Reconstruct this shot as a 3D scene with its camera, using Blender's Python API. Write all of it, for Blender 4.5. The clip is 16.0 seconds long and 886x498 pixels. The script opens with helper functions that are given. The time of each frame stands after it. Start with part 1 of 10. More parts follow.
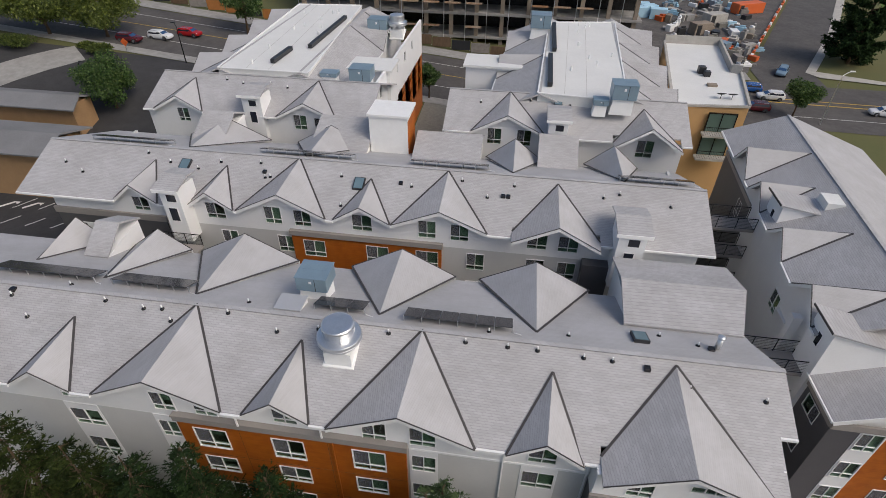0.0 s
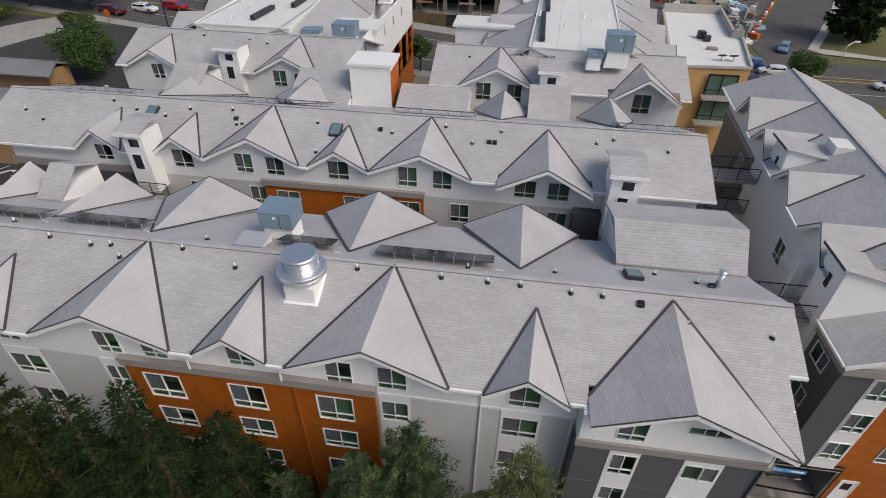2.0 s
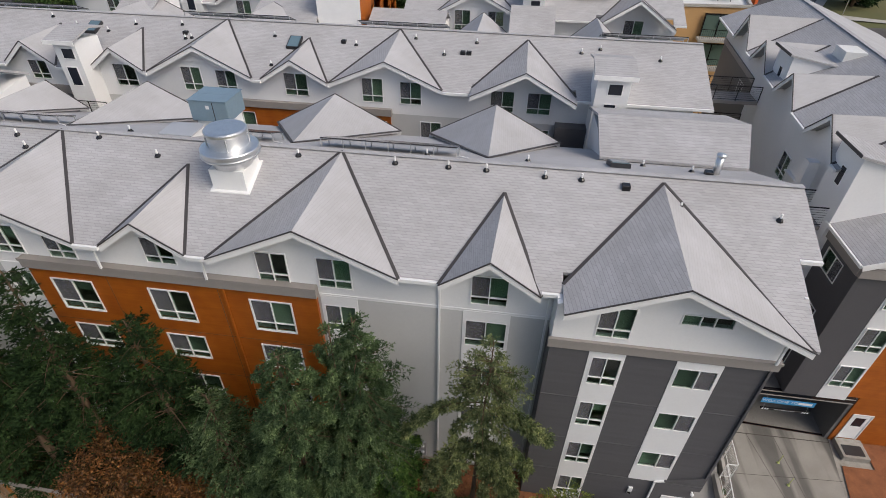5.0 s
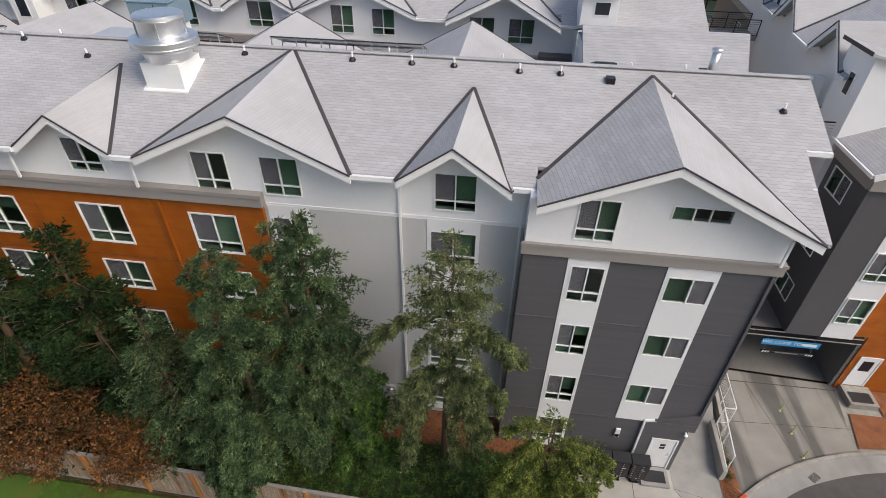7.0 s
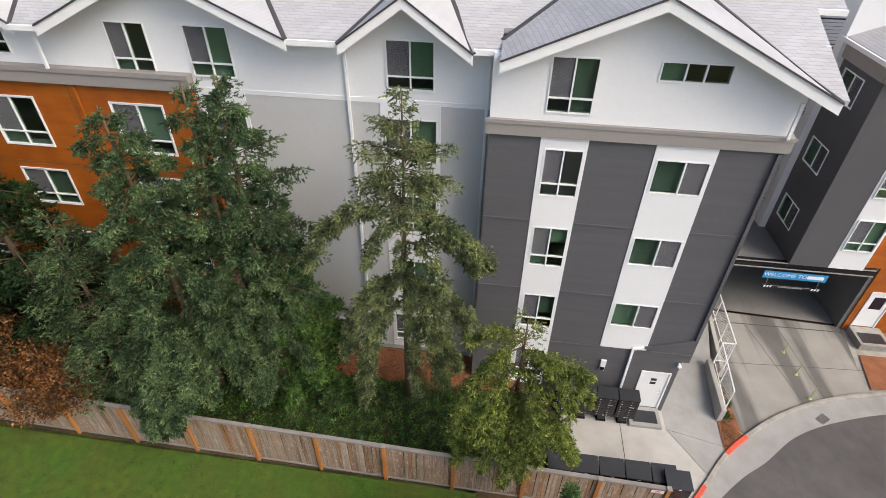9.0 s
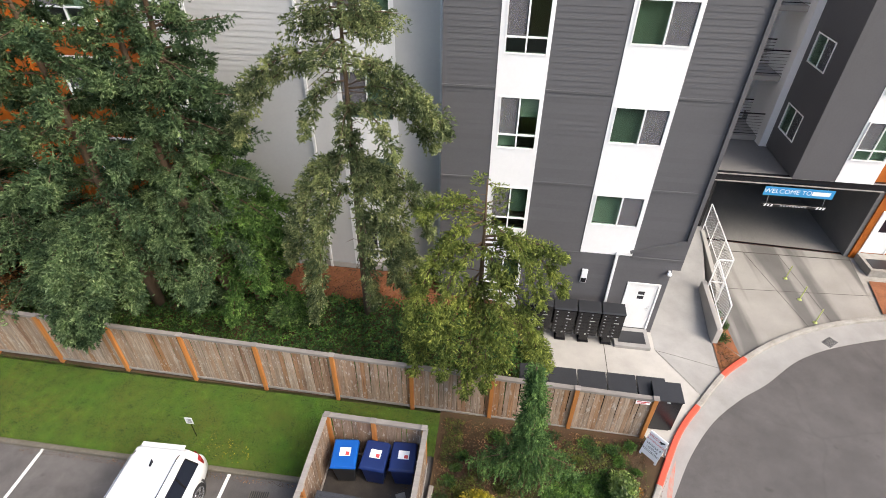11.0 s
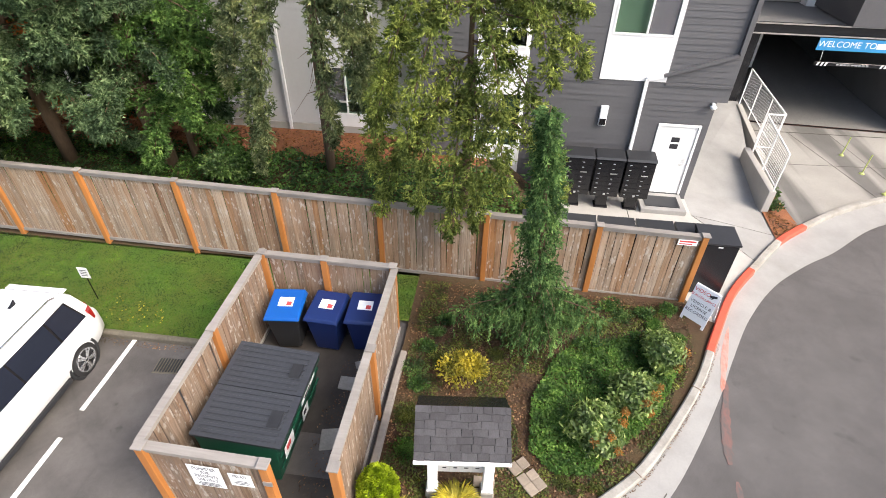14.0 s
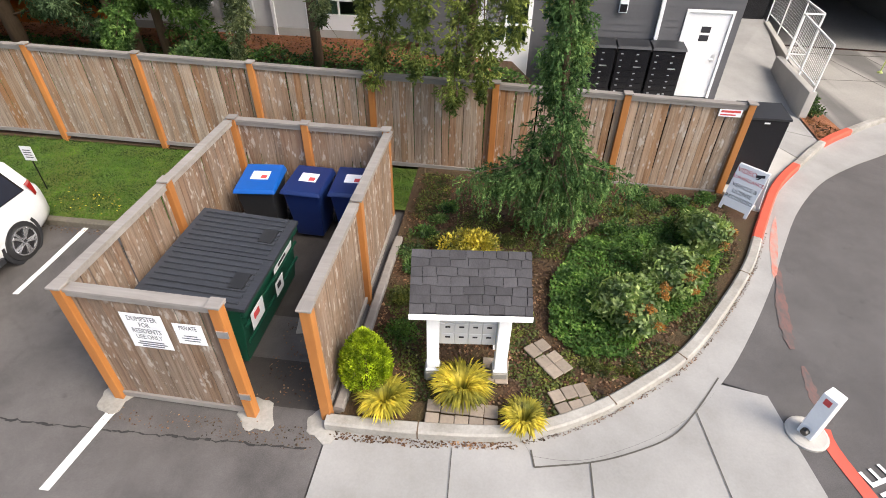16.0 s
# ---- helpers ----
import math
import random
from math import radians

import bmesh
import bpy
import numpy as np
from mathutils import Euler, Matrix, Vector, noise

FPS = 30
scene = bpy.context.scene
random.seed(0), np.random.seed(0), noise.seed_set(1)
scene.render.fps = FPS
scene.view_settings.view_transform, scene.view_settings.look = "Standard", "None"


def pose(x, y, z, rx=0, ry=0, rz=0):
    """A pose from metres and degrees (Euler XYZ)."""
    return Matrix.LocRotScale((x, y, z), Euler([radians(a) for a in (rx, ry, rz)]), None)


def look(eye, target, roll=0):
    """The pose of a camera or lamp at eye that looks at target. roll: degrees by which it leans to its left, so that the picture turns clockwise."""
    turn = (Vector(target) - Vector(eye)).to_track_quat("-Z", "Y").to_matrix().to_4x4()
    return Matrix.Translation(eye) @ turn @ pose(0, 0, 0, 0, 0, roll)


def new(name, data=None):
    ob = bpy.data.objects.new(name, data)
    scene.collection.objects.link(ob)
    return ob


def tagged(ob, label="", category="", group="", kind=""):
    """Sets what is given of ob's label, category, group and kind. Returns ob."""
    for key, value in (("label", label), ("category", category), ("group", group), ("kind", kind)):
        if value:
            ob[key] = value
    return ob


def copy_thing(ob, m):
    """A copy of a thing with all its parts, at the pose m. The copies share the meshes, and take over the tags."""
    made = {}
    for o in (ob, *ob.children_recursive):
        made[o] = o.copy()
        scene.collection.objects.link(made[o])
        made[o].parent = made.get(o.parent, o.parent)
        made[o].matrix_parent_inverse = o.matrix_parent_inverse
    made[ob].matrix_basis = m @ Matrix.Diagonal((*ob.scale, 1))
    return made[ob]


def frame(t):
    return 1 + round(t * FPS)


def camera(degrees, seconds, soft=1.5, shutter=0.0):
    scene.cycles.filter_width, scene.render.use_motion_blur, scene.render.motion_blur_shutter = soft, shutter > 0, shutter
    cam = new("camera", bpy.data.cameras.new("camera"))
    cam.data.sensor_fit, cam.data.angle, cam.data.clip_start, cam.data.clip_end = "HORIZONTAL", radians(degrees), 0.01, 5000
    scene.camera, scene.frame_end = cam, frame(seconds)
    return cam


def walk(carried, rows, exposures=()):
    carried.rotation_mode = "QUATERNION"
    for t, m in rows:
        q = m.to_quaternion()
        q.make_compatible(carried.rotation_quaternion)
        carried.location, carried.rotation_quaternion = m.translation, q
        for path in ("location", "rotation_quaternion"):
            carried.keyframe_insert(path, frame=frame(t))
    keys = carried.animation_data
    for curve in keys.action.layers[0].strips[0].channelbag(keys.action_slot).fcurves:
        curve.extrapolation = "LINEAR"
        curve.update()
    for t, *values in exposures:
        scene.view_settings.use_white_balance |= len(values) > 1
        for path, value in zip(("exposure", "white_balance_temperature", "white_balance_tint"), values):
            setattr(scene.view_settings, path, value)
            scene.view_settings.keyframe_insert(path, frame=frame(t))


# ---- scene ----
cam = camera(80.2, 16.0, soft=0.7)
METRES, EYE, TILT, LEAN, TURN = 33.0, 37.7, -37.4, -0.6, 8.3
ROWS = [
    (0.0, 0.0, 0.0, 0.0, -0.0, 0.0, -0.0),
    (0.5, 0.0098, 0.0187, -0.0264, -0.03, 0.03, -0.03),
    (1.0, 0.0198, 0.0387, -0.0544, -0.03, -0.01, -0.05),
    (1.5, 0.0294, 0.0585, -0.0821, -0.02, -0.02, -0.09),
    (2.0, 0.0387, 0.0786, -0.11, -0.05, -0.03, -0.09),
    (2.5, 0.0474, 0.0982, -0.1362, -0.08, -0.0, -0.11),
    (3.0, 0.0551, 0.1169, -0.1616, -0.06, -0.09, -0.09),
    (3.5, 0.0641, 0.1337, -0.1846, -0.14, -0.07, -0.06),
    (4.0, 0.0741, 0.1512, -0.2093, -0.18, -0.14, -0.04),
    (6.5, 0.124, 0.2418, -0.3417, -0.57, -0.16, 0.24),
    (7.0, 0.1333, 0.2592, -0.3678, -0.61, -0.25, 0.27),
    (7.5, 0.1426, 0.2766, -0.3951, -0.74, -0.09, 0.36),
    (8.0, 0.1531, 0.2959, -0.4232, -0.76, -0.19, 0.39),
    (8.5, 0.1633, 0.3136, -0.4493, -0.79, -0.18, 0.36),
    (9.0, 0.1736, 0.3329, -0.4736, -0.79, -0.16, 0.39),
    (11.5, 0.2214, 0.4168, -0.6085, -0.83, -0.28, 0.42),
    (12.0, 0.2283, 0.4373, -0.6357, -0.82, -0.37, 0.47),
    (12.5, 0.2316, 0.4588, -0.6586, -0.85, -0.45, 0.43),
    (13.0, 0.231, 0.4788, -0.6783, -0.83, -0.49, 0.43),
    (13.5, 0.2292, 0.4965, -0.6965, -0.87, -0.58, 0.44),
    (14.0, 0.2281, 0.5124, -0.7153, -0.9, -0.63, 0.43),
    (14.5, 0.2273, 0.5292, -0.7379, -0.87, -0.7, 0.46),
    (15.0, 0.2272, 0.5421, -0.7571, -0.93, -0.78, 0.42),
    (15.5, 0.2269, 0.5514, -0.7718, -0.95, -0.83, 0.44),
    (16.0, 0.227, 0.5598, -0.7856, -0.94, -0.86, 0.45),
]
walk(cam, [(t, pose(0, 0, EYE, TILT, LEAN, TURN) @ pose(METRES * x, METRES * y, METRES * z, 90 + pitch, roll, yaw)) for t, x, y, z, yaw, pitch, roll in ROWS],
     exposures=[(0.0, -0.26), (2.0, -0.22), (4.0, -0.15), (6.5, 0.06), (8.0, 0.30), (9.0, 0.57), (11.5, 1.10), (12.5, 1.23), (14.0, 1.31), (15.0, 1.25), (16.0, 1.07)])

# ---- sky and sun ----
world = bpy.data.worlds.new("world")
scene.world = world
world.use_nodes = True
wn = world.node_tree.nodes
sky = wn.new("ShaderNodeTexSky")
sky.sky_type = 'NISHITA'
sky.sun_disc = False
SUN_EL, SUN_AZ = 46.0, 118.0  # degrees above the horizon; degrees clockwise from +y
sky.sun_elevation, sky.sun_rotation = radians(SUN_EL), radians(SUN_AZ)
sky.air_density, sky.dust_density, sky.ozone_density = 1.0, 3.8, 1.0
world.node_tree.links.new(sky.outputs[0], wn["Background"].inputs[0])
wn["Background"].inputs[1].default_value = 0.150
sun = new("sun", bpy.data.lights.new("sun", 'SUN'))
sun.data.energy, sun.data.angle, sun.data.color = 1.66, radians(34), (1.0, 0.925, 0.83)
_a, _e = radians(SUN_AZ), radians(SUN_EL)
sun.matrix_world = look((60 * math.sin(_a) * math.cos(_e), 60 * math.cos(_a) * math.cos(_e), 60 * math.sin(_e)), (0, 0, 0))


# ---- materials ----
def nodes_of(name):
    m = bpy.data.materials.new(name)
    m.use_nodes = True
    nt = m.node_tree
    return m, nt, nt.nodes["Principled BSDF"]


def N(nt, kind, **kw):
    n = nt.nodes.new(kind)
    for k, v in kw.items():
        n.inputs[k].default_value = v
    return n


def coords(nt, scale=(1, 1, 1), rand=True):
    """Place in the world (object centres are at the origin or moved by whole copies), shifted at random for each object."""
    tc = nt.nodes.new("ShaderNodeTexCoord")
    mp = nt.nodes.new("ShaderNodeMapping")
    mp.inputs["Scale"].default_value = scale
    nt.links.new(tc.outputs["Object"], mp.inputs["Vector"])
    if rand:
        oi = nt.nodes.new("ShaderNodeObjectInfo")
        mul = nt.nodes.new("ShaderNodeMath")
        mul.operation = 'MULTIPLY'
        mul.inputs[1].default_value = 37.0
        nt.links.new(oi.outputs["Random"], mul.inputs[0])
        cmb = nt.nodes.new("ShaderNodeCombineXYZ")
        nt.links.new(mul.outputs[0], cmb.inputs[0])
        nt.links.new(mul.outputs[0], cmb.inputs[2])
        nt.links.new(cmb.outputs[0], mp.inputs["Location"])
    return mp.outputs["Vector"]


def ramp(nt, fac, stops):
    r = nt.nodes.new("ShaderNodeValToRGB")
    els = r.color_ramp.elements
    while len(els) < len(stops):
        els.new(0.5)
    for e, (p, c) in zip(els, stops):
        e.position, e.color = p, (*c, 1)
    nt.links.new(fac, r.inputs[0])
    return r.outputs[0]


def mixc(nt, fac, a, b, mode='MIX'):
    m = nt.nodes.new("ShaderNodeMix")
    m.data_type, m.blend_type = 'RGBA', mode
    for sock, v in ((0, fac), (6, a), (7, b)):
        if isinstance(v, bpy.types.NodeSocket):
            nt.links.new(v, m.inputs[sock])
        else:
            m.inputs[sock].default_value = v if sock == 0 else (*v, 1)
    return m.outputs[2]


def bump(nt, bsdf, height, strength, dist=0.02):
    b = N(nt, "ShaderNodeBump", Strength=strength, Distance=dist)
    nt.links.new(height, b.inputs["Height"])
    nt.links.new(b.outputs[0], bsdf.inputs["Normal"])


def shade(a, k):
    return tuple(min(1.0, c * k) for c in a)


def mottled(name, col, rough=0.7, var=0.18, big=0.6, fine=14.0, bumps=0.15, metal=0.0, stretch=(1, 1, 1), col2=None, dist=0.01, rand=True, per=0.0, grain=0.55):
    """A surface with broad stains, fine grain and slight relief. per: how far the tone differs from one object to the next."""
    m, nt, b = nodes_of(name)
    v = coords(nt, stretch, rand)
    n1 = N(nt, "ShaderNodeTexNoise", Scale=big, Detail=6.0, Roughness=0.6)
    n2 = N(nt, "ShaderNodeTexNoise", Scale=fine, Detail=5.0, Roughness=0.65)
    nt.links.new(v, n1.inputs["Vector"])
    nt.links.new(v, n2.inputs["Vector"])
    col2 = col2 or shade(col, 1 - 2 * var)
    c1 = ramp(nt, n1.outputs[0], [(0.3, shade(col, 1 + var * 0.5)), (0.72, col2)])
    c2 = mixc(nt, grain, c1, ramp(nt, n2.outputs[0], [(0.3, shade(col, 1 + var)), (0.75, shade(col, 1 - var))]))
    if per:
        oi = nt.nodes.new("ShaderNodeObjectInfo")
        c2 = mixc(nt, 1.0, c2, ramp(nt, oi.outputs["Random"], [(0.0, (1 - per,) * 3), (1.0, (1 + per * 0.4,) * 3)]), 'MULTIPLY')
    nt.links.new(c2, b.inputs["Base Color"])
    b.inputs["Roughness"].default_value = rough
    b.inputs["Metallic"].default_value = metal
    if bumps:
        bump(nt, b, n2.outputs[0], bumps, dist)
    return m


def shingle_mat(name, col, tone=0.2, course=0.14, rise=0.385, bumps=0.5, joint=0.78, streak=0.91, tab=0.95):
    """Asphalt shingles: courses run level, so they follow the height; tabs run along the slope's level direction."""
    m, nt, b = nodes_of(name)
    tc = nt.nodes.new("ShaderNodeTexCoord")
    sep = nt.nodes.new("ShaderNodeSeparateXYZ")
    nt.links.new(tc.outputs["Object"], sep.inputs[0])
    ad = nt.nodes.new("ShaderNodeMath"); ad.operation = 'ADD'
    nt.links.new(sep.outputs[0], ad.inputs[0]); nt.links.new(sep.outputs[1], ad.inputs[1])
    mu = nt.nodes.new("ShaderNodeMath"); mu.operation = 'MULTIPLY'
    mu.inputs[1].default_value = 1.0 / rise
    nt.links.new(sep.outputs[2], mu.inputs[0])
    cmb = nt.nodes.new("ShaderNodeCombineXYZ")
    nt.links.new(ad.outputs[0], cmb.inputs[0]); nt.links.new(mu.outputs[0], cmb.inputs[1])
    br = N(nt, "ShaderNodeTexBrick", Scale=1.0)
    br.inputs["Brick Width"].default_value = tab
    br.inputs["Row Height"].default_value = course
    br.inputs["Mortar Size"].default_value = 0.010
    br.inputs["Mortar Smooth"].default_value = 0.3
    br.inputs["Color1"].default_value = (*shade(col, 1 + tone * 0.6), 1)
    br.inputs["Color2"].default_value = (*shade(col, 1 - tone * 0.5), 1)
    br.inputs["Mortar"].default_value = (*shade(col, joint), 1)
    nt.links.new(cmb.outputs[0], br.inputs["Vector"])
    n1 = N(nt, "ShaderNodeTexNoise", Scale=0.35, Detail=7.0, Roughness=0.62)
    n2 = N(nt, "ShaderNodeTexNoise", Scale=55.0, Detail=3.0)
    nt.links.new(tc.outputs["Object"], n1.inputs["Vector"]); nt.links.new(tc.outputs["Object"], n2.inputs["Vector"])
    c = mixc(nt, 1.0, br.outputs[0], ramp(nt, n1.outputs[0], [(0.3, (1.05, 1.05, 1.06)), (0.7, (0.86, 0.85, 0.84))]), 'MULTIPLY')
    c = mixc(nt, 1.0, c, ramp(nt, n2.outputs[0], [(0.25, (1.03, 1.03, 1.03)), (0.8, (0.96, 0.96, 0.96))]), 'MULTIPLY')
    mp = nt.nodes.new("ShaderNodeMapping")
    mp.inputs["Scale"].default_value = (0.8, 0.8, 11.0)
    nt.links.new(tc.outputs["Object"], mp.inputs["Vector"])
    n4 = N(nt, "ShaderNodeTexNoise", Scale=1.0, Detail=6.0, Roughness=0.65)
    nt.links.new(mp.outputs[0], n4.inputs["Vector"])
    c = mixc(nt, 1.0, c, ramp(nt, n4.outputs[0], [(0.38, (1.02, 1.02, 1.02)), (0.72, (streak, streak - 0.01, streak - 0.02))]), 'MULTIPLY')
    nt.links.new(c, b.inputs["Base Color"])
    b.inputs["Roughness"].default_value = 0.66
    bump(nt, b, br.outputs[1], -bumps, 0.012)
    return m


def board_mat(name, col, col2, rough=0.6, grain=(1.5, 1.5, 30), per=0.25, bumps=0.3):
    """Wood or wood-look board: streaks along one axis, tone by object."""
    m, nt, b = nodes_of(name)
    v = coords(nt, grain)
    n1 = N(nt, "ShaderNodeTexNoise", Scale=1.0, Detail=8.0, Roughness=0.65, Distortion=0.6)
    nt.links.new(v, n1.inputs["Vector"])
    v2 = coords(nt, (1, 1, 1))
    n2 = N(nt, "ShaderNodeTexNoise", Scale=1.7, Detail=5.0)
    nt.links.new(v2, n2.inputs["Vector"])
    c = ramp(nt, n1.outputs[0], [(0.28, col), (0.72, col2)])
    c = mixc(nt, 0.45, c, ramp(nt, n2.outputs[0], [(0.3, col2), (0.7, col)]))
    oi = nt.nodes.new("ShaderNodeObjectInfo")
    c = mixc(nt, 1.0, c, ramp(nt, oi.outputs["Random"], [(0.0, (1 - per,) * 3), (1.0, (1 + per * 0.5,) * 3)]), 'MULTIPLY')
    nt.links.new(c, b.inputs["Base Color"])
    b.inputs["Roughness"].default_value = rough
    bump(nt, b, n1.outputs[0], bumps, 0.006)
    return m


def cedar_mat(name, tones, spots=0.62):
    """Weathered cedar boards: each its own tone from grey to warm brown, streaked along the board, with pale worn knots."""
    m, nt, b = nodes_of(name)
    oi = nt.nodes.new("ShaderNodeObjectInfo")
    base = ramp(nt, oi.outputs["Random"], [(k / (len(tones) - 1), c) for k, c in enumerate(tones)])
    v = coords(nt, (18, 18, 0.8))
    n1 = N(nt, "ShaderNodeTexNoise", Scale=1.0, Detail=9.0, Roughness=0.7, Distortion=0.7)
    nt.links.new(v, n1.inputs["Vector"])
    c = mixc(nt, 1.0, base, ramp(nt, n1.outputs[0], [(0.25, (1.55, 1.53, 1.50)), (0.5, (1.0, 0.97, 0.93)), (0.72, (0.42, 0.36, 0.31))]), 'MULTIPLY')
    n3 = N(nt, "ShaderNodeTexNoise", Scale=0.9, Detail=5.0, Roughness=0.6)
    nt.links.new(coords(nt, (1, 1, 0.7), False), n3.inputs["Vector"])
    c = mixc(nt, 1.0, c, ramp(nt, n3.outputs[0], [(0.3, (1.12, 1.12, 1.12)), (0.5, (0.98, 0.90, 0.82)), (0.66, (0.86, 0.56, 0.30))]), 'MULTIPLY')
    n2 = N(nt, "ShaderNodeTexNoise", Scale=2.6, Detail=4.0, Roughness=0.6)
    nt.links.new(coords(nt, (3.0, 3.0, 1.2)), n2.inputs["Vector"])
    mask = ramp(nt, n2.outputs[0], [(spots, (0, 0, 0)), (spots + 0.08, (0.6, 0.6, 0.6))])
    c = mixc(nt, mask, c, (0.46, 0.42, 0.37))
    kn = N(nt, "ShaderNodeTexVoronoi", Scale=1.0, Randomness=1.0)
    nt.links.new(coords(nt, (9.0, 9.0, 4.2)), kn.inputs["Vector"])
    c = mixc(nt, ramp(nt, kn.outputs["Distance"], [(0.08, (0.6, 0.6, 0.6)), (0.22, (0, 0, 0))]), c, (0.50, 0.465, 0.42))
    nt.links.new(c, b.inputs["Base Color"])
    b.inputs["Roughness"].default_value = 0.85
    bump(nt, b, n1.outputs[0], 0.45, 0.006)
    return m


def leaf_mat(name, a, bcol, c3, rough=0.6, trans=0.35, clump=3.2, gloss=0.5):
    """Leaves: tone by leaf and by broad patches; clump noise stands in for lit tips and shaded gaps; slightly
    see-through.
    """
    m, nt, b = nodes_of(name)
    geo = nt.nodes.new("ShaderNodeNewGeometry")
    v = coords(nt, (1, 1, 1))
    n1 = N(nt, "ShaderNodeTexNoise", Scale=0.9, Detail=4.0)
    nt.links.new(v, n1.inputs["Vector"])
    c = ramp(nt, geo.outputs["Random Per Island"], [(0.0, a), (0.55, bcol), (1.0, c3)])
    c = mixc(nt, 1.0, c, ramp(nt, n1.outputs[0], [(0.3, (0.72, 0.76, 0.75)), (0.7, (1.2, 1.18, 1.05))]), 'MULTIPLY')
    # clump noise puts bright tips and shaded gaps between clumps into the colour
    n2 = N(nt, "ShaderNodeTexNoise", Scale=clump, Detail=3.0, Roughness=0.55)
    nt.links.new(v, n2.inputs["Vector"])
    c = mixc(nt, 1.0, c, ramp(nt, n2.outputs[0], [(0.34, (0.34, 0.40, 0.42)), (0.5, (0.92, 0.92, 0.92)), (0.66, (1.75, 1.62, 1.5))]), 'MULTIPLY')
    nt.links.new(c, b.inputs["Base Color"])
    b.inputs["Roughness"].default_value = rough
    b.inputs["Specular IOR Level"].default_value = gloss
    tr = nt.nodes.new("ShaderNodeBsdfTranslucent")
    nt.links.new(c, tr.inputs[0])
    mx = nt.nodes.new("ShaderNodeMixShader")
    mx.inputs[0].default_value = trans
    nt.links.new(b.outputs[0], mx.inputs[1]); nt.links.new(tr.outputs[0], mx.inputs[2])
    nt.links.new(mx.outputs[0], nt.nodes["Material Output"].inputs[0])
    return m


def glass_mat(name, tint):
    """Window glass: clear tinted pane that mirrors more at grazing angles."""
    m, nt, b = nodes_of(name)
    tr = nt.nodes.new("ShaderNodeBsdfTransparent")
    tr.inputs[0].default_value = (*tint, 1)
    gl = nt.nodes.new("ShaderNodeBsdfGlossy")
    gl.inputs["Roughness"].default_value = 0.02
    lw = nt.nodes.new("ShaderNodeLayerWeight")
    lw.inputs[0].default_value = 0.5
    pw = nt.nodes.new("ShaderNodeMath"); pw.operation = 'POWER'
    pw.inputs[1].default_value = 4.0
    nt.links.new(lw.outputs["Facing"], pw.inputs[0])
    fr = nt.nodes.new("ShaderNodeMath"); fr.operation = 'MULTIPLY_ADD'
    fr.inputs[1].default_value, fr.inputs[2].default_value = 0.9, 0.045
    nt.links.new(pw.outputs[0], fr.inputs[0])
    mx = nt.nodes.new("ShaderNodeMixShader")
    nt.links.new(fr.outputs[0], mx.inputs[0])
    nt.links.new(tr.outputs[0], mx.inputs[1]); nt.links.new(gl.outputs[0], mx.inputs[2])
    nt.links.new(mx.outputs[0], nt.nodes["Material Output"].inputs[0])
    return m


def screen_mat(name, col, cover):
    """Fine woven mesh that lets part of the light through."""
    m, nt, b = nodes_of(name)
    b.inputs["Base Color"].default_value = (*col, 1)
    b.inputs["Roughness"].default_value = 0.8
    tr = nt.nodes.new("ShaderNodeBsdfTransparent")
    mx = nt.nodes.new("ShaderNodeMixShader")
    mx.inputs[0].default_value = cover
    nt.links.new(tr.outputs[0], mx.inputs[1]); nt.links.new(b.outputs[0], mx.inputs[2])
    nt.links.new(mx.outputs[0], nt.nodes["Material Output"].inputs[0])
    return m


def asphalt_mat(name, col, stain=0.3):
    """Old asphalt: broad pale and dark patches, blotches, speckle of stones and a few hairline cracks."""
    m, nt, b = nodes_of(name)
    v = coords(nt, (1, 1, 1), False)
    c = None
    for sc, det, lo, hi in ((0.22, 8.0, 1 + stain * 0.7, 1 - stain * 0.7), (1.1, 9.0, 1.0 + stain * 0.30, 1 - stain * 0.70), (85.0, 3.0, 1.16, 0.84)):
        n = N(nt, "ShaderNodeTexNoise", Scale=sc, Detail=det, Roughness=0.66)
        nt.links.new(v, n.inputs["Vector"])
        f = ramp(nt, n.outputs[0], [(0.32, (lo,) * 3), (0.68, (hi,) * 3)])
        c = mixc(nt, 1.0, f, c if c is not None else col, 'MULTIPLY')
    # drips and spots of oil
    ns = N(nt, "ShaderNodeTexNoise", Scale=2.6, Detail=3.0, Roughness=0.55)
    nt.links.new(v, ns.inputs["Vector"])
    c = mixc(nt, 1.0, c, ramp(nt, ns.outputs[0], [(0.66, (1, 1, 1)), (0.76, (1 - 0.9 * stain,) * 3)]), 'MULTIPLY')
    nd = N(nt, "ShaderNodeTexNoise", Scale=0.8, Detail=4.0)
    nt.links.new(v, nd.inputs["Vector"])
    vo = nt.nodes.new("ShaderNodeTexVoronoi")
    vo.feature = 'DISTANCE_TO_EDGE'
    vo.inputs["Scale"].default_value = 0.22
    nt.links.new(mixc(nt, 0.35, v, nd.outputs[1]), vo.inputs["Vector"])
    crack = ramp(nt, vo.outputs[0], [(0.0, (0.35, 0.35, 0.35)), (0.006, (1, 1, 1))])
    c = mixc(nt, 0.15, c, mixc(nt, 1.0, c, crack, 'MULTIPLY'))
    nt.links.new(c, b.inputs["Base Color"])
    b.inputs["Roughness"].default_value = 0.85
    bump(nt, b, n.outputs[0], 0.35, 0.006)
    return m


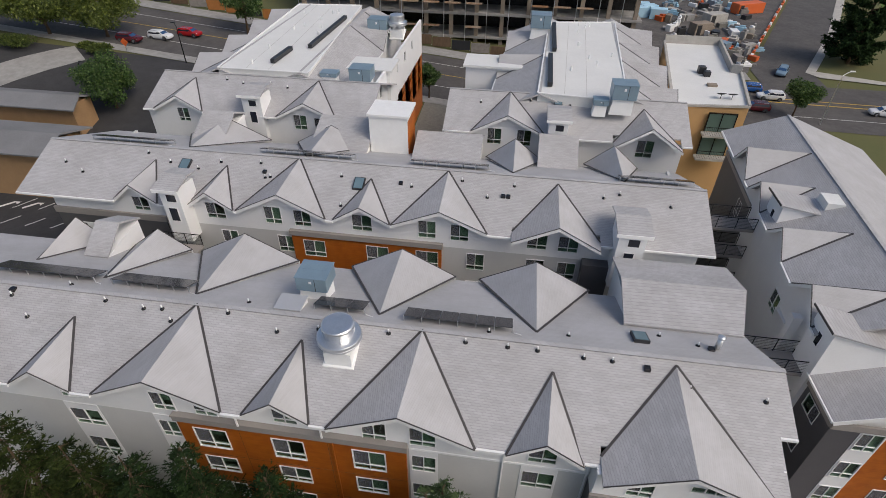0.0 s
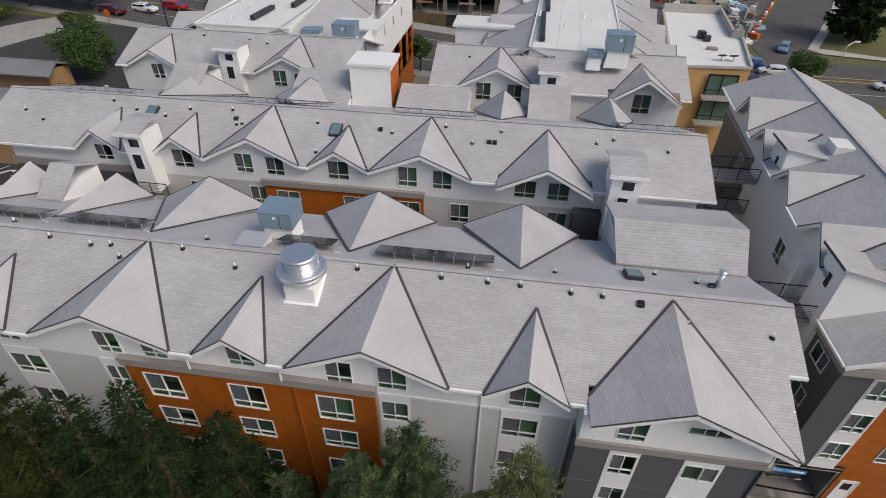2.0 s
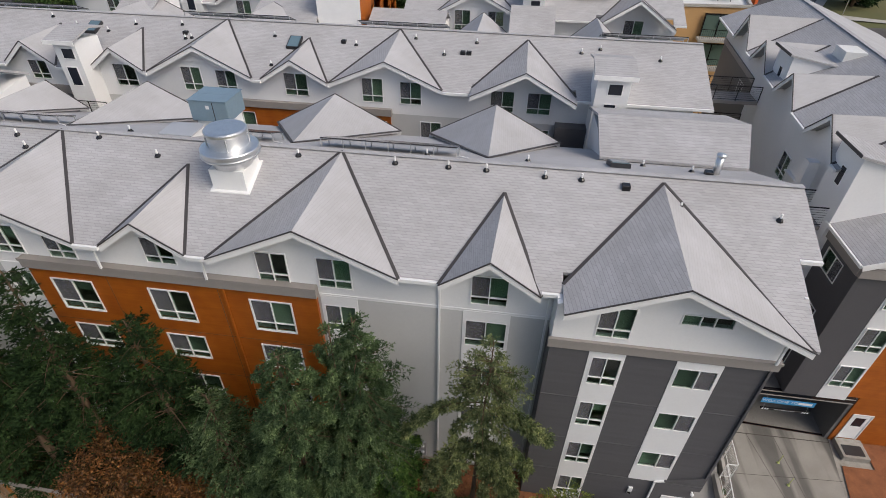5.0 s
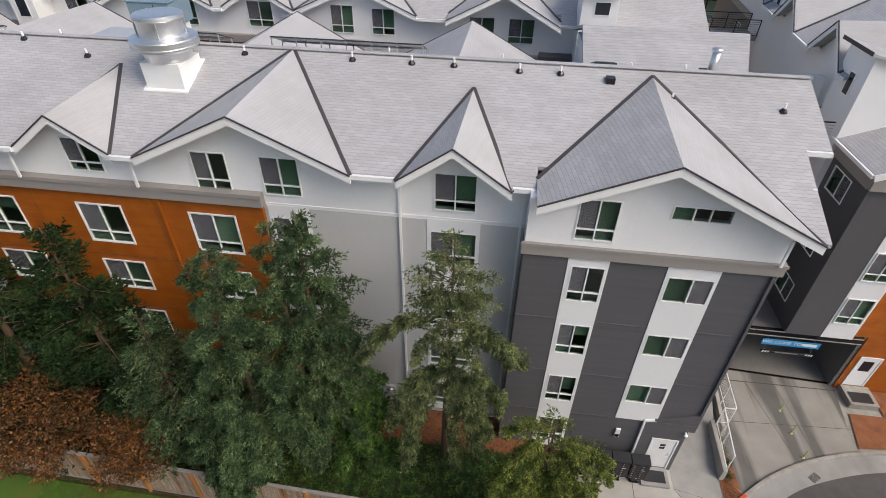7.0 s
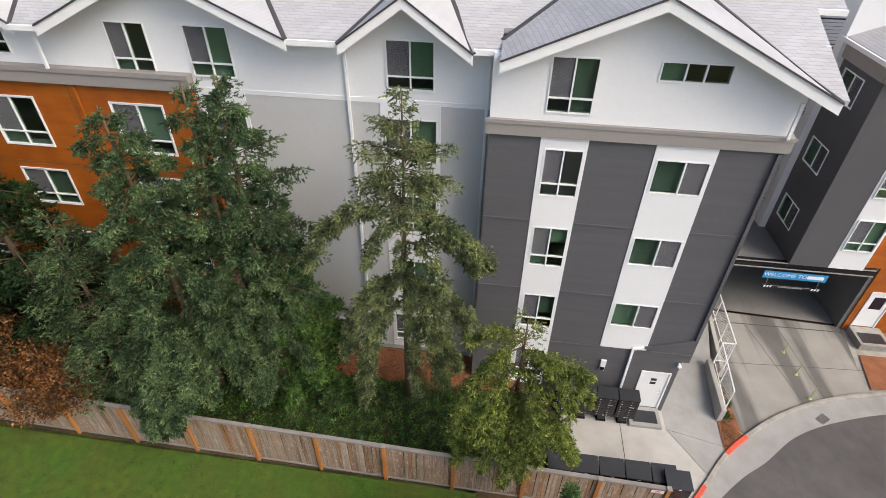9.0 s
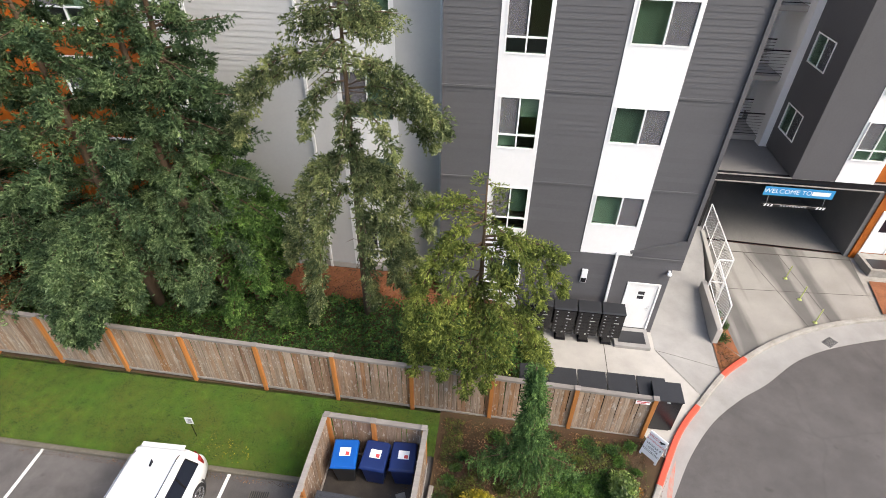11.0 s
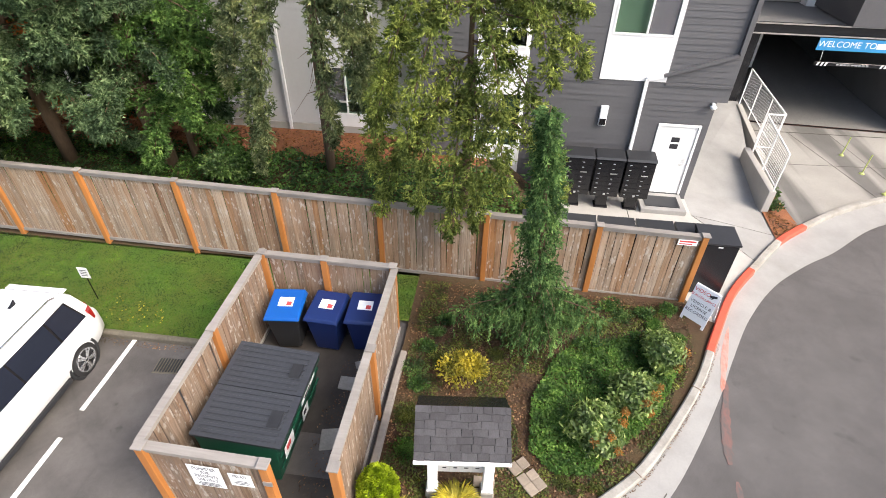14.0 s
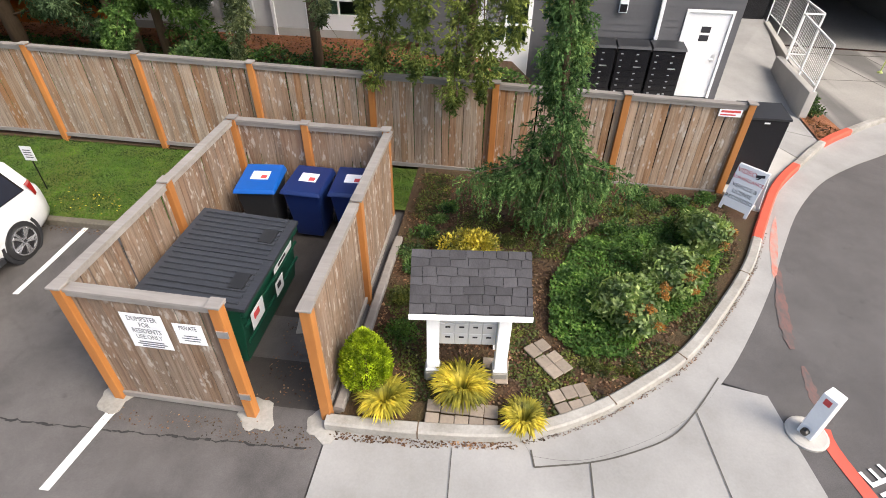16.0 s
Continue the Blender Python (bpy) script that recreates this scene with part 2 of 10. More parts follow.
def streaked(name, col, dark):
    """Concrete with long soft tyre marks running in from the road."""
    m, nt, b = nodes_of(name)
    n1 = N(nt, "ShaderNodeTexNoise", Scale=0.85, Detail=3.0, Roughness=0.5)
    nt.links.new(coords(nt, (1.0, 0.10, 1.0), False), n1.inputs["Vector"])
    n2 = N(nt, "ShaderNodeTexNoise", Scale=22.0, Detail=6.0, Roughness=0.65)
    n3 = N(nt, "ShaderNodeTexNoise", Scale=0.5, Detail=7.0, Roughness=0.6)
    for n in (n2, n3):
        nt.links.new(coords(nt, (1, 1, 1), False), n.inputs["Vector"])
    c = ramp(nt, n1.outputs[0], [(0.44, col), (0.55, dark)])
    c = mixc(nt, 1.0, c, ramp(nt, n3.outputs[0], [(0.3, (1.08, 1.07, 1.05)), (0.7, (0.78, 0.77, 0.75))]), 'MULTIPLY')
    c = mixc(nt, 1.0, c, ramp(nt, n2.outputs[0], [(0.3, (1.08,) * 3), (0.7, (0.9,) * 3)]), 'MULTIPLY')
    nt.links.new(c, b.inputs["Base Color"])
    b.inputs["Roughness"].default_value = 0.75
    bump(nt, b, n2.outputs[0], 0.15, 0.004)
    return m


def plain(name, col, rough=0.5, metal=0.0):
    return mottled(name, col, rough, 0.06, 1.5, 25.0, 0.04, metal)


M_ROOF = shingle_mat("light_grey_shingle", (0.430, 0.426, 0.432), 0.11, bumps=0.26, joint=0.72, streak=0.945, tab=0.46)
# same shingle, paler with faint joints: bright-lit slopes put into the colour
M_ROOF_LIT = shingle_mat("light_grey_shingle_lit", (0.440, 0.438, 0.446), 0.03, bumps=0.10, joint=0.90, streak=0.965)
M_VALLEY = plain("dark_valley_metal", (0.055, 0.05, 0.05), 0.6)
M_WHITE = mottled("white_board", (0.80, 0.80, 0.80), 0.55, 0.035, 0.5, 9.0, 0.05)
M_TRIM = plain("white_trim", (0.82, 0.82, 0.81), 0.45)
M_GREY = mottled("light_grey_siding", (0.53, 0.53, 0.52), 0.6, 0.05, 0.7, 12.0, 0.08)
M_DARK = mottled("charcoal_siding", (0.098, 0.096, 0.102), 0.55, 0.09, 0.7, 14.0, 0.1, per=0.06)
M_TAUPE = mottled("taupe_band", (0.30, 0.275, 0.255), 0.6, 0.07, 0.8, 12.0, 0.06)
M_ORANGE = board_mat("rust_orange_panel", (0.45, 0.130, 0.010), (0.29, 0.064, 0.005), 0.5, (0.7, 0.7, 9), 0.18, 0.15)
M_FRAME = plain("white_vinyl", (0.84, 0.84, 0.83), 0.35)
M_GLASS = glass_mat("window_glass", (0.60, 0.715, 0.645))
M_SCREENMESH = screen_mat("grey_fly_mesh", (0.15, 0.145, 0.16), 0.55)
M_CURT = mottled("pale_blind", (0.40, 0.43, 0.385), 0.8, 0.08, 2.0, 20.0, 0.05, stretch=(6, 6, 1))
M_DRAPE = mottled("dim_curtain", (0.20, 0.23, 0.20), 0.85, 0.2, 2.0, 20.0, 0.05, stretch=(9, 9, 0.6))
M_ROOM = plain("room_paint", (0.34, 0.31, 0.27), 0.9)
M_METAL = mottled("galvanised_metal", (0.74, 0.75, 0.76), 0.36, 0.10, 2.5, 20.0, 0.05, metal=0.9)
M_HVAC = mottled("blue_grey_metal", (0.26, 0.36, 0.43), 0.4, 0.10, 1.2, 15.0, 0.04, metal=0.4)
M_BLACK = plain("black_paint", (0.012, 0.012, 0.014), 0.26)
M_SOLAR = plain("solar_glass", (0.045, 0.045, 0.050), 0.14)
M_STONE0 = mottled("mossy_old_kerb", (0.135, 0.118, 0.092), 0.9, 0.3, 1.6, 18.0, 0.5, col2=(0.055, 0.052, 0.030))
M_CARGLASS0 = plain("dark_pane_glass", (0.02, 0.024, 0.03), 0.08)
M_MEMB = mottled("white_membrane_roof", (0.70, 0.70, 0.68), 0.6, 0.08, 0.25, 6.0, 0.04)
M_ASPH = asphalt_mat("asphalt", (0.083, 0.077, 0.074))
M_LOT = asphalt_mat("worn_asphalt", (0.105, 0.096, 0.090), 0.45)
M_DRIVE = streaked("tyre_stained_concrete", (0.31, 0.298, 0.275), (0.135, 0.130, 0.122))
M_CONC = mottled("concrete", (0.300, 0.292, 0.278), 0.8, 0.24, 0.9, 30.0, 0.15, dist=0.003, rand=False, col2=(0.205, 0.198, 0.184), grain=0.22)
M_PALE = mottled("pale_concrete", (0.43, 0.41, 0.375), 0.8, 0.14, 0.9, 30.0, 0.12, dist=0.003, rand=False, grain=0.25)
M_KERB = mottled("kerb_concrete", (0.325, 0.31, 0.28), 0.85, 0.34, 2.2, 22.0, 0.3, dist=0.006, col2=(0.165, 0.148, 0.118), grain=0.35)
M_RED = mottled("red_kerb_paint", (0.58, 0.085, 0.045), 0.7, 0.20, 3.0, 25.0, 0.2)
M_PAINT = mottled("road_paint", (0.74, 0.73, 0.70), 0.7, 0.10, 3.0, 30.0, 0.1)
M_SOIL = mottled("soil_and_mulch", (0.062, 0.029, 0.015), 0.95, 0.5, 1.3, 26.0, 1.0, dist=0.03, rand=False, col2=(0.062, 0.066, 0.018))
M_MULCH = mottled("orange_bark_mulch", (0.27, 0.105, 0.045), 0.95, 0.35, 2.0, 34.0, 0.9, dist=0.03, rand=False)
M_LAWN = mottled("lawn", (0.046, 0.116, 0.007), 0.9, 0.30, 0.8, 40.0, 0.8, dist=0.03, col2=(0.108, 0.104, 0.013), rand=False, grain=0.25)
M_DRY = mottled("dry_grass", (0.11, 0.10, 0.036), 0.95, 0.25, 0.12, 8.0, 0.3, col2=(0.07, 0.105, 0.03), rand=False)
M_FENCE = cedar_mat("weathered_cedar", [(0.215, 0.175, 0.14), (0.315, 0.27, 0.225), (0.25, 0.18, 0.125), (0.34, 0.295, 0.25), (0.25, 0.14, 0.065), (0.275, 0.24, 0.205), (0.20, 0.13, 0.085)], 0.58)
M_FENCE2 = cedar_mat("grey_brown_cedar", [(0.155, 0.120, 0.095), (0.215, 0.175, 0.145), (0.185, 0.130, 0.095), (0.24, 0.20, 0.17), (0.17, 0.115, 0.075)], 0.57)
M_RAIL = board_mat("grey_weathered_rail", (0.315, 0.29, 0.265), (0.185, 0.165, 0.148), 0.85, (1.2, 12, 12), 0.2, 0.4)
M_POST = board_mat("stained_cedar_post", (0.46, 0.19, 0.045), (0.33, 0.12, 0.028), 0.65, (13, 13, 0.9), 0.2, 0.3)
M_BARK = mottled("bark", (0.128, 0.083, 0.048), 0.9, 0.3, 3.0, 25.0, 0.8, dist=0.02, stretch=(1, 1, 0.25))
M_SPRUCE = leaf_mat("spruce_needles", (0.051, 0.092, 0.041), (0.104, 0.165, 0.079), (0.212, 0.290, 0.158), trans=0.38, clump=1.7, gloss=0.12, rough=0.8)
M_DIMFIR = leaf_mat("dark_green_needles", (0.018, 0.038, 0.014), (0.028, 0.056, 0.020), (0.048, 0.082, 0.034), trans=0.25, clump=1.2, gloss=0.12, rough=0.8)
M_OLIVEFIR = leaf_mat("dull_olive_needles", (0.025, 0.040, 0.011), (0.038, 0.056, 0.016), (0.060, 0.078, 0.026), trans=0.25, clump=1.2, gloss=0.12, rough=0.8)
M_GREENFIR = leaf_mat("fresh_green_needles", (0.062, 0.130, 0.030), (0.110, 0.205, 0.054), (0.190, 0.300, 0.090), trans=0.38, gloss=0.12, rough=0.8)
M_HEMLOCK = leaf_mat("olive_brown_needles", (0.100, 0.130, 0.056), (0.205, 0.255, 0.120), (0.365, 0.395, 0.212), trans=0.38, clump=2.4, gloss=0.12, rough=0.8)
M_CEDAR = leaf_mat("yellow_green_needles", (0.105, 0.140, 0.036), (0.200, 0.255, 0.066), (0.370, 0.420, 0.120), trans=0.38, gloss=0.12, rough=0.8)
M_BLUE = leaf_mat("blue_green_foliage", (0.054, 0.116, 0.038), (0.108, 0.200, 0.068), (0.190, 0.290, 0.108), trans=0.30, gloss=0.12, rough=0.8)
M_LEAF = leaf_mat("green_leaves", (0.034, 0.078, 0.017), (0.070, 0.138, 0.034), (0.145, 0.205, 0.070))
M_RHODO = leaf_mat("rhododendron_leaves", (0.092, 0.158, 0.036), (0.190, 0.275, 0.078), (0.320, 0.390, 0.160), 0.5)
M_COVER = leaf_mat("creeping_cover_leaves", (0.046, 0.112, 0.018), (0.082, 0.172, 0.032), (0.155, 0.250, 0.060), gloss=0.3)
M_IVY = leaf_mat("ivy_leaves", (0.022, 0.064, 0.012), (0.056, 0.132, 0.024), (0.130, 0.215, 0.050))
M_YELLOW = leaf_mat("yellow_foliage", (0.2250, 0.1890, 0.0135), (0.3780, 0.3240, 0.0270), (0.5220, 0.4500, 0.0630))
M_LIME = leaf_mat("lime_conifer", (0.24, 0.34, 0.014), (0.36, 0.48, 0.025), (0.48, 0.58, 0.06), clump=8.0, gloss=0.15)
M_RUST = leaf_mat("rusty_leaves", (0.090, 0.036, 0.010), (0.165, 0.070, 0.020), (0.25, 0.125, 0.04))
M_LITTER = leaf_mat("dead_leaf_litter", (0.055, 0.026, 0.014), (0.120, 0.060, 0.030), (0.26, 0.165, 0.095), clump=2.0)
M_OLIVE = leaf_mat("olive_tree_leaves", (0.045, 0.072, 0.012), (0.085, 0.120, 0.024), (0.15, 0.185, 0.05))
M_STREETLEAF = leaf_mat("street_tree_leaves", (0.075, 0.108, 0.016), (0.120, 0.160, 0.030), (0.19, 0.225, 0.06), clump=1.2)
M_FRESHASPH = asphalt_mat("dark_lot_asphalt", (0.040, 0.039, 0.040), 0.25)
M_MOSS = leaf_mat("moss_and_weeds", (0.050, 0.068, 0.010), (0.095, 0.118, 0.020), (0.160, 0.170, 0.040))


# ---- mesh helpers ----
def bm_new():
    return bmesh.new()


def box(bm, x0, x1, y0, y1, z0, z1):
    v = [bm.verts.new(p) for p in ((x0, y0, z0), (x1, y0, z0), (x1, y1, z0), (x0, y1, z0), (x0, y0, z1), (x1, y0, z1), (x1, y1, z1), (x0, y1, z1))]
    for f in ((3, 2, 1, 0), (4, 5, 6, 7), (0, 1, 5, 4), (1, 2, 6, 5), (2, 3, 7, 6), (3, 0, 4, 7)):
        bm.faces.new([v[i] for i in f])


def hexa(bm, lo, hi):
    """A solid between two quads given in the same turning order."""
    n = len(lo)
    a = [bm.verts.new(p) for p in lo]
    b = [bm.verts.new(p) for p in hi]
    bm.faces.new(a[::-1]); bm.faces.new(b)
    for i in range(n):
        j = (i + 1) % n
        bm.faces.new((a[i], a[j], b[j], b[i]))


def slab(bm, pts, drop, up=(0, 0, 1)):
    """A plate with the outline pts as its top, thickened downwards by drop."""
    hexa(bm, [tuple(Vector(p) - Vector(up) * drop) for p in pts], pts)


def bar(bm, a, b, w, h, up=(0, 0, 1)):
    """A straight bar of section w x h from a to b."""
    a, b, up = Vector(a), Vector(b), Vector(up)
    d = (b - a).normalized()
    s = d.cross(up)
    if s.length < 1e-4:
        s = d.cross(Vector((1, 0, 0)))
    s.normalize()
    u = s.cross(d).normalized()
    q = [(-w / 2, -h / 2), (w / 2, -h / 2), (w / 2, h / 2), (-w / 2, h / 2)]
    hexa(bm, [tuple(a + s * i + u * j) for i, j in q], [tuple(b + s * i + u * j) for i, j in q])


def tube(bm, pts, radii, sides=8, cap=True):
    """A round tapered tube through pts."""
    rings = []
    for i, p in enumerate(pts):
        p = Vector(p)
        d = (Vector(pts[min(i + 1, len(pts) - 1)]) - Vector(pts[max(i - 1, 0)])).normalized()
        s = d.cross(Vector((0, 0, 1)))
        if s.length < 1e-3:
            s = Vector((1, 0, 0))
        s.normalize()
        u = s.cross(d)
        r = radii[i] if hasattr(radii, "__len__") else radii
        rings.append([bm.verts.new(p + (s * math.cos(k * math.tau / sides) + u * math.sin(k * math.tau / sides)) * r) for k in range(sides)])
    for a, b in zip(rings, rings[1:]):
        for k in range(sides):
            bm.faces.new((a[k], a[(k + 1) % sides], b[(k + 1) % sides], b[k]))
    if cap:
        bm.faces.new(rings[0][::-1]); bm.faces.new(rings[-1])


def lathe(bm, profile, centre, sides=24, ring=False):
    """A turned solid: profile of (radius, z); ring: an open ring, its profile closed on itself."""
    cx, cy, cz = centre
    rings = [[bm.verts.new((cx + r * math.cos(k * math.tau / sides), cy + r * math.sin(k * math.tau / sides), cz + z)) for k in range(sides)] for r, z in profile]
    for a, b in list(zip(rings, rings[1:])) + ([(rings[-1], rings[0])] if ring else []):
        for k in range(sides):
            bm.faces.new((a[k], a[(k + 1) % sides], b[(k + 1) % sides], b[k]))
    if not ring:
        bm.faces.new(rings[0][::-1]); bm.faces.new(rings[-1])


def mesh_of(name, bm, material, smooth=False):
    me = bpy.data.meshes.new(name)
    bmesh.ops.recalc_face_normals(bm, faces=bm.faces)
    bm.to_mesh(me)
    bm.free()
    me.materials.append(material)
    if smooth:
        me.polygons.foreach_set("use_smooth", [True] * len(me.polygons))
    return me


def bevelled(bm, width, segments=2):
    bmesh.ops.recalc_face_normals(bm, faces=bm.faces)
    bmesh.ops.bevel(bm, geom=list(bm.edges), offset=width, segments=segments, affect='EDGES', profile=0.6, clamp_overlap=True)
    return bm


def part(name, bm, material, parent, label="", smooth=False):
    ob = new(name, bm if isinstance(bm, bpy.types.Mesh) else mesh_of(name, bm, material, smooth))
    ob.parent = parent
    if label:
        ob["label"] = label
    return ob


def thing(name, label, category, group="", kind="", at=None):
    ob = new(name)
    if at is not None:
        ob.matrix_basis = at if isinstance(at, Matrix) else Matrix.Translation(at)
    return tagged(ob, label, category, group, kind)


def solid(name, bm, material, label="", category="", group="", kind="", at=None, smooth=False):
    ob = new(name, mesh_of(name, bm, material, smooth))
    if at is not None:
        ob.matrix_basis = at if isinstance(at, Matrix) else Matrix.Translation(at)
    return tagged(ob, label, category, group, kind)


def raw_mesh(name, verts, faces, material):
    """A mesh from numpy arrays of corners and faces (all of one size)."""
    me = bpy.data.meshes.new(name)
    verts = np.asarray(verts, dtype=np.float32).reshape(-1, 3)
    faces = np.asarray(faces, dtype=np.int32)
    k = faces.shape[1]
    me.vertices.add(len(verts)); me.vertices.foreach_set("co", verts.ravel())
    me.loops.add(faces.size); me.loops.foreach_set("vertex_index", faces.ravel())
    me.polygons.add(len(faces))
    me.polygons.foreach_set("loop_start", np.arange(0, faces.size, k, dtype=np.int32))
    me.update(calc_edges=True)
    me.materials.append(material)
    return me


def step(a, b, v):
    t = min(1.0, max(0.0, (v - a) / (b - a)))
    return t * t * (3 - 2 * t)


def ground_z(x, y):
    """Height of the land: level in front, a bank up to the house wall, rising behind, and a hill to the far west."""
    z = 0.12 + 0.30 * step(4.5, 13.5, y) * (1 - step(13.0, 16.5, x))
    z += 0.85 * step(10.5, 13.4, y) * (1 - step(7.9, 9.1, x)) * (1 - step(16, 20, y))
    z += 0.035 * max(0.0, y - 24)
    z += 0.105 * max(0.0, -x - 6) * step(44, 84, y)
    return z


# ---- land and paving ----
def drape(pts, lift, cell=1.5, thick=0.0):
    """A sheet with the outline pts (x, y), cut into cells and laid lift above the land."""
    bm = bm_new()
    bm.faces.new([bm.verts.new((x, y, 0)) for x, y in pts])
    xs, ys = [p[0] for p in pts], [p[1] for p in pts]
    for axis, lo, hi in ((0, min(xs), max(xs)), (1, min(ys), max(ys))):
        no = (1, 0, 0) if axis == 0 else (0, 1, 0)
        v = math.floor(lo / cell) * cell + cell
        while v < hi:
            co = (v, 0, 0) if axis == 0 else (0, v, 0)
            bmesh.ops.bisect_plane(bm, geom=bm.verts[:] + bm.edges[:] + bm.faces[:], plane_co=co, plane_no=no)
            v += cell
    for v in bm.verts:
        v.co.z = ground_z(v.co.x, v.co.y) + lift
    bmesh.ops.triangulate(bm, faces=bm.faces[:])
    for f in bm.faces:
        if f.normal.z < 0:
            f.normal_flip()
    return bm


def sheet(name, pts, material, lift, label, category, cell=1.5):
    bm = drape(pts, lift, cell)
    me = bpy.data.meshes.new(name)
    bm.to_mesh(me); bm.free()
    me.materials.append(material)
    return tagged(new(name, me), label, category, kind="structure")


def swept(bm, pts, w, z0, z1, closed=False, land=True):
    """A kerb-like strip of width w along pts (x, y), from z0 to z1 above the land."""
    n = len(pts)
    prev = None
    for i in range(n):
        a = Vector((*pts[max(i - 1, 0)], 0)); b = Vector((*pts[min(i + 1, n - 1)], 0))
        d = (b - a).normalized()
        s = Vector((-d.y, d.x, 0)) * w / 2
        p = Vector((*pts[i], 0))
        g = ground_z(*pts[i]) if land else 0
        r = 0.025
        ring = [bm.verts.new(q) for q in (
            (p.x - s.x, p.y - s.y, g + z0), (p.x - s.x, p.y - s.y, g + z1 - r), (p.x - s.x * (1 - 2 * r / w), p.y - s.y * (1 - 2 * r / w), g + z1),
            (p.x + s.x * (1 - 2 * r / w), p.y + s.y * (1 - 2 * r / w), g + z1), (p.x + s.x, p.y + s.y, g + z1 - r), (p.x + s.x, p.y + s.y, g + z0))]
        if prev:
            for k in range(5):
                bm.faces.new((prev[k], prev[k + 1], ring[k + 1], ring[k]))
        else:
            bm.faces.new(ring)
        prev = ring
    bm.faces.new(prev[::-1])


def curve_pts(ctrl, n=8):
    """A smooth line through the control points (Catmull-Rom)."""
    out = []
    c = [ctrl[0]] + list(ctrl) + [ctrl[-1]]
    for i in range(1, len(c) - 2):
        p0, p1, p2, p3 = (np.array(c[k], float) for k in (i - 1, i, i + 1, i + 2))
        for k in range(n):
            t = k / n
            out.append(tuple(0.5 * (2 * p1 + (p2 - p0) * t + (2 * p0 - 5 * p1 + 4 * p2 - p3) * t * t + (3 * p1 - p0 - 3 * p2 + p3) * t ** 3)))
    out.append(tuple(ctrl[-1]))
    return out


def build_land():
    xs = np.concatenate([np.linspace(-700, -120, 12), np.linspace(-110, 110, 75), np.linspace(120, 700, 12)])
    ys = np.concatenate([np.linspace(-300, -30, 8), np.linspace(-24, 150, 72), np.linspace(165, 900, 14)])
    X, Y = np.meshgrid(xs, ys)
    Z = np.array([[ground_z(min(max(x, -120), 200), min(y, 240)) - (0.30 if y < 23 and abs(x) < 62 else 0.03) for x in xs] for y in ys])
    idx = np.arange(X.size).reshape(X.shape)
    faces = np.stack([idx[:-1, :-1], idx[:-1, 1:], idx[1:, 1:], idx[1:, :-1]], -1).reshape(-1, 4)
    tagged(new("ground", raw_mesh("ground", np.stack([X, Y, Z], -1), faces, M_DRY)), "dry patchy grass and bare earth ground", "ground", kind="structure")


build_land()
KERB = curve_pts([(6.05, 3.69), (7.3, 3.73), (8.45, 3.87), (9.38, 4.30), (10.15, 4.87), (10.82, 5.48), (11.60, 6.52), (12.27, 7.56), (12.80, 8.66), (13.55, 10.1), (14.5, 11.35), (15.55, 12.65), (16.6, 13.6), (18.2, 14.75), (20.2, 15.75), (22.9, 16.55), (26, 16.9)], 6)
GUTTER = curve_pts([(8.60, 3.60), (9.3, 3.66), (10.4, 4.25), (11.2, 5.05), (11.95, 6.15), (12.65, 7.35), (13.09, 8.2), (13.8, 9.45), (14.8, 10.75), (16.0, 11.85), (17.04, 12.6), (18.6, 13.9), (20.4, 14.8), (23, 15.6), (26, 15.95)], 6)
sheet("verge_base", [(12.6, 8.5), (30, 8.5), (30, 21), (15.7, 21), (15.5, 13.2), (13.5, 12)], M_KERB, -0.014, "concrete base beside the road", "concrete slab", 2.0)
sheet("road", [(8.0, -25), (60, -25), (60, 15.9), (26, 15.95)] + GUTTER[::-1][1:-18] + [(11.74, 4.9), (11.94, 3.53), (12.4, 0), (13, -10), (8, -10)], M_ASPH, 0.0, "dark grey asphalt access road with faint stains", "road", 2.0)
sheet("road_base", [(5.2, -25), (30, -25), (30, 15.5), (14, 15.5), (12.6, 9.6), (6.0, 9.6)], M_ASPH, -0.035, "asphalt under the road edge", "road", 1.0)
sheet("parking_lot", [(-60, -25), (5.5, -25), (6.07, 2.7), (6.07, 8.2), (3.1, 8.2), (3.1, 7.05), (-60, 7.05)], M_LOT, 0.002, "worn brownish asphalt parking lot", "parking lot", 2.0)
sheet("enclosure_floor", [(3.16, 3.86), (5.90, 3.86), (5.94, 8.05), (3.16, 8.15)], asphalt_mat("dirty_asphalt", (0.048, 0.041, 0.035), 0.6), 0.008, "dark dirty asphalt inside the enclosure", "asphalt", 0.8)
sheet("apron", [(6.09, -10), (13, -10), (12.4, 0), (11.94, 3.53), (11.74, 4.9), (11.14, 5.02)] + GUTTER[:18][::-1] + [(8.5, 3.78), (7.3, 3.66), (6.09, 3.62)], M_CONC, 0.006, "pale grey concrete apron with tooled joints", "concrete slab", 1.5)
sheet("gutter_pan", GUTTER + KERB[::-1][:-12], M_CONC, 0.012, "pale concrete gutter strip along the kerb", "gutter", 1.0)
sheet("planting_bed", [(6.2, 3.75)] + [k for k in KERB[1:] if k[1] < 9.2] + [(12.78, 9.22), (12.42, 9.78), (6.2, 9.9)], M_SOIL, 0.07, "dark soil planting bed with leaf litter", "planting bed", 0.6)
sheet("lawn", [(-60, 7.15), (3.05, 7.15), (3.05, 8.3), (6.25, 8.3), (6.25, 9.75), (-60, 10.3)], M_LAWN, 0.06, "mown green lawn strip along the fence", "lawn", 1.0)
sheet("woodland_bed", [(-60, 10.25), (9.2, 9.85), (9.2, 15.4), (-60, 15.4)], M_SOIL, 0.03, "shaded earth under the trees", "planting bed", 0.8)
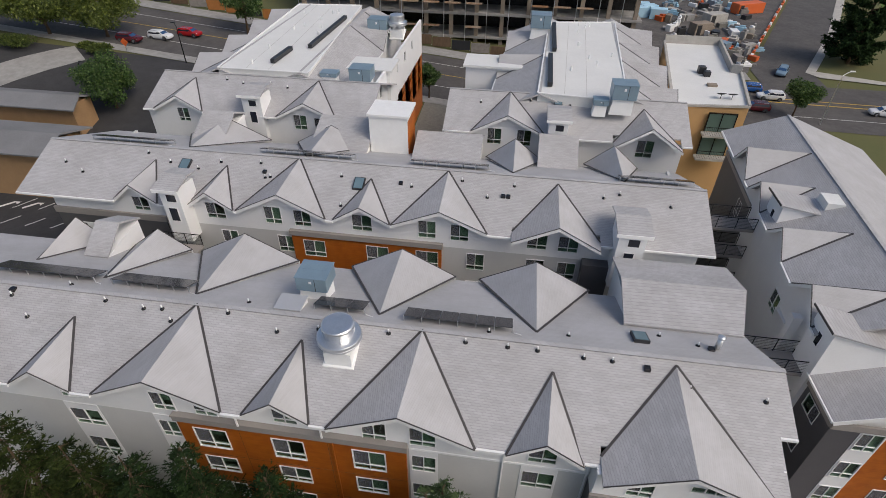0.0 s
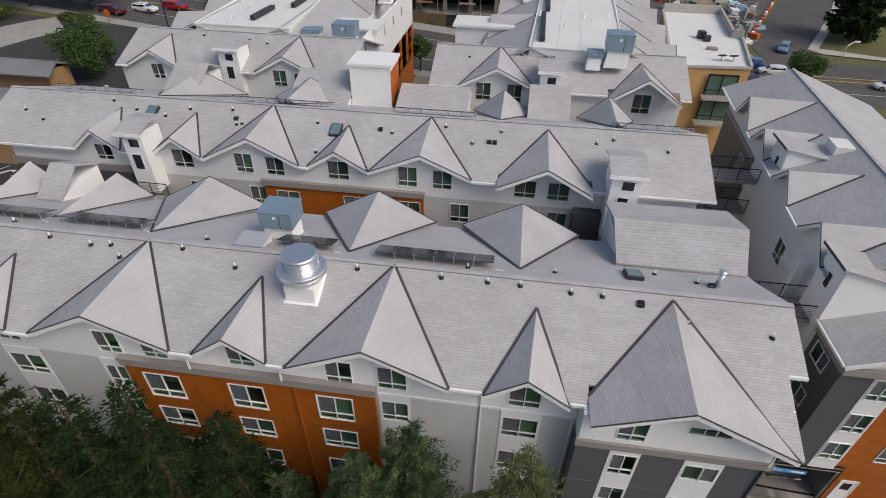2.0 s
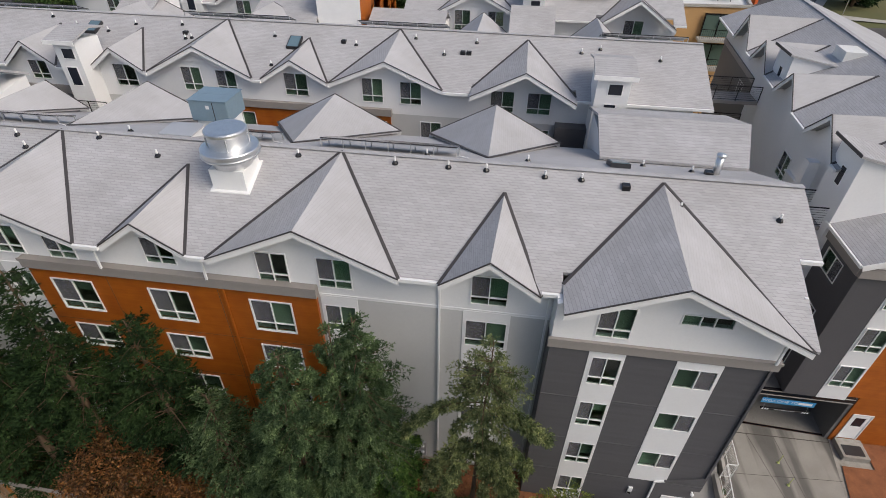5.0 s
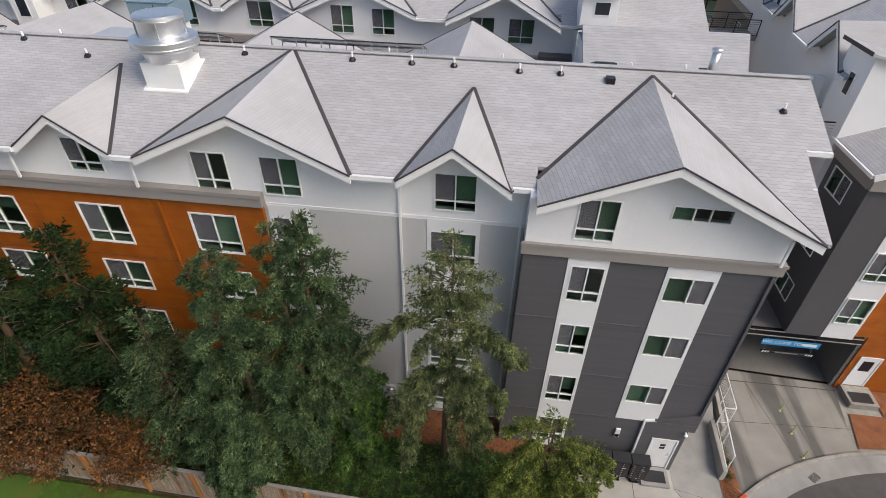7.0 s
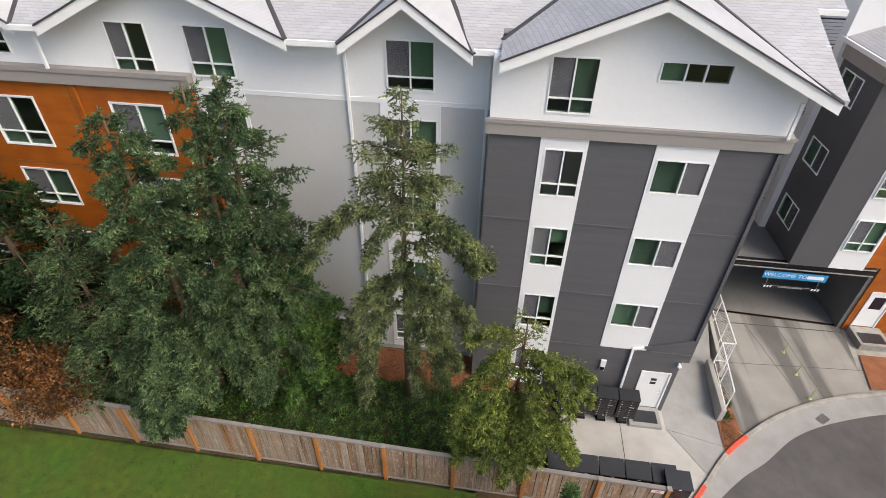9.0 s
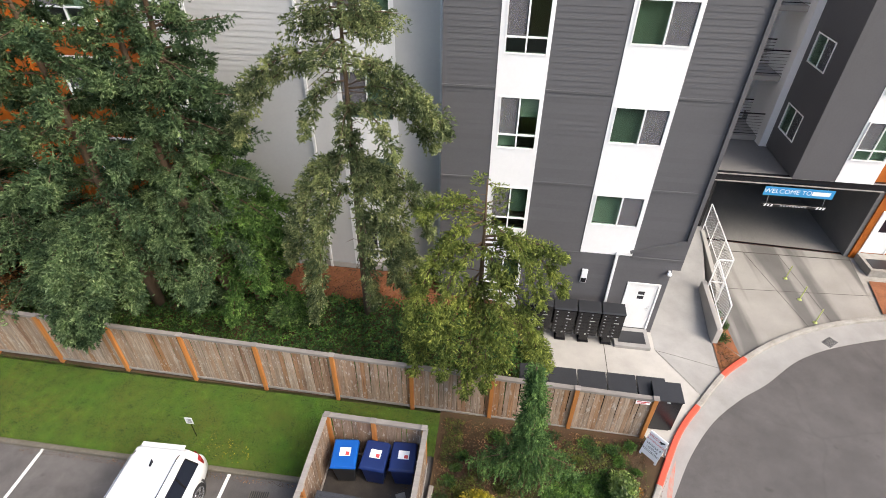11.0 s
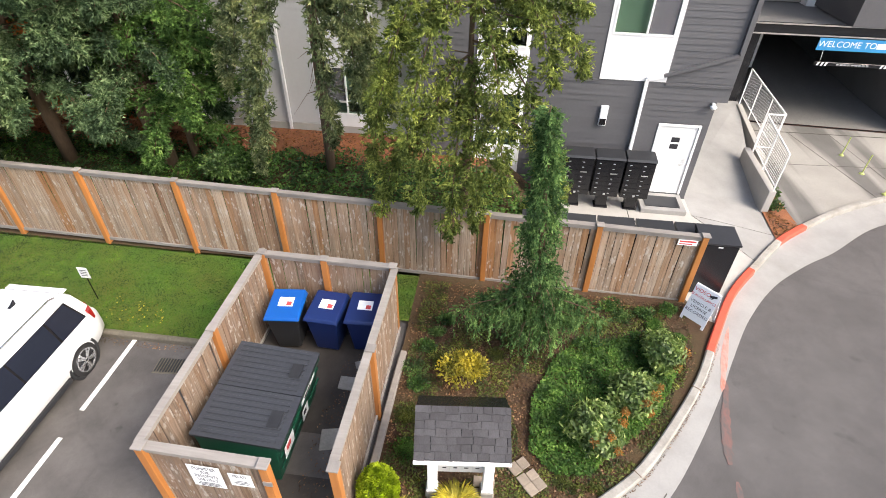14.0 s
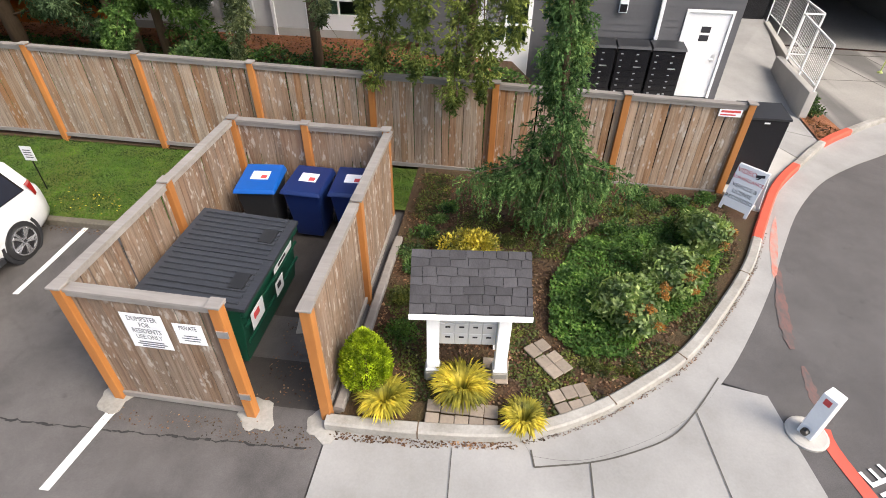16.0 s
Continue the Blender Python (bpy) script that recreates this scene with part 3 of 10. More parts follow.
sheet("mulch_strip", [(-20, 13.2), (7.5, 13.2), (7.5, 15.2), (-20, 15.2)], M_MULCH, 0.05, "reddish bark mulch strip along the wall", "mulch", 1.0)
sheet("patio", [(9.2, 9.9), (12.42, 9.9), (12.78, 9.2)] + [k for k in KERB if 9.0 < k[1] < 11.65] + [(13.38, 13.3), (13.38, 14.2), (9.2, 14.2)], M_PALE, 0.05, "pale concrete slab with mailboxes and bins", "concrete slab", 1.0)
sheet("footpath", [(13.38, 13.3)] + [k for k in KERB if 11.5 < k[1] < 12.75] + [(15.62, 14.2), (15.66, 14.7), (13.38, 14.7), (13.38, 14.2)], M_CONC, 0.054, "concrete footpath between building and ramp wall", "footpath", 1.0)
sheet("driveway", [(15.9, 14.3), (16.6, 13.75), (18.2, 14.9), (20.2, 15.9), (22.6, 16.7), (23.2, 20.3), (23.26, 20.76), (16.5, 21.1)], M_DRIVE, 0.012, "concrete driveway into the garage, tyre-stained", "driveway", 1.0)
# toned below the driveway: the garage's shade is put into the floor colour
sheet("garage_floor", [(16.5, 21.1), (23.26, 20.76), (24.5, 34), (18.0, 34), (16.55, 21.5)], mottled("stained_concrete_in_shade", (0.22, 0.21, 0.195), 0.75, 0.3, 0.4, 24.0, 0.2, col2=(0.10, 0.095, 0.09), stretch=(1, 0.25, 1), rand=False), 0.012, "stained concrete garage floor, toned down for the shade inside", "garage floor", 1.0)

_b = bm_new(); swept(_b, KERB, 0.17, -0.1, 0.15)
solid("kerb", _b, M_KERB, "worn pale concrete kerb round the planting bed", "kerb", kind="structure")
_b = bm_new(); swept(_b, [(-60, 7.1), (-20, 7.1), (0, 7.1), (3.0, 7.1)], 0.14, -0.1, 0.13)
solid("lot_kerb", _b, M_STONE0, "mossy concrete kerb between lot and lawn", "kerb", kind="structure")


# ---- building helpers ----
PITCH = 5 / 12
EAVE_Y, EAVE_Z, RIDGE_Y, BACK_Y = 14.7, 14.33, 20.0, 27.6
BACK_PITCH = 0.36


def main_z(y):
    if y <= RIDGE_Y:
        return EAVE_Z + PITCH * (y - EAVE_Y)
    return EAVE_Z + PITCH * (RIDGE_Y - EAVE_Y) - BACK_PITCH * (y - RIDGE_Y)


class Dormer:
    """A gabled roof fold: apex over the facade, two eave tips, and the valley's top on the main roof."""

    def __init__(self, xa, za, xl, zl, xr, zr, yf=14.7, xv=None, yv=19.0):
        self.xa, self.za, self.xl, self.zl, self.xr, self.zr, self.yf = xa, za, xl, zl, xr, zr, yf
        self.v = (xa if xv is None else xv, yv, main_z(yv))

    def rake(self, x):
        if x <= self.xa:
            return self.za + (self.zl - self.za) * (self.xa - x) / (self.xa - self.xl)
        return self.za + (self.zr - self.za) * (x - self.xa) / (self.xr - self.xa)

    def holds(self, x):
        return self.xl - 1e-6 <= x <= self.xr + 1e-6


def add_dormer(d, parent, back=False):
    apex = Vector((d.xa, d.yf, d.za))
    v = Vector(d.v)
    for x, z in ((d.xl, d.zl), (d.xr, d.zr)):
        tip = Vector((x, d.yf, z))
        pts = [v, apex, tip]
        low = tip
        if z > main_z(d.yf) + 0.12 and not back:
            y = d.yf
            while main_z(y) < z + (y - d.yf) * (v.z - d.za) / (v.y - d.yf) and y < v.y:
                y += 0.05
            low = Vector((x, y, main_z(y)))
            pts = [v, apex, tip, low]
        bm = bm_new()
        slab(bm, [tuple(p) for p in pts], 0.10)
        # shaded west faces take the stronger-patterned copy, bright-lit faces the paler one
        part("dormer_roof", bm, M_ROOF if x < d.xa and not back else M_ROOF_LIT, parent)
        if not back and low is tip and not (d.yf < 14 and x > d.xa):
            k = (15.5 - d.yf) / (v.y - d.yf)
            xv = x + (v.x - x) * k
            bm = bm_new()
            slab(bm, [(x, d.yf, main_z(d.yf)), (xv + (0.06 if xv > x else -0.06), 15.5, main_z(15.5)), (x, 15.5, main_z(15.5))], 0.14)
            part("roof_slope", bm, M_ROOF, parent)
        up = Vector((0, 0, 0.025))
        bm = bm_new()
        bar(bm, v + up, low + up, 0.13, 0.035)
        part("valley_flashing", bm, M_VALLEY, parent)
        sgn = -1 if not back else 1
        out = Vector((0, 0.03 * sgn, 0))
        bm = bm_new()
        lo, hi = [], []
        for p in (apex, tip):
            lo += [p + out + Vector((0, 0, -0.30)), p + out + Vector((0, 0, -0.03))]
        a0, a1, t0, t1 = lo
        dy = Vector((0, -0.05 * sgn, 0))
        hexa(bm, [tuple(q) for q in (a0, t0, t1, a1)], [tuple(q + dy) for q in (a0, t0, t1, a1)])
        part("barge_board", bm, M_TRIM, parent)
        bm = bm_new()
        e = Vector((0, 0.045 * sgn, 0.005))
        bar(bm, apex + e, tip + e, 0.04, 0.045)
        part("drip_edge", bm, M_VALLEY, parent)


def front_roof(parent, x0, x1, dormers, low_to=()):
    """The front slope, notched at the dormers. low_to: (xa, xb, y) where the eave runs further down."""
    cuts = sorted({x0, x1, *[c for d in dormers for c in (d.xl, d.xr) if x0 < c < x1], *[c for a, b, _ in low_to for c in (a, b) if x0 < c < x1]})
    for a, b in zip(cuts, cuts[1:]):
        if b - a < 0.02:
            continue
        m = (a + b) / 2
        ye = EAVE_Y
        inside = any(d.holds(m) for d in dormers)
        if inside:
            ye = 15.5
        for xa, xb, y in low_to:
            if xa - 1e-6 <= m <= xb + 1e-6:
                ye = y
        bm = bm_new()
        slab(bm, [(a, ye, main_z(ye)), (b, ye, main_z(ye)), (b, RIDGE_Y, main_z(RIDGE_Y)), (a, RIDGE_Y, main_z(RIDGE_Y))], 0.14)
        part("roof_slope", bm, M_ROOF, parent)
        if not inside:
            bm = bm_new()
            box(bm, a, b, ye - 0.13, ye - 0.004, main_z(ye) - 0.17, main_z(ye) - 0.02)
            part("rain_gutter", bm, M_TRIM, parent)


def wall_mesh(u0, u1, z0, top, openings, y, thick, cuts=(), depth=1):
    """A wall facing -y from y to y + thick, in one piece: its openings cut through, its top following top(u)."""
    us = sorted({round(c, 4) for c in (u0, u1, *[c for c in cuts if u0 < c < u1], *[c for o in openings for c in o[:2] if u0 < c < u1])})
    inside = [o for o in openings if o[1] > u0 and o[0] < u1]
    zs = sorted({round(c, 4) for c in (z0, *[c for o in inside for c in o[2:4]])})
    bm = bm_new()
    verts = {}

    def vert(i, j, s):
        if (i, j, s) not in verts:
            zt = top(min(max(us[i], u0 + 1e-5), u1 - 1e-5))
            z = min(zs[j], zt - 0.002 * (len(zs) - j)) if j < len(zs) else zt
            verts[i, j, s] = bm.verts.new((us[i], y + s * thick, z))
        return verts[i, j, s]

    full = {}
    for i in range(len(us) - 1):
        for j in range(len(zs)):
            mu = (us[i] + us[i + 1]) / 2
            mz = (zs[j] + zs[j + 1]) / 2 if j + 1 < len(zs) else zs[j] + 1e-4
            full[i, j] = not any(o[0] < mu < o[1] and o[2] < mz < o[3] for o in inside)
    for (i, j), on in full.items():
        if not on:
            continue
        q = ((i, j), (i + 1, j), (i + 1, j + 1), (i, j + 1))
        bm.faces.new([vert(*k, 0) for k in q])
        bm.faces.new([vert(*k, 1) for k in q[::-1]])
        for (di, dj), (k1, k2) in (((0, -1), (q[0], q[1])), ((1, 0), (q[1], q[2])), ((0, 1), (q[2], q[3])), ((-1, 0), (q[3], q[0]))):
            if not full.get((i + di, j + dj), False):
                bm.faces.new((vert(*k1, 0), vert(*k1, 1), vert(*k2, 1), vert(*k2, 0)))
    return bm


_cache = {}


def cached(key, make):
    if key not in _cache:
        _cache[key] = make()
    return _cache[key]


def win(parent, x0, x1, z0, z1, y, kind="A", blind=None, rng=random.Random(5)):
    """A white vinyl window in an opening of a wall facing -y. A: two sashes over a low light; B: two sashes; C: three."""
    w, h = round(x1 - x0, 2), round(z1 - z0, 2)
    f = 0.042

    if kind == "A":
        tz = 0.28 * h
        cells = [(f, w / 2 - 0.022, tz + 0.022, h - f), (w / 2 + 0.022, w - f, tz + 0.022, h - f), (f, w / 2 - 0.022, f, tz - 0.022), (w / 2 + 0.022, w - f, f, tz - 0.022)]
    elif kind == "B":
        cells = [(f, w * 0.55 - 0.022, f, h - f), (w * 0.55 + 0.022, w - f, f, h - f)]
    else:
        cells = [(f, w * 0.36 - 0.022, f, h - f), (w * 0.36 + 0.022, w * 0.63 - 0.022, f, h - f), (w * 0.63 + 0.022, w - f, f, h - f)]

    def frame_mesh():
        return mesh_of("window", wall_mesh(0, w, 0, lambda u: h, cells, -0.03, 0.10), M_FRAME)

    ob = part("window", cached(("win", w, h, kind), frame_mesh), None, parent)
    ob.location = (x0, y, z0)
    for i, (a, b, c, d) in enumerate(cells):
        def pane_mesh():
            bm = bm_new(); box(bm, a, b, 0.02, 0.026, c, d)
            return mesh_of("pane", bm, M_GLASS)
        p = part("pane", cached(("pane", w, h, kind, i), pane_mesh), None, ob)
        p.visible_shadow = False
        p.location = (0, 0, 0)
    if kind in "AB":
        a, b, c, d = cells[0 if kind == "A" else 1]

        def screen_mesh():
            bm = bm_new(); box(bm, a + 0.004, b - 0.004, 0.006, 0.010, c + 0.004, d - 0.004)
            return mesh_of("insect_screen", bm, M_SCREENMESH)
        part("insect_screen", cached(("screen", w, h, kind), screen_mesh), None, ob, "grey insect screen").visible_shadow = False
    for i, (a, b, c, d) in enumerate(cells[:2]):
        k = rng.random() if blind is None else blind[i]
        if k > 0.22:
            full = kind == "A" and rng.random() < 0.8
            dd = d - (d - (0.05 if full else c)) * min(1.0, max(0.35, (k - 0.05) * 2.0))

            def blind_mesh():
                bm = bm_new(); box(bm, a - 0.022, b + 0.022, 0.11, 0.12, dd, d + 0.03)
                return mesh_of("blind", bm, M_CURT if rng.random() < 0.6 else M_DRAPE)
            part("blind", blind_mesh(), None, ob, "pale lowered window blind")
    return ob


def boards(x0, x1, z0, z1, y, gaps, pitch=0.165, proud=0.017):
    """Lap siding courses as (xa, xb, z) runs between the gaps (xa, xb, za, zb)."""
    runs = []
    z = z0
    while z < z1 - 0.02:
        segs = [(x0, x1)]
        for g in gaps:
            if g[2] < z + pitch * 0.5 < g[3]:
                segs = [s for a, b in segs for s in ((a, min(b, g[0])), (max(a, g[1]), b)) if s[1] - s[0] > 0.02]
        runs += [(a, b, z) for a, b in segs]
        z += pitch
    return runs


def board_solid(bm, a, b, z, y, pitch=0.165, proud=0.017):
    hexa(bm, [(a, y, z), (b, y, z), (b, y, z + pitch), (a, y, z + pitch)],
         [(a, y - proud, z), (b, y - proud, z), (b, y - 0.004, z + pitch), (a, y - 0.004, z + pitch)])


# ---- front building ----
FRONT = [
    Dormer(-30.0, 16.05, -33.7, 14.33, -26.4, 14.33, yv=19.9),
    Dormer(-23.95, 15.60, -25.75, 14.33, -22.1, 14.33, yv=18.5),
    Dormer(-17.35, 16.05, -20.9, 14.33, -13.55, 14.33, xv=-17.05, yv=20.0),
    Dormer(-10.65, 15.60, -12.45, 14.33, -8.80, 14.30, xv=-10.35, yv=18.7),
    Dormer(-4.13, 16.07, -7.90, 14.33, -0.30, 14.30, yf=14.58, xv=-3.82, yv=20.0),
    Dormer(3.05, 15.56, 1.20, 14.28, 4.98, 14.20, yf=14.52, xv=3.32, yv=18.6),
    Dormer(9.50, 16.00, 5.73, 14.36, 14.12, 13.80, yf=13.58, xv=9.64, yv=19.65),
]
REAR = [Dormer(x, 15.95, x - 3.7, 14.0, x + 3.7, 14.0, yf=27.7, yv=21.2) for x in (-17.9, -6.6, 2.45)] + [Dormer(-24.6, 15.6, -26.8, 14.0, -22.4, 14.0, yf=27.7, yv=22.0), Dormer(-30.9, 15.95, -33.0, 14.0, -28.9, 14.0, yf=27.7, yv=23.6)]


def top_of(dormers, base, sink=0.13):
    def f(x):
        best = base
        for d in dormers:
            if d.holds(x):
                best = d.rake(x) - sink
        return best
    return f


def dormer_cuts(dormers):
    return [c for d in dormers for c in (d.xl, d.xa, d.xr)]


def row_block(parent, x0, x1, front, rear, low_to=(), right_cut=None):
    front_roof(parent, x0, x1, front, low_to)
    bm = bm_new()
    zr = main_z(RIDGE_Y)
    xr = x1 if right_cut is None else right_cut
    slab(bm, [(x0, RIDGE_Y, zr), (x1, RIDGE_Y, zr), (xr, 22.8, main_z(22.8)), (xr, BACK_Y, main_z(BACK_Y)), (x0, BACK_Y, main_z(BACK_Y))], 0.14)
    part("rear_roof_slope", bm, M_ROOF_LIT, parent)
    bm = bm_new()
    bar(bm, (x0, RIDGE_Y, zr + 0.02), (x1, RIDGE_Y, zr + 0.02), 0.28, 0.03)
    part("ridge_cap", bm, M_ROOF, parent)
    for d in front:
        add_dormer(d, parent)
    for d in rear:
        add_dormer(d, parent, back=True)


block_a = thing("apartment_building", "four-storey apartment block with light grey shingle gables, charcoal and rust siding", "apartment building")
row_block(block_a, -46, 15.05, FRONT, REAR, low_to=[(14.12, 14.25, 15.5), (14.25, 15.05, 16.9)], right_cut=14.55)
bm = bm_new(); slab(bm, [(12.58, 15.5, main_z(15.5)), (14.10, 13.6, main_z(13.6)), (14.25, 13.6, main_z(13.6)), (14.25, 15.5, main_z(15.5))], 0.14)
part("roof_slope", bm, M_ROOF, block_a)

# charcoal bay
DY, DX0, DX1 = 14.2, 5.55, 13.62
S1, S2 = (7.05, 8.40), (10.26, 11.94)
W1 = [(7.19, 8.33, z, z + 1.60) for z in (1.75, 4.55, 7.44, 10.18)]
W2 = [(10.36, 11.86, z, z + 1.12) for z in (5.0, 7.82, 10.56)]
WG = [(7.06, 8.32, 12.84, 14.40), (9.82, 11.62, 13.87, 14.41)]
DOOR = (12.12, 13.12, 0.62, 2.70)
DX2, OVER = 13.36, 3.42  # the foot of the bay stands back under the storeys above
part("bay_wall", wall_mesh(DX0, DX2, 0.2, lambda u: 12.16, W1 + W2 + [DOOR], DY, 0.25), M_DARK, block_a)
part("bay_wall", (lambda b: (box(b, DX2 + 0.001, DX1, DY, DY + 0.25, OVER, 12.16), b)[1])(bm_new()), M_DARK, block_a)
part("gable_wall", wall_mesh(DX0, DX1, 12.16, top_of(FRONT[6:], 14.25), WG, DY, 0.25, [9.5]), M_WHITE, block_a)
for a, b, z0, wins in ((*S1, 0.9, W1), (*S2, 3.88, W2)):
    part("white_panel_strip", wall_mesh(a, b, z0, lambda u: 12.14, wins, DY - 0.035, 0.031), M_WHITE, block_a)


def box_part(name, material, parent, *q, label=""):
    bm = bm_new(); box(bm, *q)
    return part(name, bm, material, parent, label)


box_part("band_course", M_TAUPE, block_a, DX0 - 0.10, DX1 + 0.10, DY - 0.12, DY - 0.003, 12.15, 12.60, label="taupe fibre-cement band")
box_part("drip_cap", M_TAUPE, block_a, DX0 - 0.13, DX1 + 0.13, DY - 0.15, DY - 0.121, 12.50, 12.61)
box_part("band_course", M_TAUPE, block_a, DX1 + 0.003, DX1 + 0.12, DY - 0.003, 20.0, 12.15, 12.60, label="taupe fibre-cement band")
for w in W1:
    win(block_a, *w, DY - 0.02, "A")
for w in W2:
    win(block_a, *w, DY - 0.02, "B", (0.95, 0.4))
win(block_a, *WG[0], DY, "A", (0.3, 0.8))
win(block_a, *WG[1], DY, "C", (0.9, 0.1))
for x in (6.35, 8.9, 12.2, 12.95):
    box_part("panel_batten", M_WHITE, block_a, x, x + 0.012, DY - 0.006, DY - 0.001, 12.62, min(top_of(FRONT[6:], 12.2)(x), top_of(FRONT[6:], 12.2)(x + 0.012)) - 0.05)
for a, b, z in boards(DX0, DX1, 0.45, 12.12, DY, [(S1[0], S1[1], 0.9, 13), (S2[0], S2[1], 3.88, 13), (12.05, 13.19, 0.0, 2.78), (DX2, DX1, 0.0, OVER)], 0.157):
    bm = bm_new()
    board_solid(bm, a + 0.002, b - 0.002, z, DY, 0.157)
    part("siding_board", bm, M_DARK, block_a)
# return walls of the bay
for a, b in ((DX0, S1[0]), (S1[1], S2[0]), (S2[1], DX1)):
    for z in (3.80, 6.355, 9.22):
        box_part("floor_trim", M_DARK, block_a, a + 0.004, b - 0.004, DY - 0.040, DY - 0.003, z, z + 0.06)
part("side_wall", (lambda b: (box(b, DX0, DX0 + 0.25, DY + 0.251, 15.29, 0.2, 12.16), b)[1])(bm_new()), M_DARK, block_a)
part("side_wall", (lambda b: (box(b, DX0, DX0 + 0.25, DY + 0.251, 15.29, 12.16, 14.3), b)[1])(bm_new()), M_WHITE, block_a)
part("side_wall", (lambda b: (box(b, DX2 - 0.25, DX2, DY + 0.251, 27.3, 0.2, OVER), b)[1])(bm_new()), M_DARK, block_a)
part("side_wall", (lambda b: (box(b, DX2 - 0.25, DX1, DY + 0.251, 27.3, OVER + 0.001, 12.16), b)[1])(bm_new()), M_DARK, block_a)
part("side_wall", (lambda b: (hexa(b, [(DX1 - 0.25, 14.451, 12.16), (DX1 - 0.25, 27.3, 12.16), (DX1 - 0.25, 27.3, main_z(27.3) - 0.16), (DX1 - 0.25, 20, main_z(20) - 0.16), (DX1 - 0.25, 14.451, main_z(14.451) - 0.16)],
     [(DX1, 14.451, 12.16), (DX1, 27.3, 12.16), (DX1, 27.3, main_z(27.3) - 0.16), (DX1, 20, main_z(20) - 0.16), (DX1, 14.451, main_z(14.451) - 0.16)]), b)[1])(bm_new()), M_WHITE, block_a)

# long facade, x from -34 to 5.55 at y 15.3
FY = 15.3
COLS = [(-3.78, -2.22), (2.12, 4.02), (-18.35, -16.98), (-23.85, -21.75)]
LEV = [(1.9, 3.4), (4.7, 6.25), (7.55, 9.1), (10.40, 11.90)]
GW = [(2.37, 3.83, 12.80, 14.28), (-6.27, -4.95, 12.85, 14.38), (-3.75, -2.35, 12.84, 14.38), (-11.1, -9.75, 13.20, 14.55), (-18.0, -16.7, 12.95, 14.45), (-15.6, -14.3, 12.95, 14.35), (-23.6, -22.3, 12.95, 14.3), (-29.3, -28.0, 12.9, 14.4), (-32, -30.7, 12.9, 14.4)]
CW = [(a + 0.10, b - 0.10, z0, z1) for a, b in COLS for z0, z1 in LEV]
OW = [(xa, xb, z0, z1) for xa, xb in ((-16.05, -14.12), (-11.48, -9.66), (-6.90, -5.08)) for z0, z1 in ((10.06, 11.84), (7.62, 9.08), (4.80, 6.30), (2.0, 3.5))]
TRIM_Z = 12.42
part("facade_wall", wall_mesh(-34, DX0, 0.2, lambda u: TRIM_Z, CW + OW, FY, 0.25), M_GREY, block_a)
part("gable_wall", wall_mesh(-34, DX0, TRIM_Z, top_of(FRONT[:6], 14.36), GW, FY, 0.25, dormer_cuts(FRONT[:6])), M_WHITE, block_a)
for a, b in COLS:
    part("white_panel_strip", wall_mesh(a, b, 0.9, lambda u: TRIM_Z, CW, FY - 0.04, 0.036), M_WHITE, block_a)
OX0, OX1 = -16.92, -3.92
OY = FY - 0.16
part("rust_bay_wall", wall_mesh(OX0, OX1, 0.4, lambda u: 12.42, OW, OY, 0.157), M_ORANGE, block_a, "rust-orange wood-grain panels")
box_part("band_course", M_TAUPE, block_a, OX0 - 0.06, OX1 + 0.08, OY - 0.16, FY - 0.003, 12.42, 12.93, label="taupe fibre-cement band")
box_part("drip_cap", M_TAUPE, block_a, OX0 - 0.09, OX1 + 0.11, OY - 0.20, OY - 0.161, 12.80, 12.95)
bm = bm_new()
box(bm, OX1 + 0.12, DX0 - 0.01, FY - 0.03, FY - 0.003, TRIM_Z - 0.06, TRIM_Z + 0.08)
part("trim_line", bm, M_WHITE, block_a)
for w in GW + CW:
    win(block_a, *w, FY - 0.02, "A")
for w in OW:
    o = win(block_a, *w, OY, "A")
    cw, ch = w[1] - w[0], w[3] - w[2]
    part("casing", cached(("casing", round(cw, 2), round(ch, 2)), lambda: mesh_of("casing", wall_mesh(-0.03, cw + 0.03, -0.03, lambda u: ch + 0.03, [(-0.002, cw + 0.002, -0.002, ch + 0.002)], -0.04, 0.038), M_FRAME)), None, o, "white window casing")
bm = bm_new()
for a, b, z in boards(OX1 + 0.03, DX0 - 0.01, 1.56, TRIM_Z - 0.1, FY, [(c[0], c[1], 0, 13) for c in COLS], 0.178):
    board_solid(bm, a, b, z, FY, 0.178)
sd = part("lap_siding", bm, M_GREY, block_a); sd["kind"] = "stuff"
bm = bm_new()
for a, b, z in boards(-34, OX0 - 0.03, 1.56, TRIM_Z - 0.1, FY, [(c[0], c[1], 0, 13) for c in COLS], 0.178):
    board_solid(bm, a, b, z, FY, 0.178)
sd = part("lap_siding", bm, M_GREY, block_a); sd["kind"] = "stuff"
bm = bm_new()
for z in (3.75, 6.55, 9.35):
    box(bm, OX0 + 0.01, OX1 - 0.01, OY - 0.008, OY - 0.001, z, z + 0.02)
for x in (-13.3, -8.25):
    box(bm, x, x + 0.02, OY - 0.008, OY - 0.001, 0.5, 12.4)
part("panel_joint_grid", bm, M_BARK, block_a)
box_part("foundation", M_PALE, block_a, -34, DX0 - 0.01, FY - 0.05, FY - 0.003, 0.2, 1.52, label="pale concrete foundation strip")
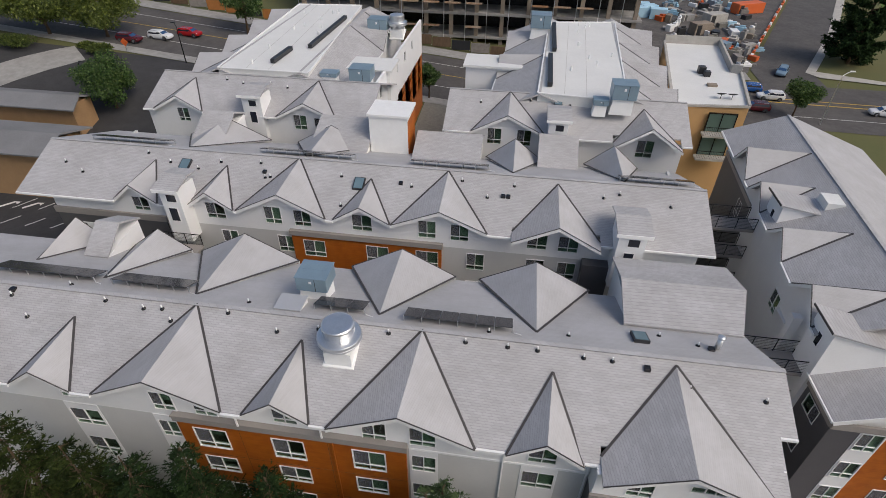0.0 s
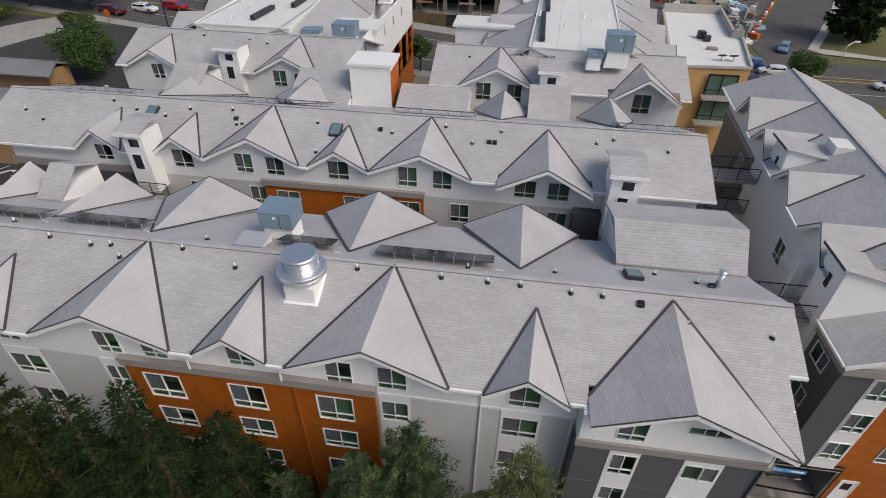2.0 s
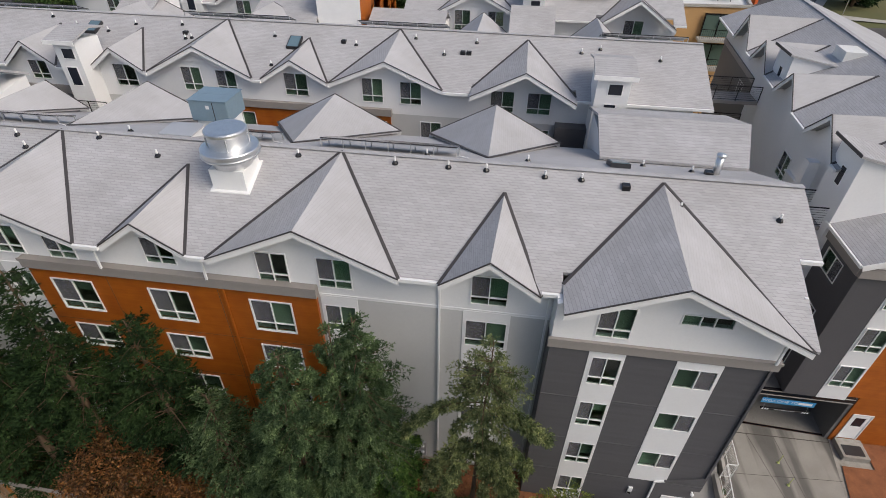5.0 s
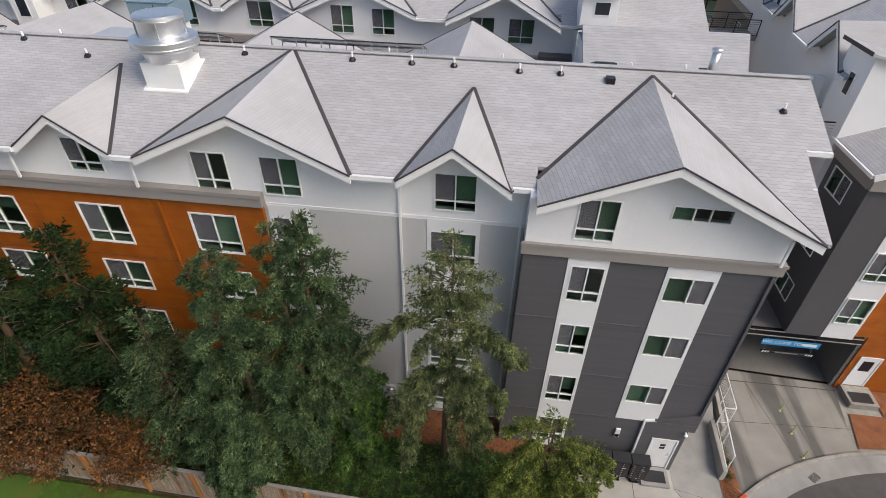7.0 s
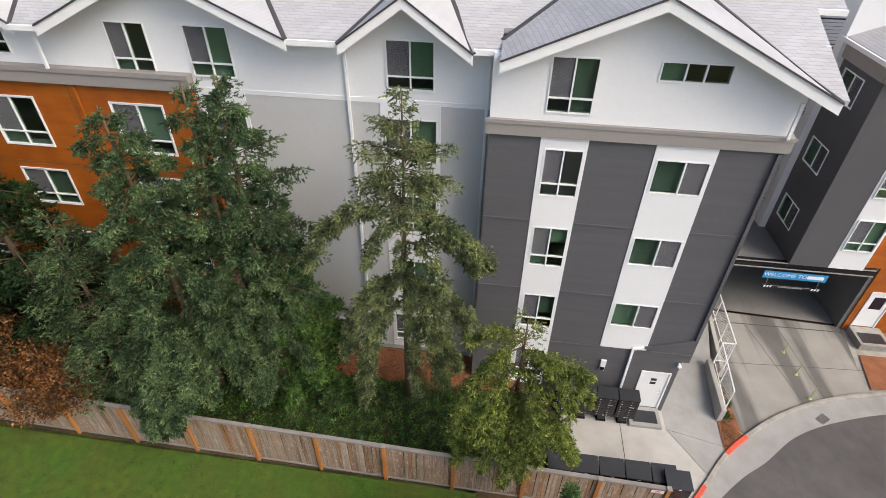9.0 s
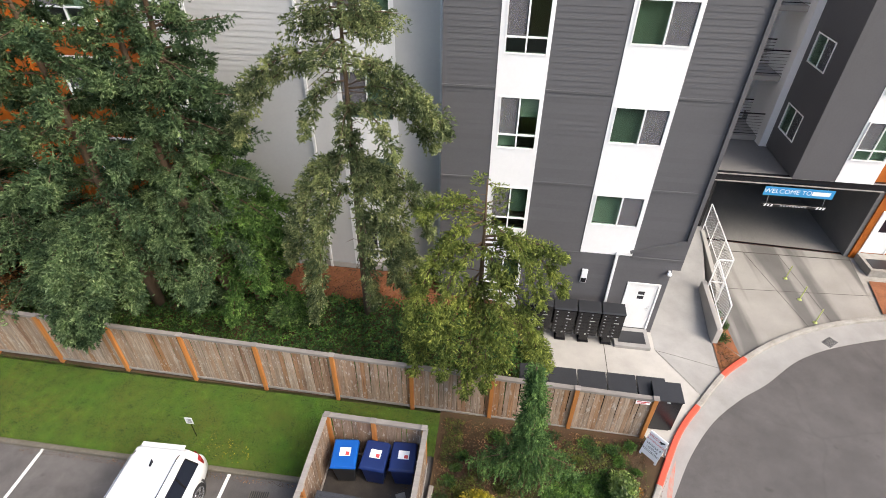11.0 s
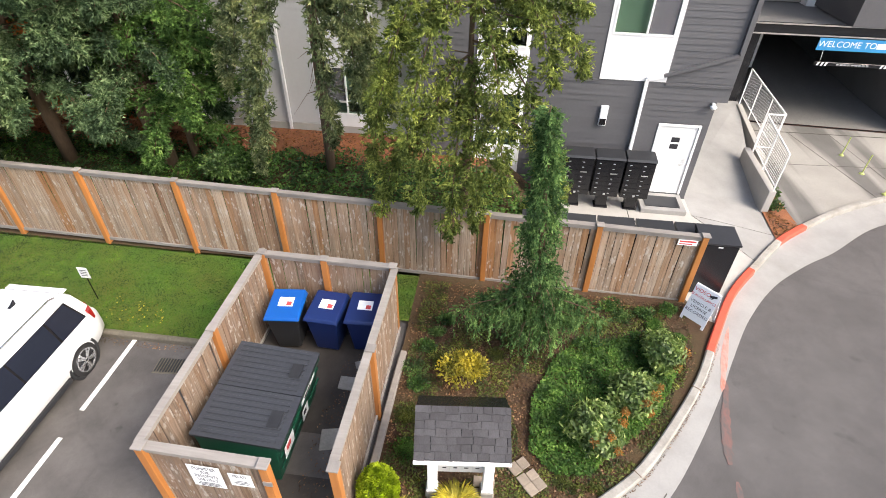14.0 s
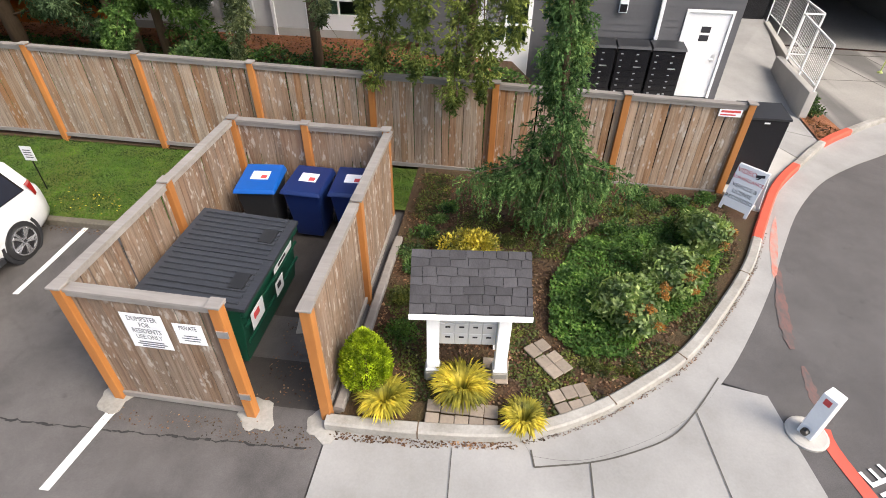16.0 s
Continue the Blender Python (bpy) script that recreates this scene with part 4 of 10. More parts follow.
# inner partitions and rear wall close the block
bm = bm_new()
box(bm, -33.8, 13.2, 16.6, 16.7, 0.3, 14.2)
for z in (3.72, 6.55, 9.4, 12.25):
    box(bm, -33.8, 13.2, 15.56, 16.59, z, z + 0.12)
    box(bm, 5.85, 13.3, 14.5, 15.5, z, z + 0.12)
part("inner_walls", bm, M_ROOM, block_a)
part("rear_wall", (lambda b: (box(b, -33.9, 13.36, 27.05, 27.3, 0.5, 13.6), b)[1])(bm_new()), M_GREY, block_a)

# cross roof behind the front block, with a white upstand
bm = bm_new()
slab(bm, [(7.6, 23.3, 15.55), (14.35, 23.3, 15.5), (15.2, 26.6, 16.25), (7.7, 26.6, 16.3)], 0.14)
slab(bm, [(7.7, 26.6, 16.3), (15.2, 26.6, 16.25), (15.2, 30, 15.3), (7.7, 30, 15.3)], 0.14)
part("cross_roof", bm, M_ROOF, block_a)
bm = bm_new()
hexa(bm, [(7.9, 23.5, 12), (14.2, 23.5, 12), (14.2, 23.5, 15.4), (7.9, 23.5, 15.42)], [(7.9, 29.5, 12), (14.2, 29.5, 12), (14.2, 29.5, 15.2), (7.9, 29.5, 15.2)])
part("cross_wing_wall", bm, M_WHITE, block_a)

# ---- second building ----
block_b = thing("apartment_building", "apartment block with light grey gabled roof and white upper walls", "apartment building", at=(0, 17.0, 0.62))
FB = [Dormer(-29.25, 15.9, -31.0, 14.5, -27.3, 14.4, yv=18.7), Dormer(-22.95, 15.8, -24.9, 14.4, -20.95, 14.4, yv=18.7), Dormer(-17.1, 16.2, -20.75, 14.4, -13.5, 14.4, yv=20.0),
      Dormer(-10.75, 15.7, -12.9, 14.4, -8.45, 14.4, yv=18.6), Dormer(-4.7, 15.95, -8.4, 14.4, -1.1, 14.4, yv=19.9), Dormer(3.95, 16.05, 0.7, 14.45, 7.1, 14.35, yf=13.9, yv=19.5)]
RB = [Dormer(x, 16.0, x - w, 14.0, x + w, 14.0, yf=27.7, yv=21.0) for x, w in ((-27.5, 4.2), (-17.0, 3.6), (0.4, 2.6), (9.2, 2.4))]
row_block(block_b, -39.7, 15.1, FB, RB)
GB = [(-29.9, -28.5, 13.2, 14.5), (-23.6, -22.0, 13.1, 14.6), (-18.7, -17.3, 13.1, 14.7), (-16.3, -14.9, 13.1, 14.6), (-11.6, -10.0, 13.2, 14.7), (-6.4, -5.0, 13.1, 14.7), (-3.9, -2.5, 13.1, 14.6), (1.9, 3.4, 13.0, 14.4), (4.2, 5.7, 13.0, 14.4)]
CB = [(x, x + 1.4, z, z + 1.6) for x in (-22.8, -18.0, -2.6, 2.0, 4.4) for z in (10.4, 7.6)]
OB = [(x, x + 1.8, z, z + 1.6) for x in (-15.8, -10.6, -6.6) for z in (10.3, 7.5)]
part("facade_wall", wall_mesh(-37.2, 14.2, 0.5, lambda u: 12.4, CB + OB, FY, 0.25), M_GREY, block_b)
part("gable_wall", wall_mesh(-37.2, 14.2, 12.4, top_of(FB, 14.36), GB, FY, 0.25, dormer_cuts(FB)), M_WHITE, block_b)
part("rust_bay_wall", wall_mesh(-16.7, -4.55, 0.5, lambda u: 12.3, OB, OY, 0.157), M_ORANGE, block_b, "rust-orange wood-grain panels")
part("band_course", (lambda b: (box(b, -16.8, -4.45, OY - 0.15, FY - 0.003, 12.3, 12.75), b)[1])(bm_new()), M_TAUPE, block_b, "taupe fibre-cement band")
for w in GB + CB:
    win(block_b, *w, FY - 0.02, "A")
for w in OB:
    win(block_b, *w, OY, "A")
box_part("inner_wall", M_ROOM, block_b, -36.9, 13.9, 16.6, 16.7, 0.5, 14.2)
box_part("side_wall", M_GREY, block_b, -37.2, -36.95, 15.56, 27, 0.5, 14.3)
box_part("side_wall", M_GREY, block_b, 13.95, 14.2, 15.56, 27, 0.5, 14.3)
box_part("charcoal_wall", M_DARK, block_b, -37.25, -27.4, 15.16, 15.28, 0.5, 12.3, label="charcoal lap siding")
box_part("charcoal_wall", M_DARK, block_b, -37.33, -37.21, 15.281, 27, 0.5, 12.3, label="charcoal lap siding")
box_part("band_course", M_TAUPE, block_b, -37.4, -27.3, 15.1, 15.28, 12.301, 12.85, label="taupe fibre-cement band")
box_part("window_frame", M_FRAME, block_b, -35.9, -33.6, 15.12, 15.158, 10.7, 11.5)
box_part("pane", M_CARGLASS0, block_b, -35.82, -34.95, 15.11, 15.119, 10.78, 11.42)
# charcoal panel added in place of a dark recess in the facade
box_part("charcoal_bay", M_DARK, block_b, 6.1, 8.1, 14.4, 15.28, 0.5, 12.6, label="charcoal panel standing in for a dark recess under the eave")

# ---- third building, in two wings with flat white roofs behind ----
block_c = thing("apartment_building", "far apartment block with gabled front and flat white membrane roof", "apartment building", at=(0, 33.2, 1.25))
FC = [Dormer(-34.6, 15.9, -37.4, 14.4, -32.0, 14.4, yv=19.2), Dormer(-20.9, 16.0, -24.0, 14.4, -17.6, 14.4, yv=19.8)]
row_block(block_c, -38.6, -14.2, FC, [])
part("facade_wall", wall_mesh(-38.5, -15.2, 0.5, top_of(FC, 14.36), [(-35.2, -33.9, 12.9, 14.4), (-22.4, -21.0, 12.9, 14.5), (-20.2, -18.9, 12.9, 14.3)], FY, 0.25, dormer_cuts(FC)), M_WHITE, block_c)
for w in [(-35.2, -33.9, 12.9, 14.4), (-22.4, -21.0, 12.9, 14.5), (-20.2, -18.9, 12.9, 14.3)]:
    win(block_c, *w, FY - 0.02, "A")
block_d = thing("apartment_building", "far apartment block with steep front gables and flat white roof", "apartment building", at=(0, 33.2, 1.25))
FD = [Dormer(-0.5, 16.2, -4.0, 14.4, 3.2, 14.4, yv=20.0), Dormer(12.7, 16.3, 9.6, 14.3, 15.9, 14.2, yf=13.6, yv=18.8)]
row_block(block_d, -6.8, 16.9, FD, [])
GD = [(-2.4, -1.0, 12.9, 14.6), (0.5, 1.9, 12.9, 14.6), (12.0, 13.6, 12.6, 14.4)]
part("facade_wall", wall_mesh(-6.0, 16.3, 0.5, top_of(FD, 14.36), GD, FY, 0.25, dormer_cuts(FD)), M_WHITE, block_d)
for w in GD:
    win(block_d, *w, FY - 0.02, "A")
for blk, ring, z in ((block_c, ((-32.6, 20.6), (-22.3, 20.6), (-24.7, 51.1), (-34.3, 50.0)), 16.95), (block_d, ((2.2, 19.0), (10.9, 18.3), (12.9, 48.2), (3.7, 46.5)), 16.95)):
    bm = bm_new()
    hexa(bm, [(*p, 12) for p in ring], [(*p, z) for p in ring])
    part("flat_roof", bm, M_MEMB, blk, "flat white membrane roof")
    bm = bm_new()
    for k in range(4):
        bar(bm, (*ring[k], z + 0.04), (*ring[(k + 1) % 4], z + 0.04), 0.16, 0.10)
    part("roof_edge", bm, M_TRIM, blk)
    for fx in (0.3, 0.55):
        a, b = (tuple(ring[p][i] + (ring[q][i] - ring[p][i]) * fx for i in (0, 1)) for p, q in ((0, 1), (3, 2)))
        bm = bm_new()
        bar(bm, (*a, z + 0.002), (*b, z + 0.002), 0.03, 0.012)
        part("membrane_seam", bm, M_PALE, blk)
for blk, lab, at, x0, x1, ds in (
        ("c", "wing with grey shingle gables facing the hill", Matrix.Translation((-52.6, 0, 1.66)) @ Matrix.Rotation(radians(-90), 4, 'Z'), -84.0, -53.6, (-59.5, -67.0, -74.5, -81)),
        ("c", "wing with grey shingle gables facing the court", Matrix.Translation((-3.3, 0, 1.66)) @ Matrix.Rotation(radians(90), 4, 'Z'), 53.6, 84.0, (73.0, 80.5)),
        ("d", "wing with grey shingle gables facing west", Matrix.Translation((-20.2, 0, 1.66)) @ Matrix.Rotation(radians(-92.8), 4, 'Z'), -83.5, -53.0, (-66.0, -76.5)),
        ("d", "wing with grey shingle gables facing east", Matrix.Translation((28.6, 0, 1.66)) @ Matrix.Rotation(radians(87.2), 4, 'Z'), 51.8, 82.5, (56.0, 63.5, 71.0, 78.5))):
    wing = thing("apartment_wing", lab, "apartment building", "far roof wings", at=at)
    dd = [Dormer(x, 16.2, x - 3.3, 14.33, x + 3.3, 14.33, yv=19.9) for x in ds]
    row_block(wing, x0, x1, dd, [])
    part("facade_wall", wall_mesh(x0 + 0.4, x1 - 0.4, 0.5, top_of(dd, 14.36), [], FY, 0.25, dormer_cuts(dd)), M_WHITE, wing)

# ---- east building, its facade facing the passage ----
block_e = thing("apartment_building", "apartment block with blue-grey shingle roof and pale walls facing the passage", "apartment building", at=Matrix.Translation((1.9, 0, 0.9)) @ Matrix.Rotation(radians(-94.76), 4, 'Z'))
FE = [Dormer(-46.4, 16.4, -48.6, 14.33, -44.2, 14.33, yv=19.7), Dormer(-41.0, 16.0, -43.0, 14.33, -39.0, 14.33, yv=18.6), Dormer(-34.6, 15.9, -36.6, 14.33, -32.7, 14.33, yv=19.0), Dormer(-28.3, 16.0, -30.4, 14.33, -26.3, 14.33, yv=19.3)]
row_block(block_e, -54.5, -25.7, FE, [])
GE = [(-45.5, -44.2, 10.3, 11.9), (-33.0, -31.6, 10.3, 11.9), (-27.6, -26.2, 10.3, 11.9)]
for u0, u1, zf in ((-53, -34.6, 0.5), (-34.6, -25.9, 3.1)):  # the southern part stands over the garage
    part("facade_wall", wall_mesh(u0, u1, zf, top_of(FE, 14.36), [g for g in GE if u0 < g[0] < u1], FY, 0.25, [c for c in dormer_cuts(FE) if u0 < c < u1]), M_WHITE, block_e)
for w in GE:
    win(block_e, *w, FY - 0.02, "A")

box_part("charcoal_wall", M_DARK, block_e, -52.9, -42.5, FY - 0.04, FY - 0.003, 0.5, 12.6, label="charcoal lap siding")
box_part("band_course", M_TAUPE, block_e, -53.0, -42.4, FY - 0.10, FY - 0.003, 12.602, 13.0, label="taupe fibre-cement band")


# ---- plants ----
def leaf_quads(P, D, N, length, width):
    """Diamond leaves at P pointing along D with face normals near N; length and width per leaf."""
    D = D / np.linalg.norm(D, axis=1, keepdims=True)
    S = np.cross(D, N)
    S /= np.linalg.norm(S, axis=1, keepdims=True) + 1e-9
    length, width = np.broadcast_to(length, len(P))[:, None], np.broadcast_to(width, len(P))[:, None]
    V = np.stack([P, P + D * length * 0.45 + S * width / 2, P + D * length, P + D * length * 0.45 - S * width / 2], 1)
    F = np.arange(len(P) * 4).reshape(-1, 4)
    return V.reshape(-1, 3), F


def shoots(rng, C, A, length, radius, per):
    """Bristly shoots: at each C a slim three-sided spindle along A, and per broad needles standing off it; all triangles."""
    m = len(C)
    A = A / (np.linalg.norm(A, axis=1, keepdims=True) + 1e-9)
    S = np.cross(A, rng.normal(size=(m, 3)))
    S /= np.linalg.norm(S, axis=1, keepdims=True) + 1e-9
    U = np.cross(A, S)
    length, radius = length[:, None], radius[:, None]
    ring = [C + A * length * 0.4 + (S * math.cos(k * math.tau / 3) + U * math.sin(k * math.tau / 3)) * radius * 0.7 for k in range(3)]
    V = np.stack([C - A * length * 0.1, *ring, C + A * length * 0.92], 1)
    tri = np.array([(0, 1 + (k + 1) % 3, 1 + k) for k in range(3)] + [(4, 1 + k, 1 + (k + 1) % 3) for k in range(3)])
    F = (np.arange(m) * 5)[:, None, None] + tri[None]
    q = rng.random((m, per)) * math.tau
    along = rng.uniform(-0.05, 0.95, (m, per))
    rad = S[:, None] * np.cos(q)[..., None] + U[:, None] * np.sin(q)[..., None]
    foot = C[:, None] + A[:, None] * (along * length)[..., None] + rad * (radius[:, None] * 0.4)
    way = rad * 0.85 + A[:, None] * 0.7 + rng.normal(0, 0.2, (m, per, 3))
    wide = np.cross(way, rad) + A[:, None] * 0.3 + rng.normal(0, 0.2, (m, per, 3))
    wide /= np.linalg.norm(wide, axis=2, keepdims=True) + 1e-9
    n = (length * rng.uniform(0.26, 0.48, (m, per)))[..., None]
    NV = np.stack([foot - wide * n * 0.32, foot + wide * n * 0.32, foot + way * n], 2)
    NF = m * 5 + np.arange(m * per * 3).reshape(-1, 3)
    return np.concatenate([V.reshape(-1, 3), NV.reshape(-1, 3)]), np.concatenate([F.reshape(-1, 3), NF])


def conifer(label, x, y, height, radius, seed, material=None, bare=0.8, droop=0.35, lean=(0, 0), density=1.0, fork=None, power=0.85, hang=0.0, over=None, spread=0.5, stub=0.18, girth=0.014, limbs=(), shoot=0.20, fat=0.17, gap=0.10, per=7, upturn=0.0, dead=0, wild=0.3, ropes=(), heavy=0, group="conifers behind the fence"):
    """A needle tree: tapered trunk, boughs with side twigs, and on them bristly shoots that shade one another.

    density: boughs for each 0.17 m of stem; hang: how far sprays hang below the twigs; limbs: strong single boughs as bearing in degrees, height, length and, if need be, their own droop; dead: bare dry twigs low on the stem; ropes: heavy hanging boughs as bearing, height, reach, drop and thickness; heavy: how many thick level boughs stand round each stem; shoot, fat: a shoot's length and its thickness by length."""
    rng = np.random.default_rng(seed)
    material = material or M_SPRUCE
    base = ground_z(x, y)
    tree = thing("conifer_tree", label, "tree", group, at=(x, y, base))
    stems = [(0.0, 0.0, height, 1.0)] + ([fork] if fork else [])
    bm = bm_new()
    crowns = []
    up = np.array([0.0, 0.0, 1.0])
    for fx, fy, h, share in stems:
        k9 = np.linspace(0, 1, 9)
        pts = np.stack([lean[0] * k9 * h + fx * np.minimum(1, k9 * 2.2) + 0.05 * np.sin(3 * k9 + seed), lean[1] * k9 * h + fy * np.minimum(1, k9 * 2.2), k9 * h * 0.985], 1)
        r0 = girth * h + 0.03
        tube(bm, [tuple(p) for p in pts], [r0 * (1 - 0.94 * k) + 0.008 for k in k9], 8)
        nb = int((h - bare) / 0.17 * density / 3)
        zb = bare + (h - bare) * ((np.arange(nb) + rng.uniform(0, 1.0, nb)) / max(nb, 1)) ** 0.82
        zb = np.clip(zb, bare, h * 0.975)
        az = np.arange(nb) * 2.39996 + rng.normal(0, 0.5, nb)
        L = radius * share * np.clip(1 - (zb - bare) / (h - bare), 0.0, 1) ** power * rng.uniform(0.6, 1.15, nb) + stub
        L *= np.clip(0.6 + (zb - bare) / (0.12 * h), 0, 1)
        if over is not None:
            # kept clear of the fence line, but for limbs that may reach over by this much
            L = np.where((zb < 4.6) & (np.sin(az) < -0.15), np.minimum(L, (y - 10.35 + over) / np.maximum(0.15, -np.sin(az))), L)
        if limbs and fx == 0:
            az = np.concatenate([az, [radians(q[0]) for q in limbs]])
            zb, L = np.concatenate([zb, [q[1] for q in limbs]]), np.concatenate([L, [q[2] for q in limbs]])
        # boughs stand in close threes, with gaps between one group and the next
        nb = 3 * len(az)
        tri = np.tile(np.arange(3), len(az))
        az = np.repeat(az, 3) + np.array([0.0, 0.26, -0.24])[tri] + rng.normal(0, 0.07, nb)
        zb = np.clip(np.repeat(zb, 3) + np.array([0.06, -0.05, -0.10])[tri] + rng.normal(0, 0.03, nb), 0.3, h * 0.98)
        L = np.repeat(L, 3) * np.array([1.0, 0.82, 0.78])[tri] * rng.uniform(0.85, 1.08, nb)
        out = np.stack([np.cos(az), np.sin(az), np.zeros(nb)], 1)
        lat = np.stack([-np.sin(az), np.cos(az), np.zeros(nb)], 1)
        rise = np.repeat(rng.uniform(0.02, 0.30, nb // 3), 3) + 0.25 * np.clip(zb / h - 0.75, 0, 1) * 4
        sag = droop * np.repeat(rng.uniform(0.7, 1.3, nb // 3), 3)
        if limbs and fx == 0:
            own = np.repeat([q[3] if len(q) > 3 else -1 for q in limbs], 3)
            sag[-len(own):] = np.where(own >= 0, own, sag[-len(own):])
        root = np.stack([np.interp(zb / h, k9, pts[:, 0]), np.interp(zb / h, k9, pts[:, 1]), zb], 1)

        def spine(i, t):
            return root[i] + out[i] * (L[i] * t)[:, None] + up * (L[i] * (rise[i] * t - sag[i] * t * t + upturn * t ** 4))[:, None]

        for i in range(nb):
            if L[i] > 0.4:
                q = spine(np.full(4, i), np.array([0, 0.35, 0.7, 0.95]))
                tube(bm, [tuple(p) for p in q], [0.012 * L[i] + 0.006, 0.009 * L[i] + 0.004, 0.005 * L[i] + 0.003, 0.003], 4, False)
        # side twigs leave each bough in turn to either side; the spine itself ends in one
        cnt = np.maximum(4, (L / 0.115).astype(int))
        B = np.repeat(np.arange(nb), cnt)
        order = np.concatenate([np.arange(c) for c in cnt])
        t = 0.16 + 0.84 * (order + rng.uniform(0.1, 0.9, len(B))) / cnt[B]
        side = np.where(order % 2 == 0, 1.0, -1.0)
        tl = (spread * L[B] * np.clip(1.08 - t, 0.05, 1) * np.clip(0.45 + 1.6 * t, 0, 1) + 0.10) * rng.uniform(0.65, 1.25, len(B))
        tip = order >= cnt[B] - 1
        side = np.where(tip, 0.0, side)
        td = out[B] * rng.uniform(0.45, 0.85, len(B))[:, None] + lat[B] * (side * rng.uniform(0.6, 1.0, len(B)))[:, None]
        td /= np.linalg.norm(td, axis=1, keepdims=True)
        T0 = spine(B, np.minimum(t, 1.0))
        # shoots along each twig, to either side in turn and straight on at its end
        ln = np.maximum(1, np.round(tl / gap).astype(int))
        W = np.repeat(np.arange(len(B)), ln)
        lo = np.concatenate([np.arange(c) for c in ln])
        r = (lo + rng.uniform(0.3, 1.0, len(W))) / ln[W] * tl[W]
        C = T0[W] + td[W] * r[:, None] - up * (0.30 * r * r / np.maximum(tl[W], 0.1) + 0.02)[:, None] + rng.normal(0, 0.025, (len(W), 3))
        across = np.cross(td[W], up)
        turn = np.where(lo % 2 == 0, 1.0, -1.0) * rng.uniform(0.2, 0.9, len(W)) * (lo < ln[W] - 1)
        A = td[W] + across * turn[:, None] + up * rng.normal(0.04 - 0.5 * min(hang, 1.0), 0.22, len(W))[:, None]
        size = shoot * rng.uniform(0.6, 1.25, len(W))
        if hang > 0:
            # strings of shoots that hang below the twigs
            n = np.minimum(9, (rng.random(len(W)) ** 1.8 * hang * np.clip(L[B[W]], 0.3, 1.6) / (shoot * 0.55)).astype(int))
            H = np.repeat(np.arange(len(W)), n)
            if len(H):
                d = np.concatenate([np.arange(1, c + 1) for c in n if c])
                C2 = C[H] - up * (d * shoot * 0.55)[:, None] + rng.normal(0, shoot * 0.14, (len(H), 3))
                C, size = np.concatenate([C, C2]), np.concatenate([size, size[H] * np.clip(0.95 - 0.06 * d, 0.4, 1)])
                A = np.concatenate([A, A[H] * wild - up * 0.9 + rng.normal(0, wild, (len(H), 3))])
        crowns.append(shoots(rng, C, A, size, size * fat, per))
    boughs = [(*q, np.array([lean[0] * q[1], lean[1] * q[1], q[1]])) for q in ropes]
    for fx, fy, h, share in stems if heavy else ():
        for k in range(int(heavy * share)):
            f = ((k + rng.random()) / (heavy * share)) ** 0.9
            z0 = max(bare, 1.2) + (h * 0.97 - max(bare, 1.2)) * f
            reach = radius * share * (1 - f) ** power * rng.uniform(0.75, 1.15) + 0.22
            k9 = z0 / h
            foot = np.array([lean[0] * z0 + fx * min(1, k9 * 2.2), lean[1] * z0 + fy * min(1, k9 * 2.2), z0])
            bear = k * 137.5 + rng.normal(0, 12)
            if over is not None and z0 < 4.6 and math.sin(radians(bear)) < -0.15:
                reach = min(reach, (y - 10.35 + over) / max(0.15, -math.sin(radians(bear))))
            boughs.append((bear, z0, reach, reach * rng.uniform(0.16, 0.46) - 0.25 * max(0, f - 0.7), (0.15 + 0.07 * min(reach, 2)) * rng.uniform(0.85, 1.15), foot))
    for bearing, z0, reach, drop, thick, foot in boughs:
        # a bough that arches out and hangs, packed round with lumpy foliage
        o = np.array([math.cos(radians(bearing)), math.sin(radians(bearing)), 0.0])
        run = lambda t: foot + o * (reach * (1 - (1 - t) ** 1.8))[..., None] + up * (0.10 * reach * np.sin(np.pi * np.minimum(t * 1.6, 1)) - drop * t ** 1.5)[..., None]
        q = run(np.linspace(0, 0.96, 7))
        tube(bm, [tuple(p) for p in q], [0.030, 0.025, 0.020, 0.016, 0.012, 0.008, 0.004], 5, False)
        far = math.hypot(reach, drop)
        m = int(far * 720 * thick)
        t = rng.uniform(0.10, 1.0, m) ** 0.9
        lump = 0.34 + 0.78 * np.abs(np.sin(t * far * 4.4 + bearing)) + 0.22 * np.sin(t * far * 9.0 + bearing)
        round_ = rng.normal(size=(m, 3)); round_ /= np.linalg.norm(round_, axis=1, keepdims=True)
        R = thick * lump * np.clip(0.35 + 2.2 * t, 0, 1) * np.clip((1.06 - t) * 5, 0.25, 1) * rng.random(m) ** 0.4
        C = run(t) + round_ * R[:, None] * np.array([1.0, 1.0, 0.8])
        C[:, 2] = np.maximum(C[:, 2], 0.15)
        size = 1.12 * shoot * rng.uniform(0.7, 1.3, m)
        crowns.append(shoots(rng, C, round_ + o * 0.4 - up * 0.55 + rng.normal(0, 0.35, (m, 3)), size, size * fat, per))
    for _ in range(dead):
        z0, q = rng.uniform(0.9, bare), rng.random() * math.tau
        n = rng.uniform(0.4, 1.2)
        o = np.array([math.cos(q), math.sin(q), 0.0]) * n
        p = np.array([lean[0] * z0, lean[1] * z0, z0])
        tube(bm, [tuple(p), tuple(p + o * 0.5 + up * 0.05), tuple(p + o - up * 0.28 * n)], [0.014, 0.009, 0.003], 4, False)
    part("trunk", bm, M_BARK, tree, "brown bark trunk with bare lower limbs", smooth=True)
    V = np.concatenate([c[0] for c in crowns])
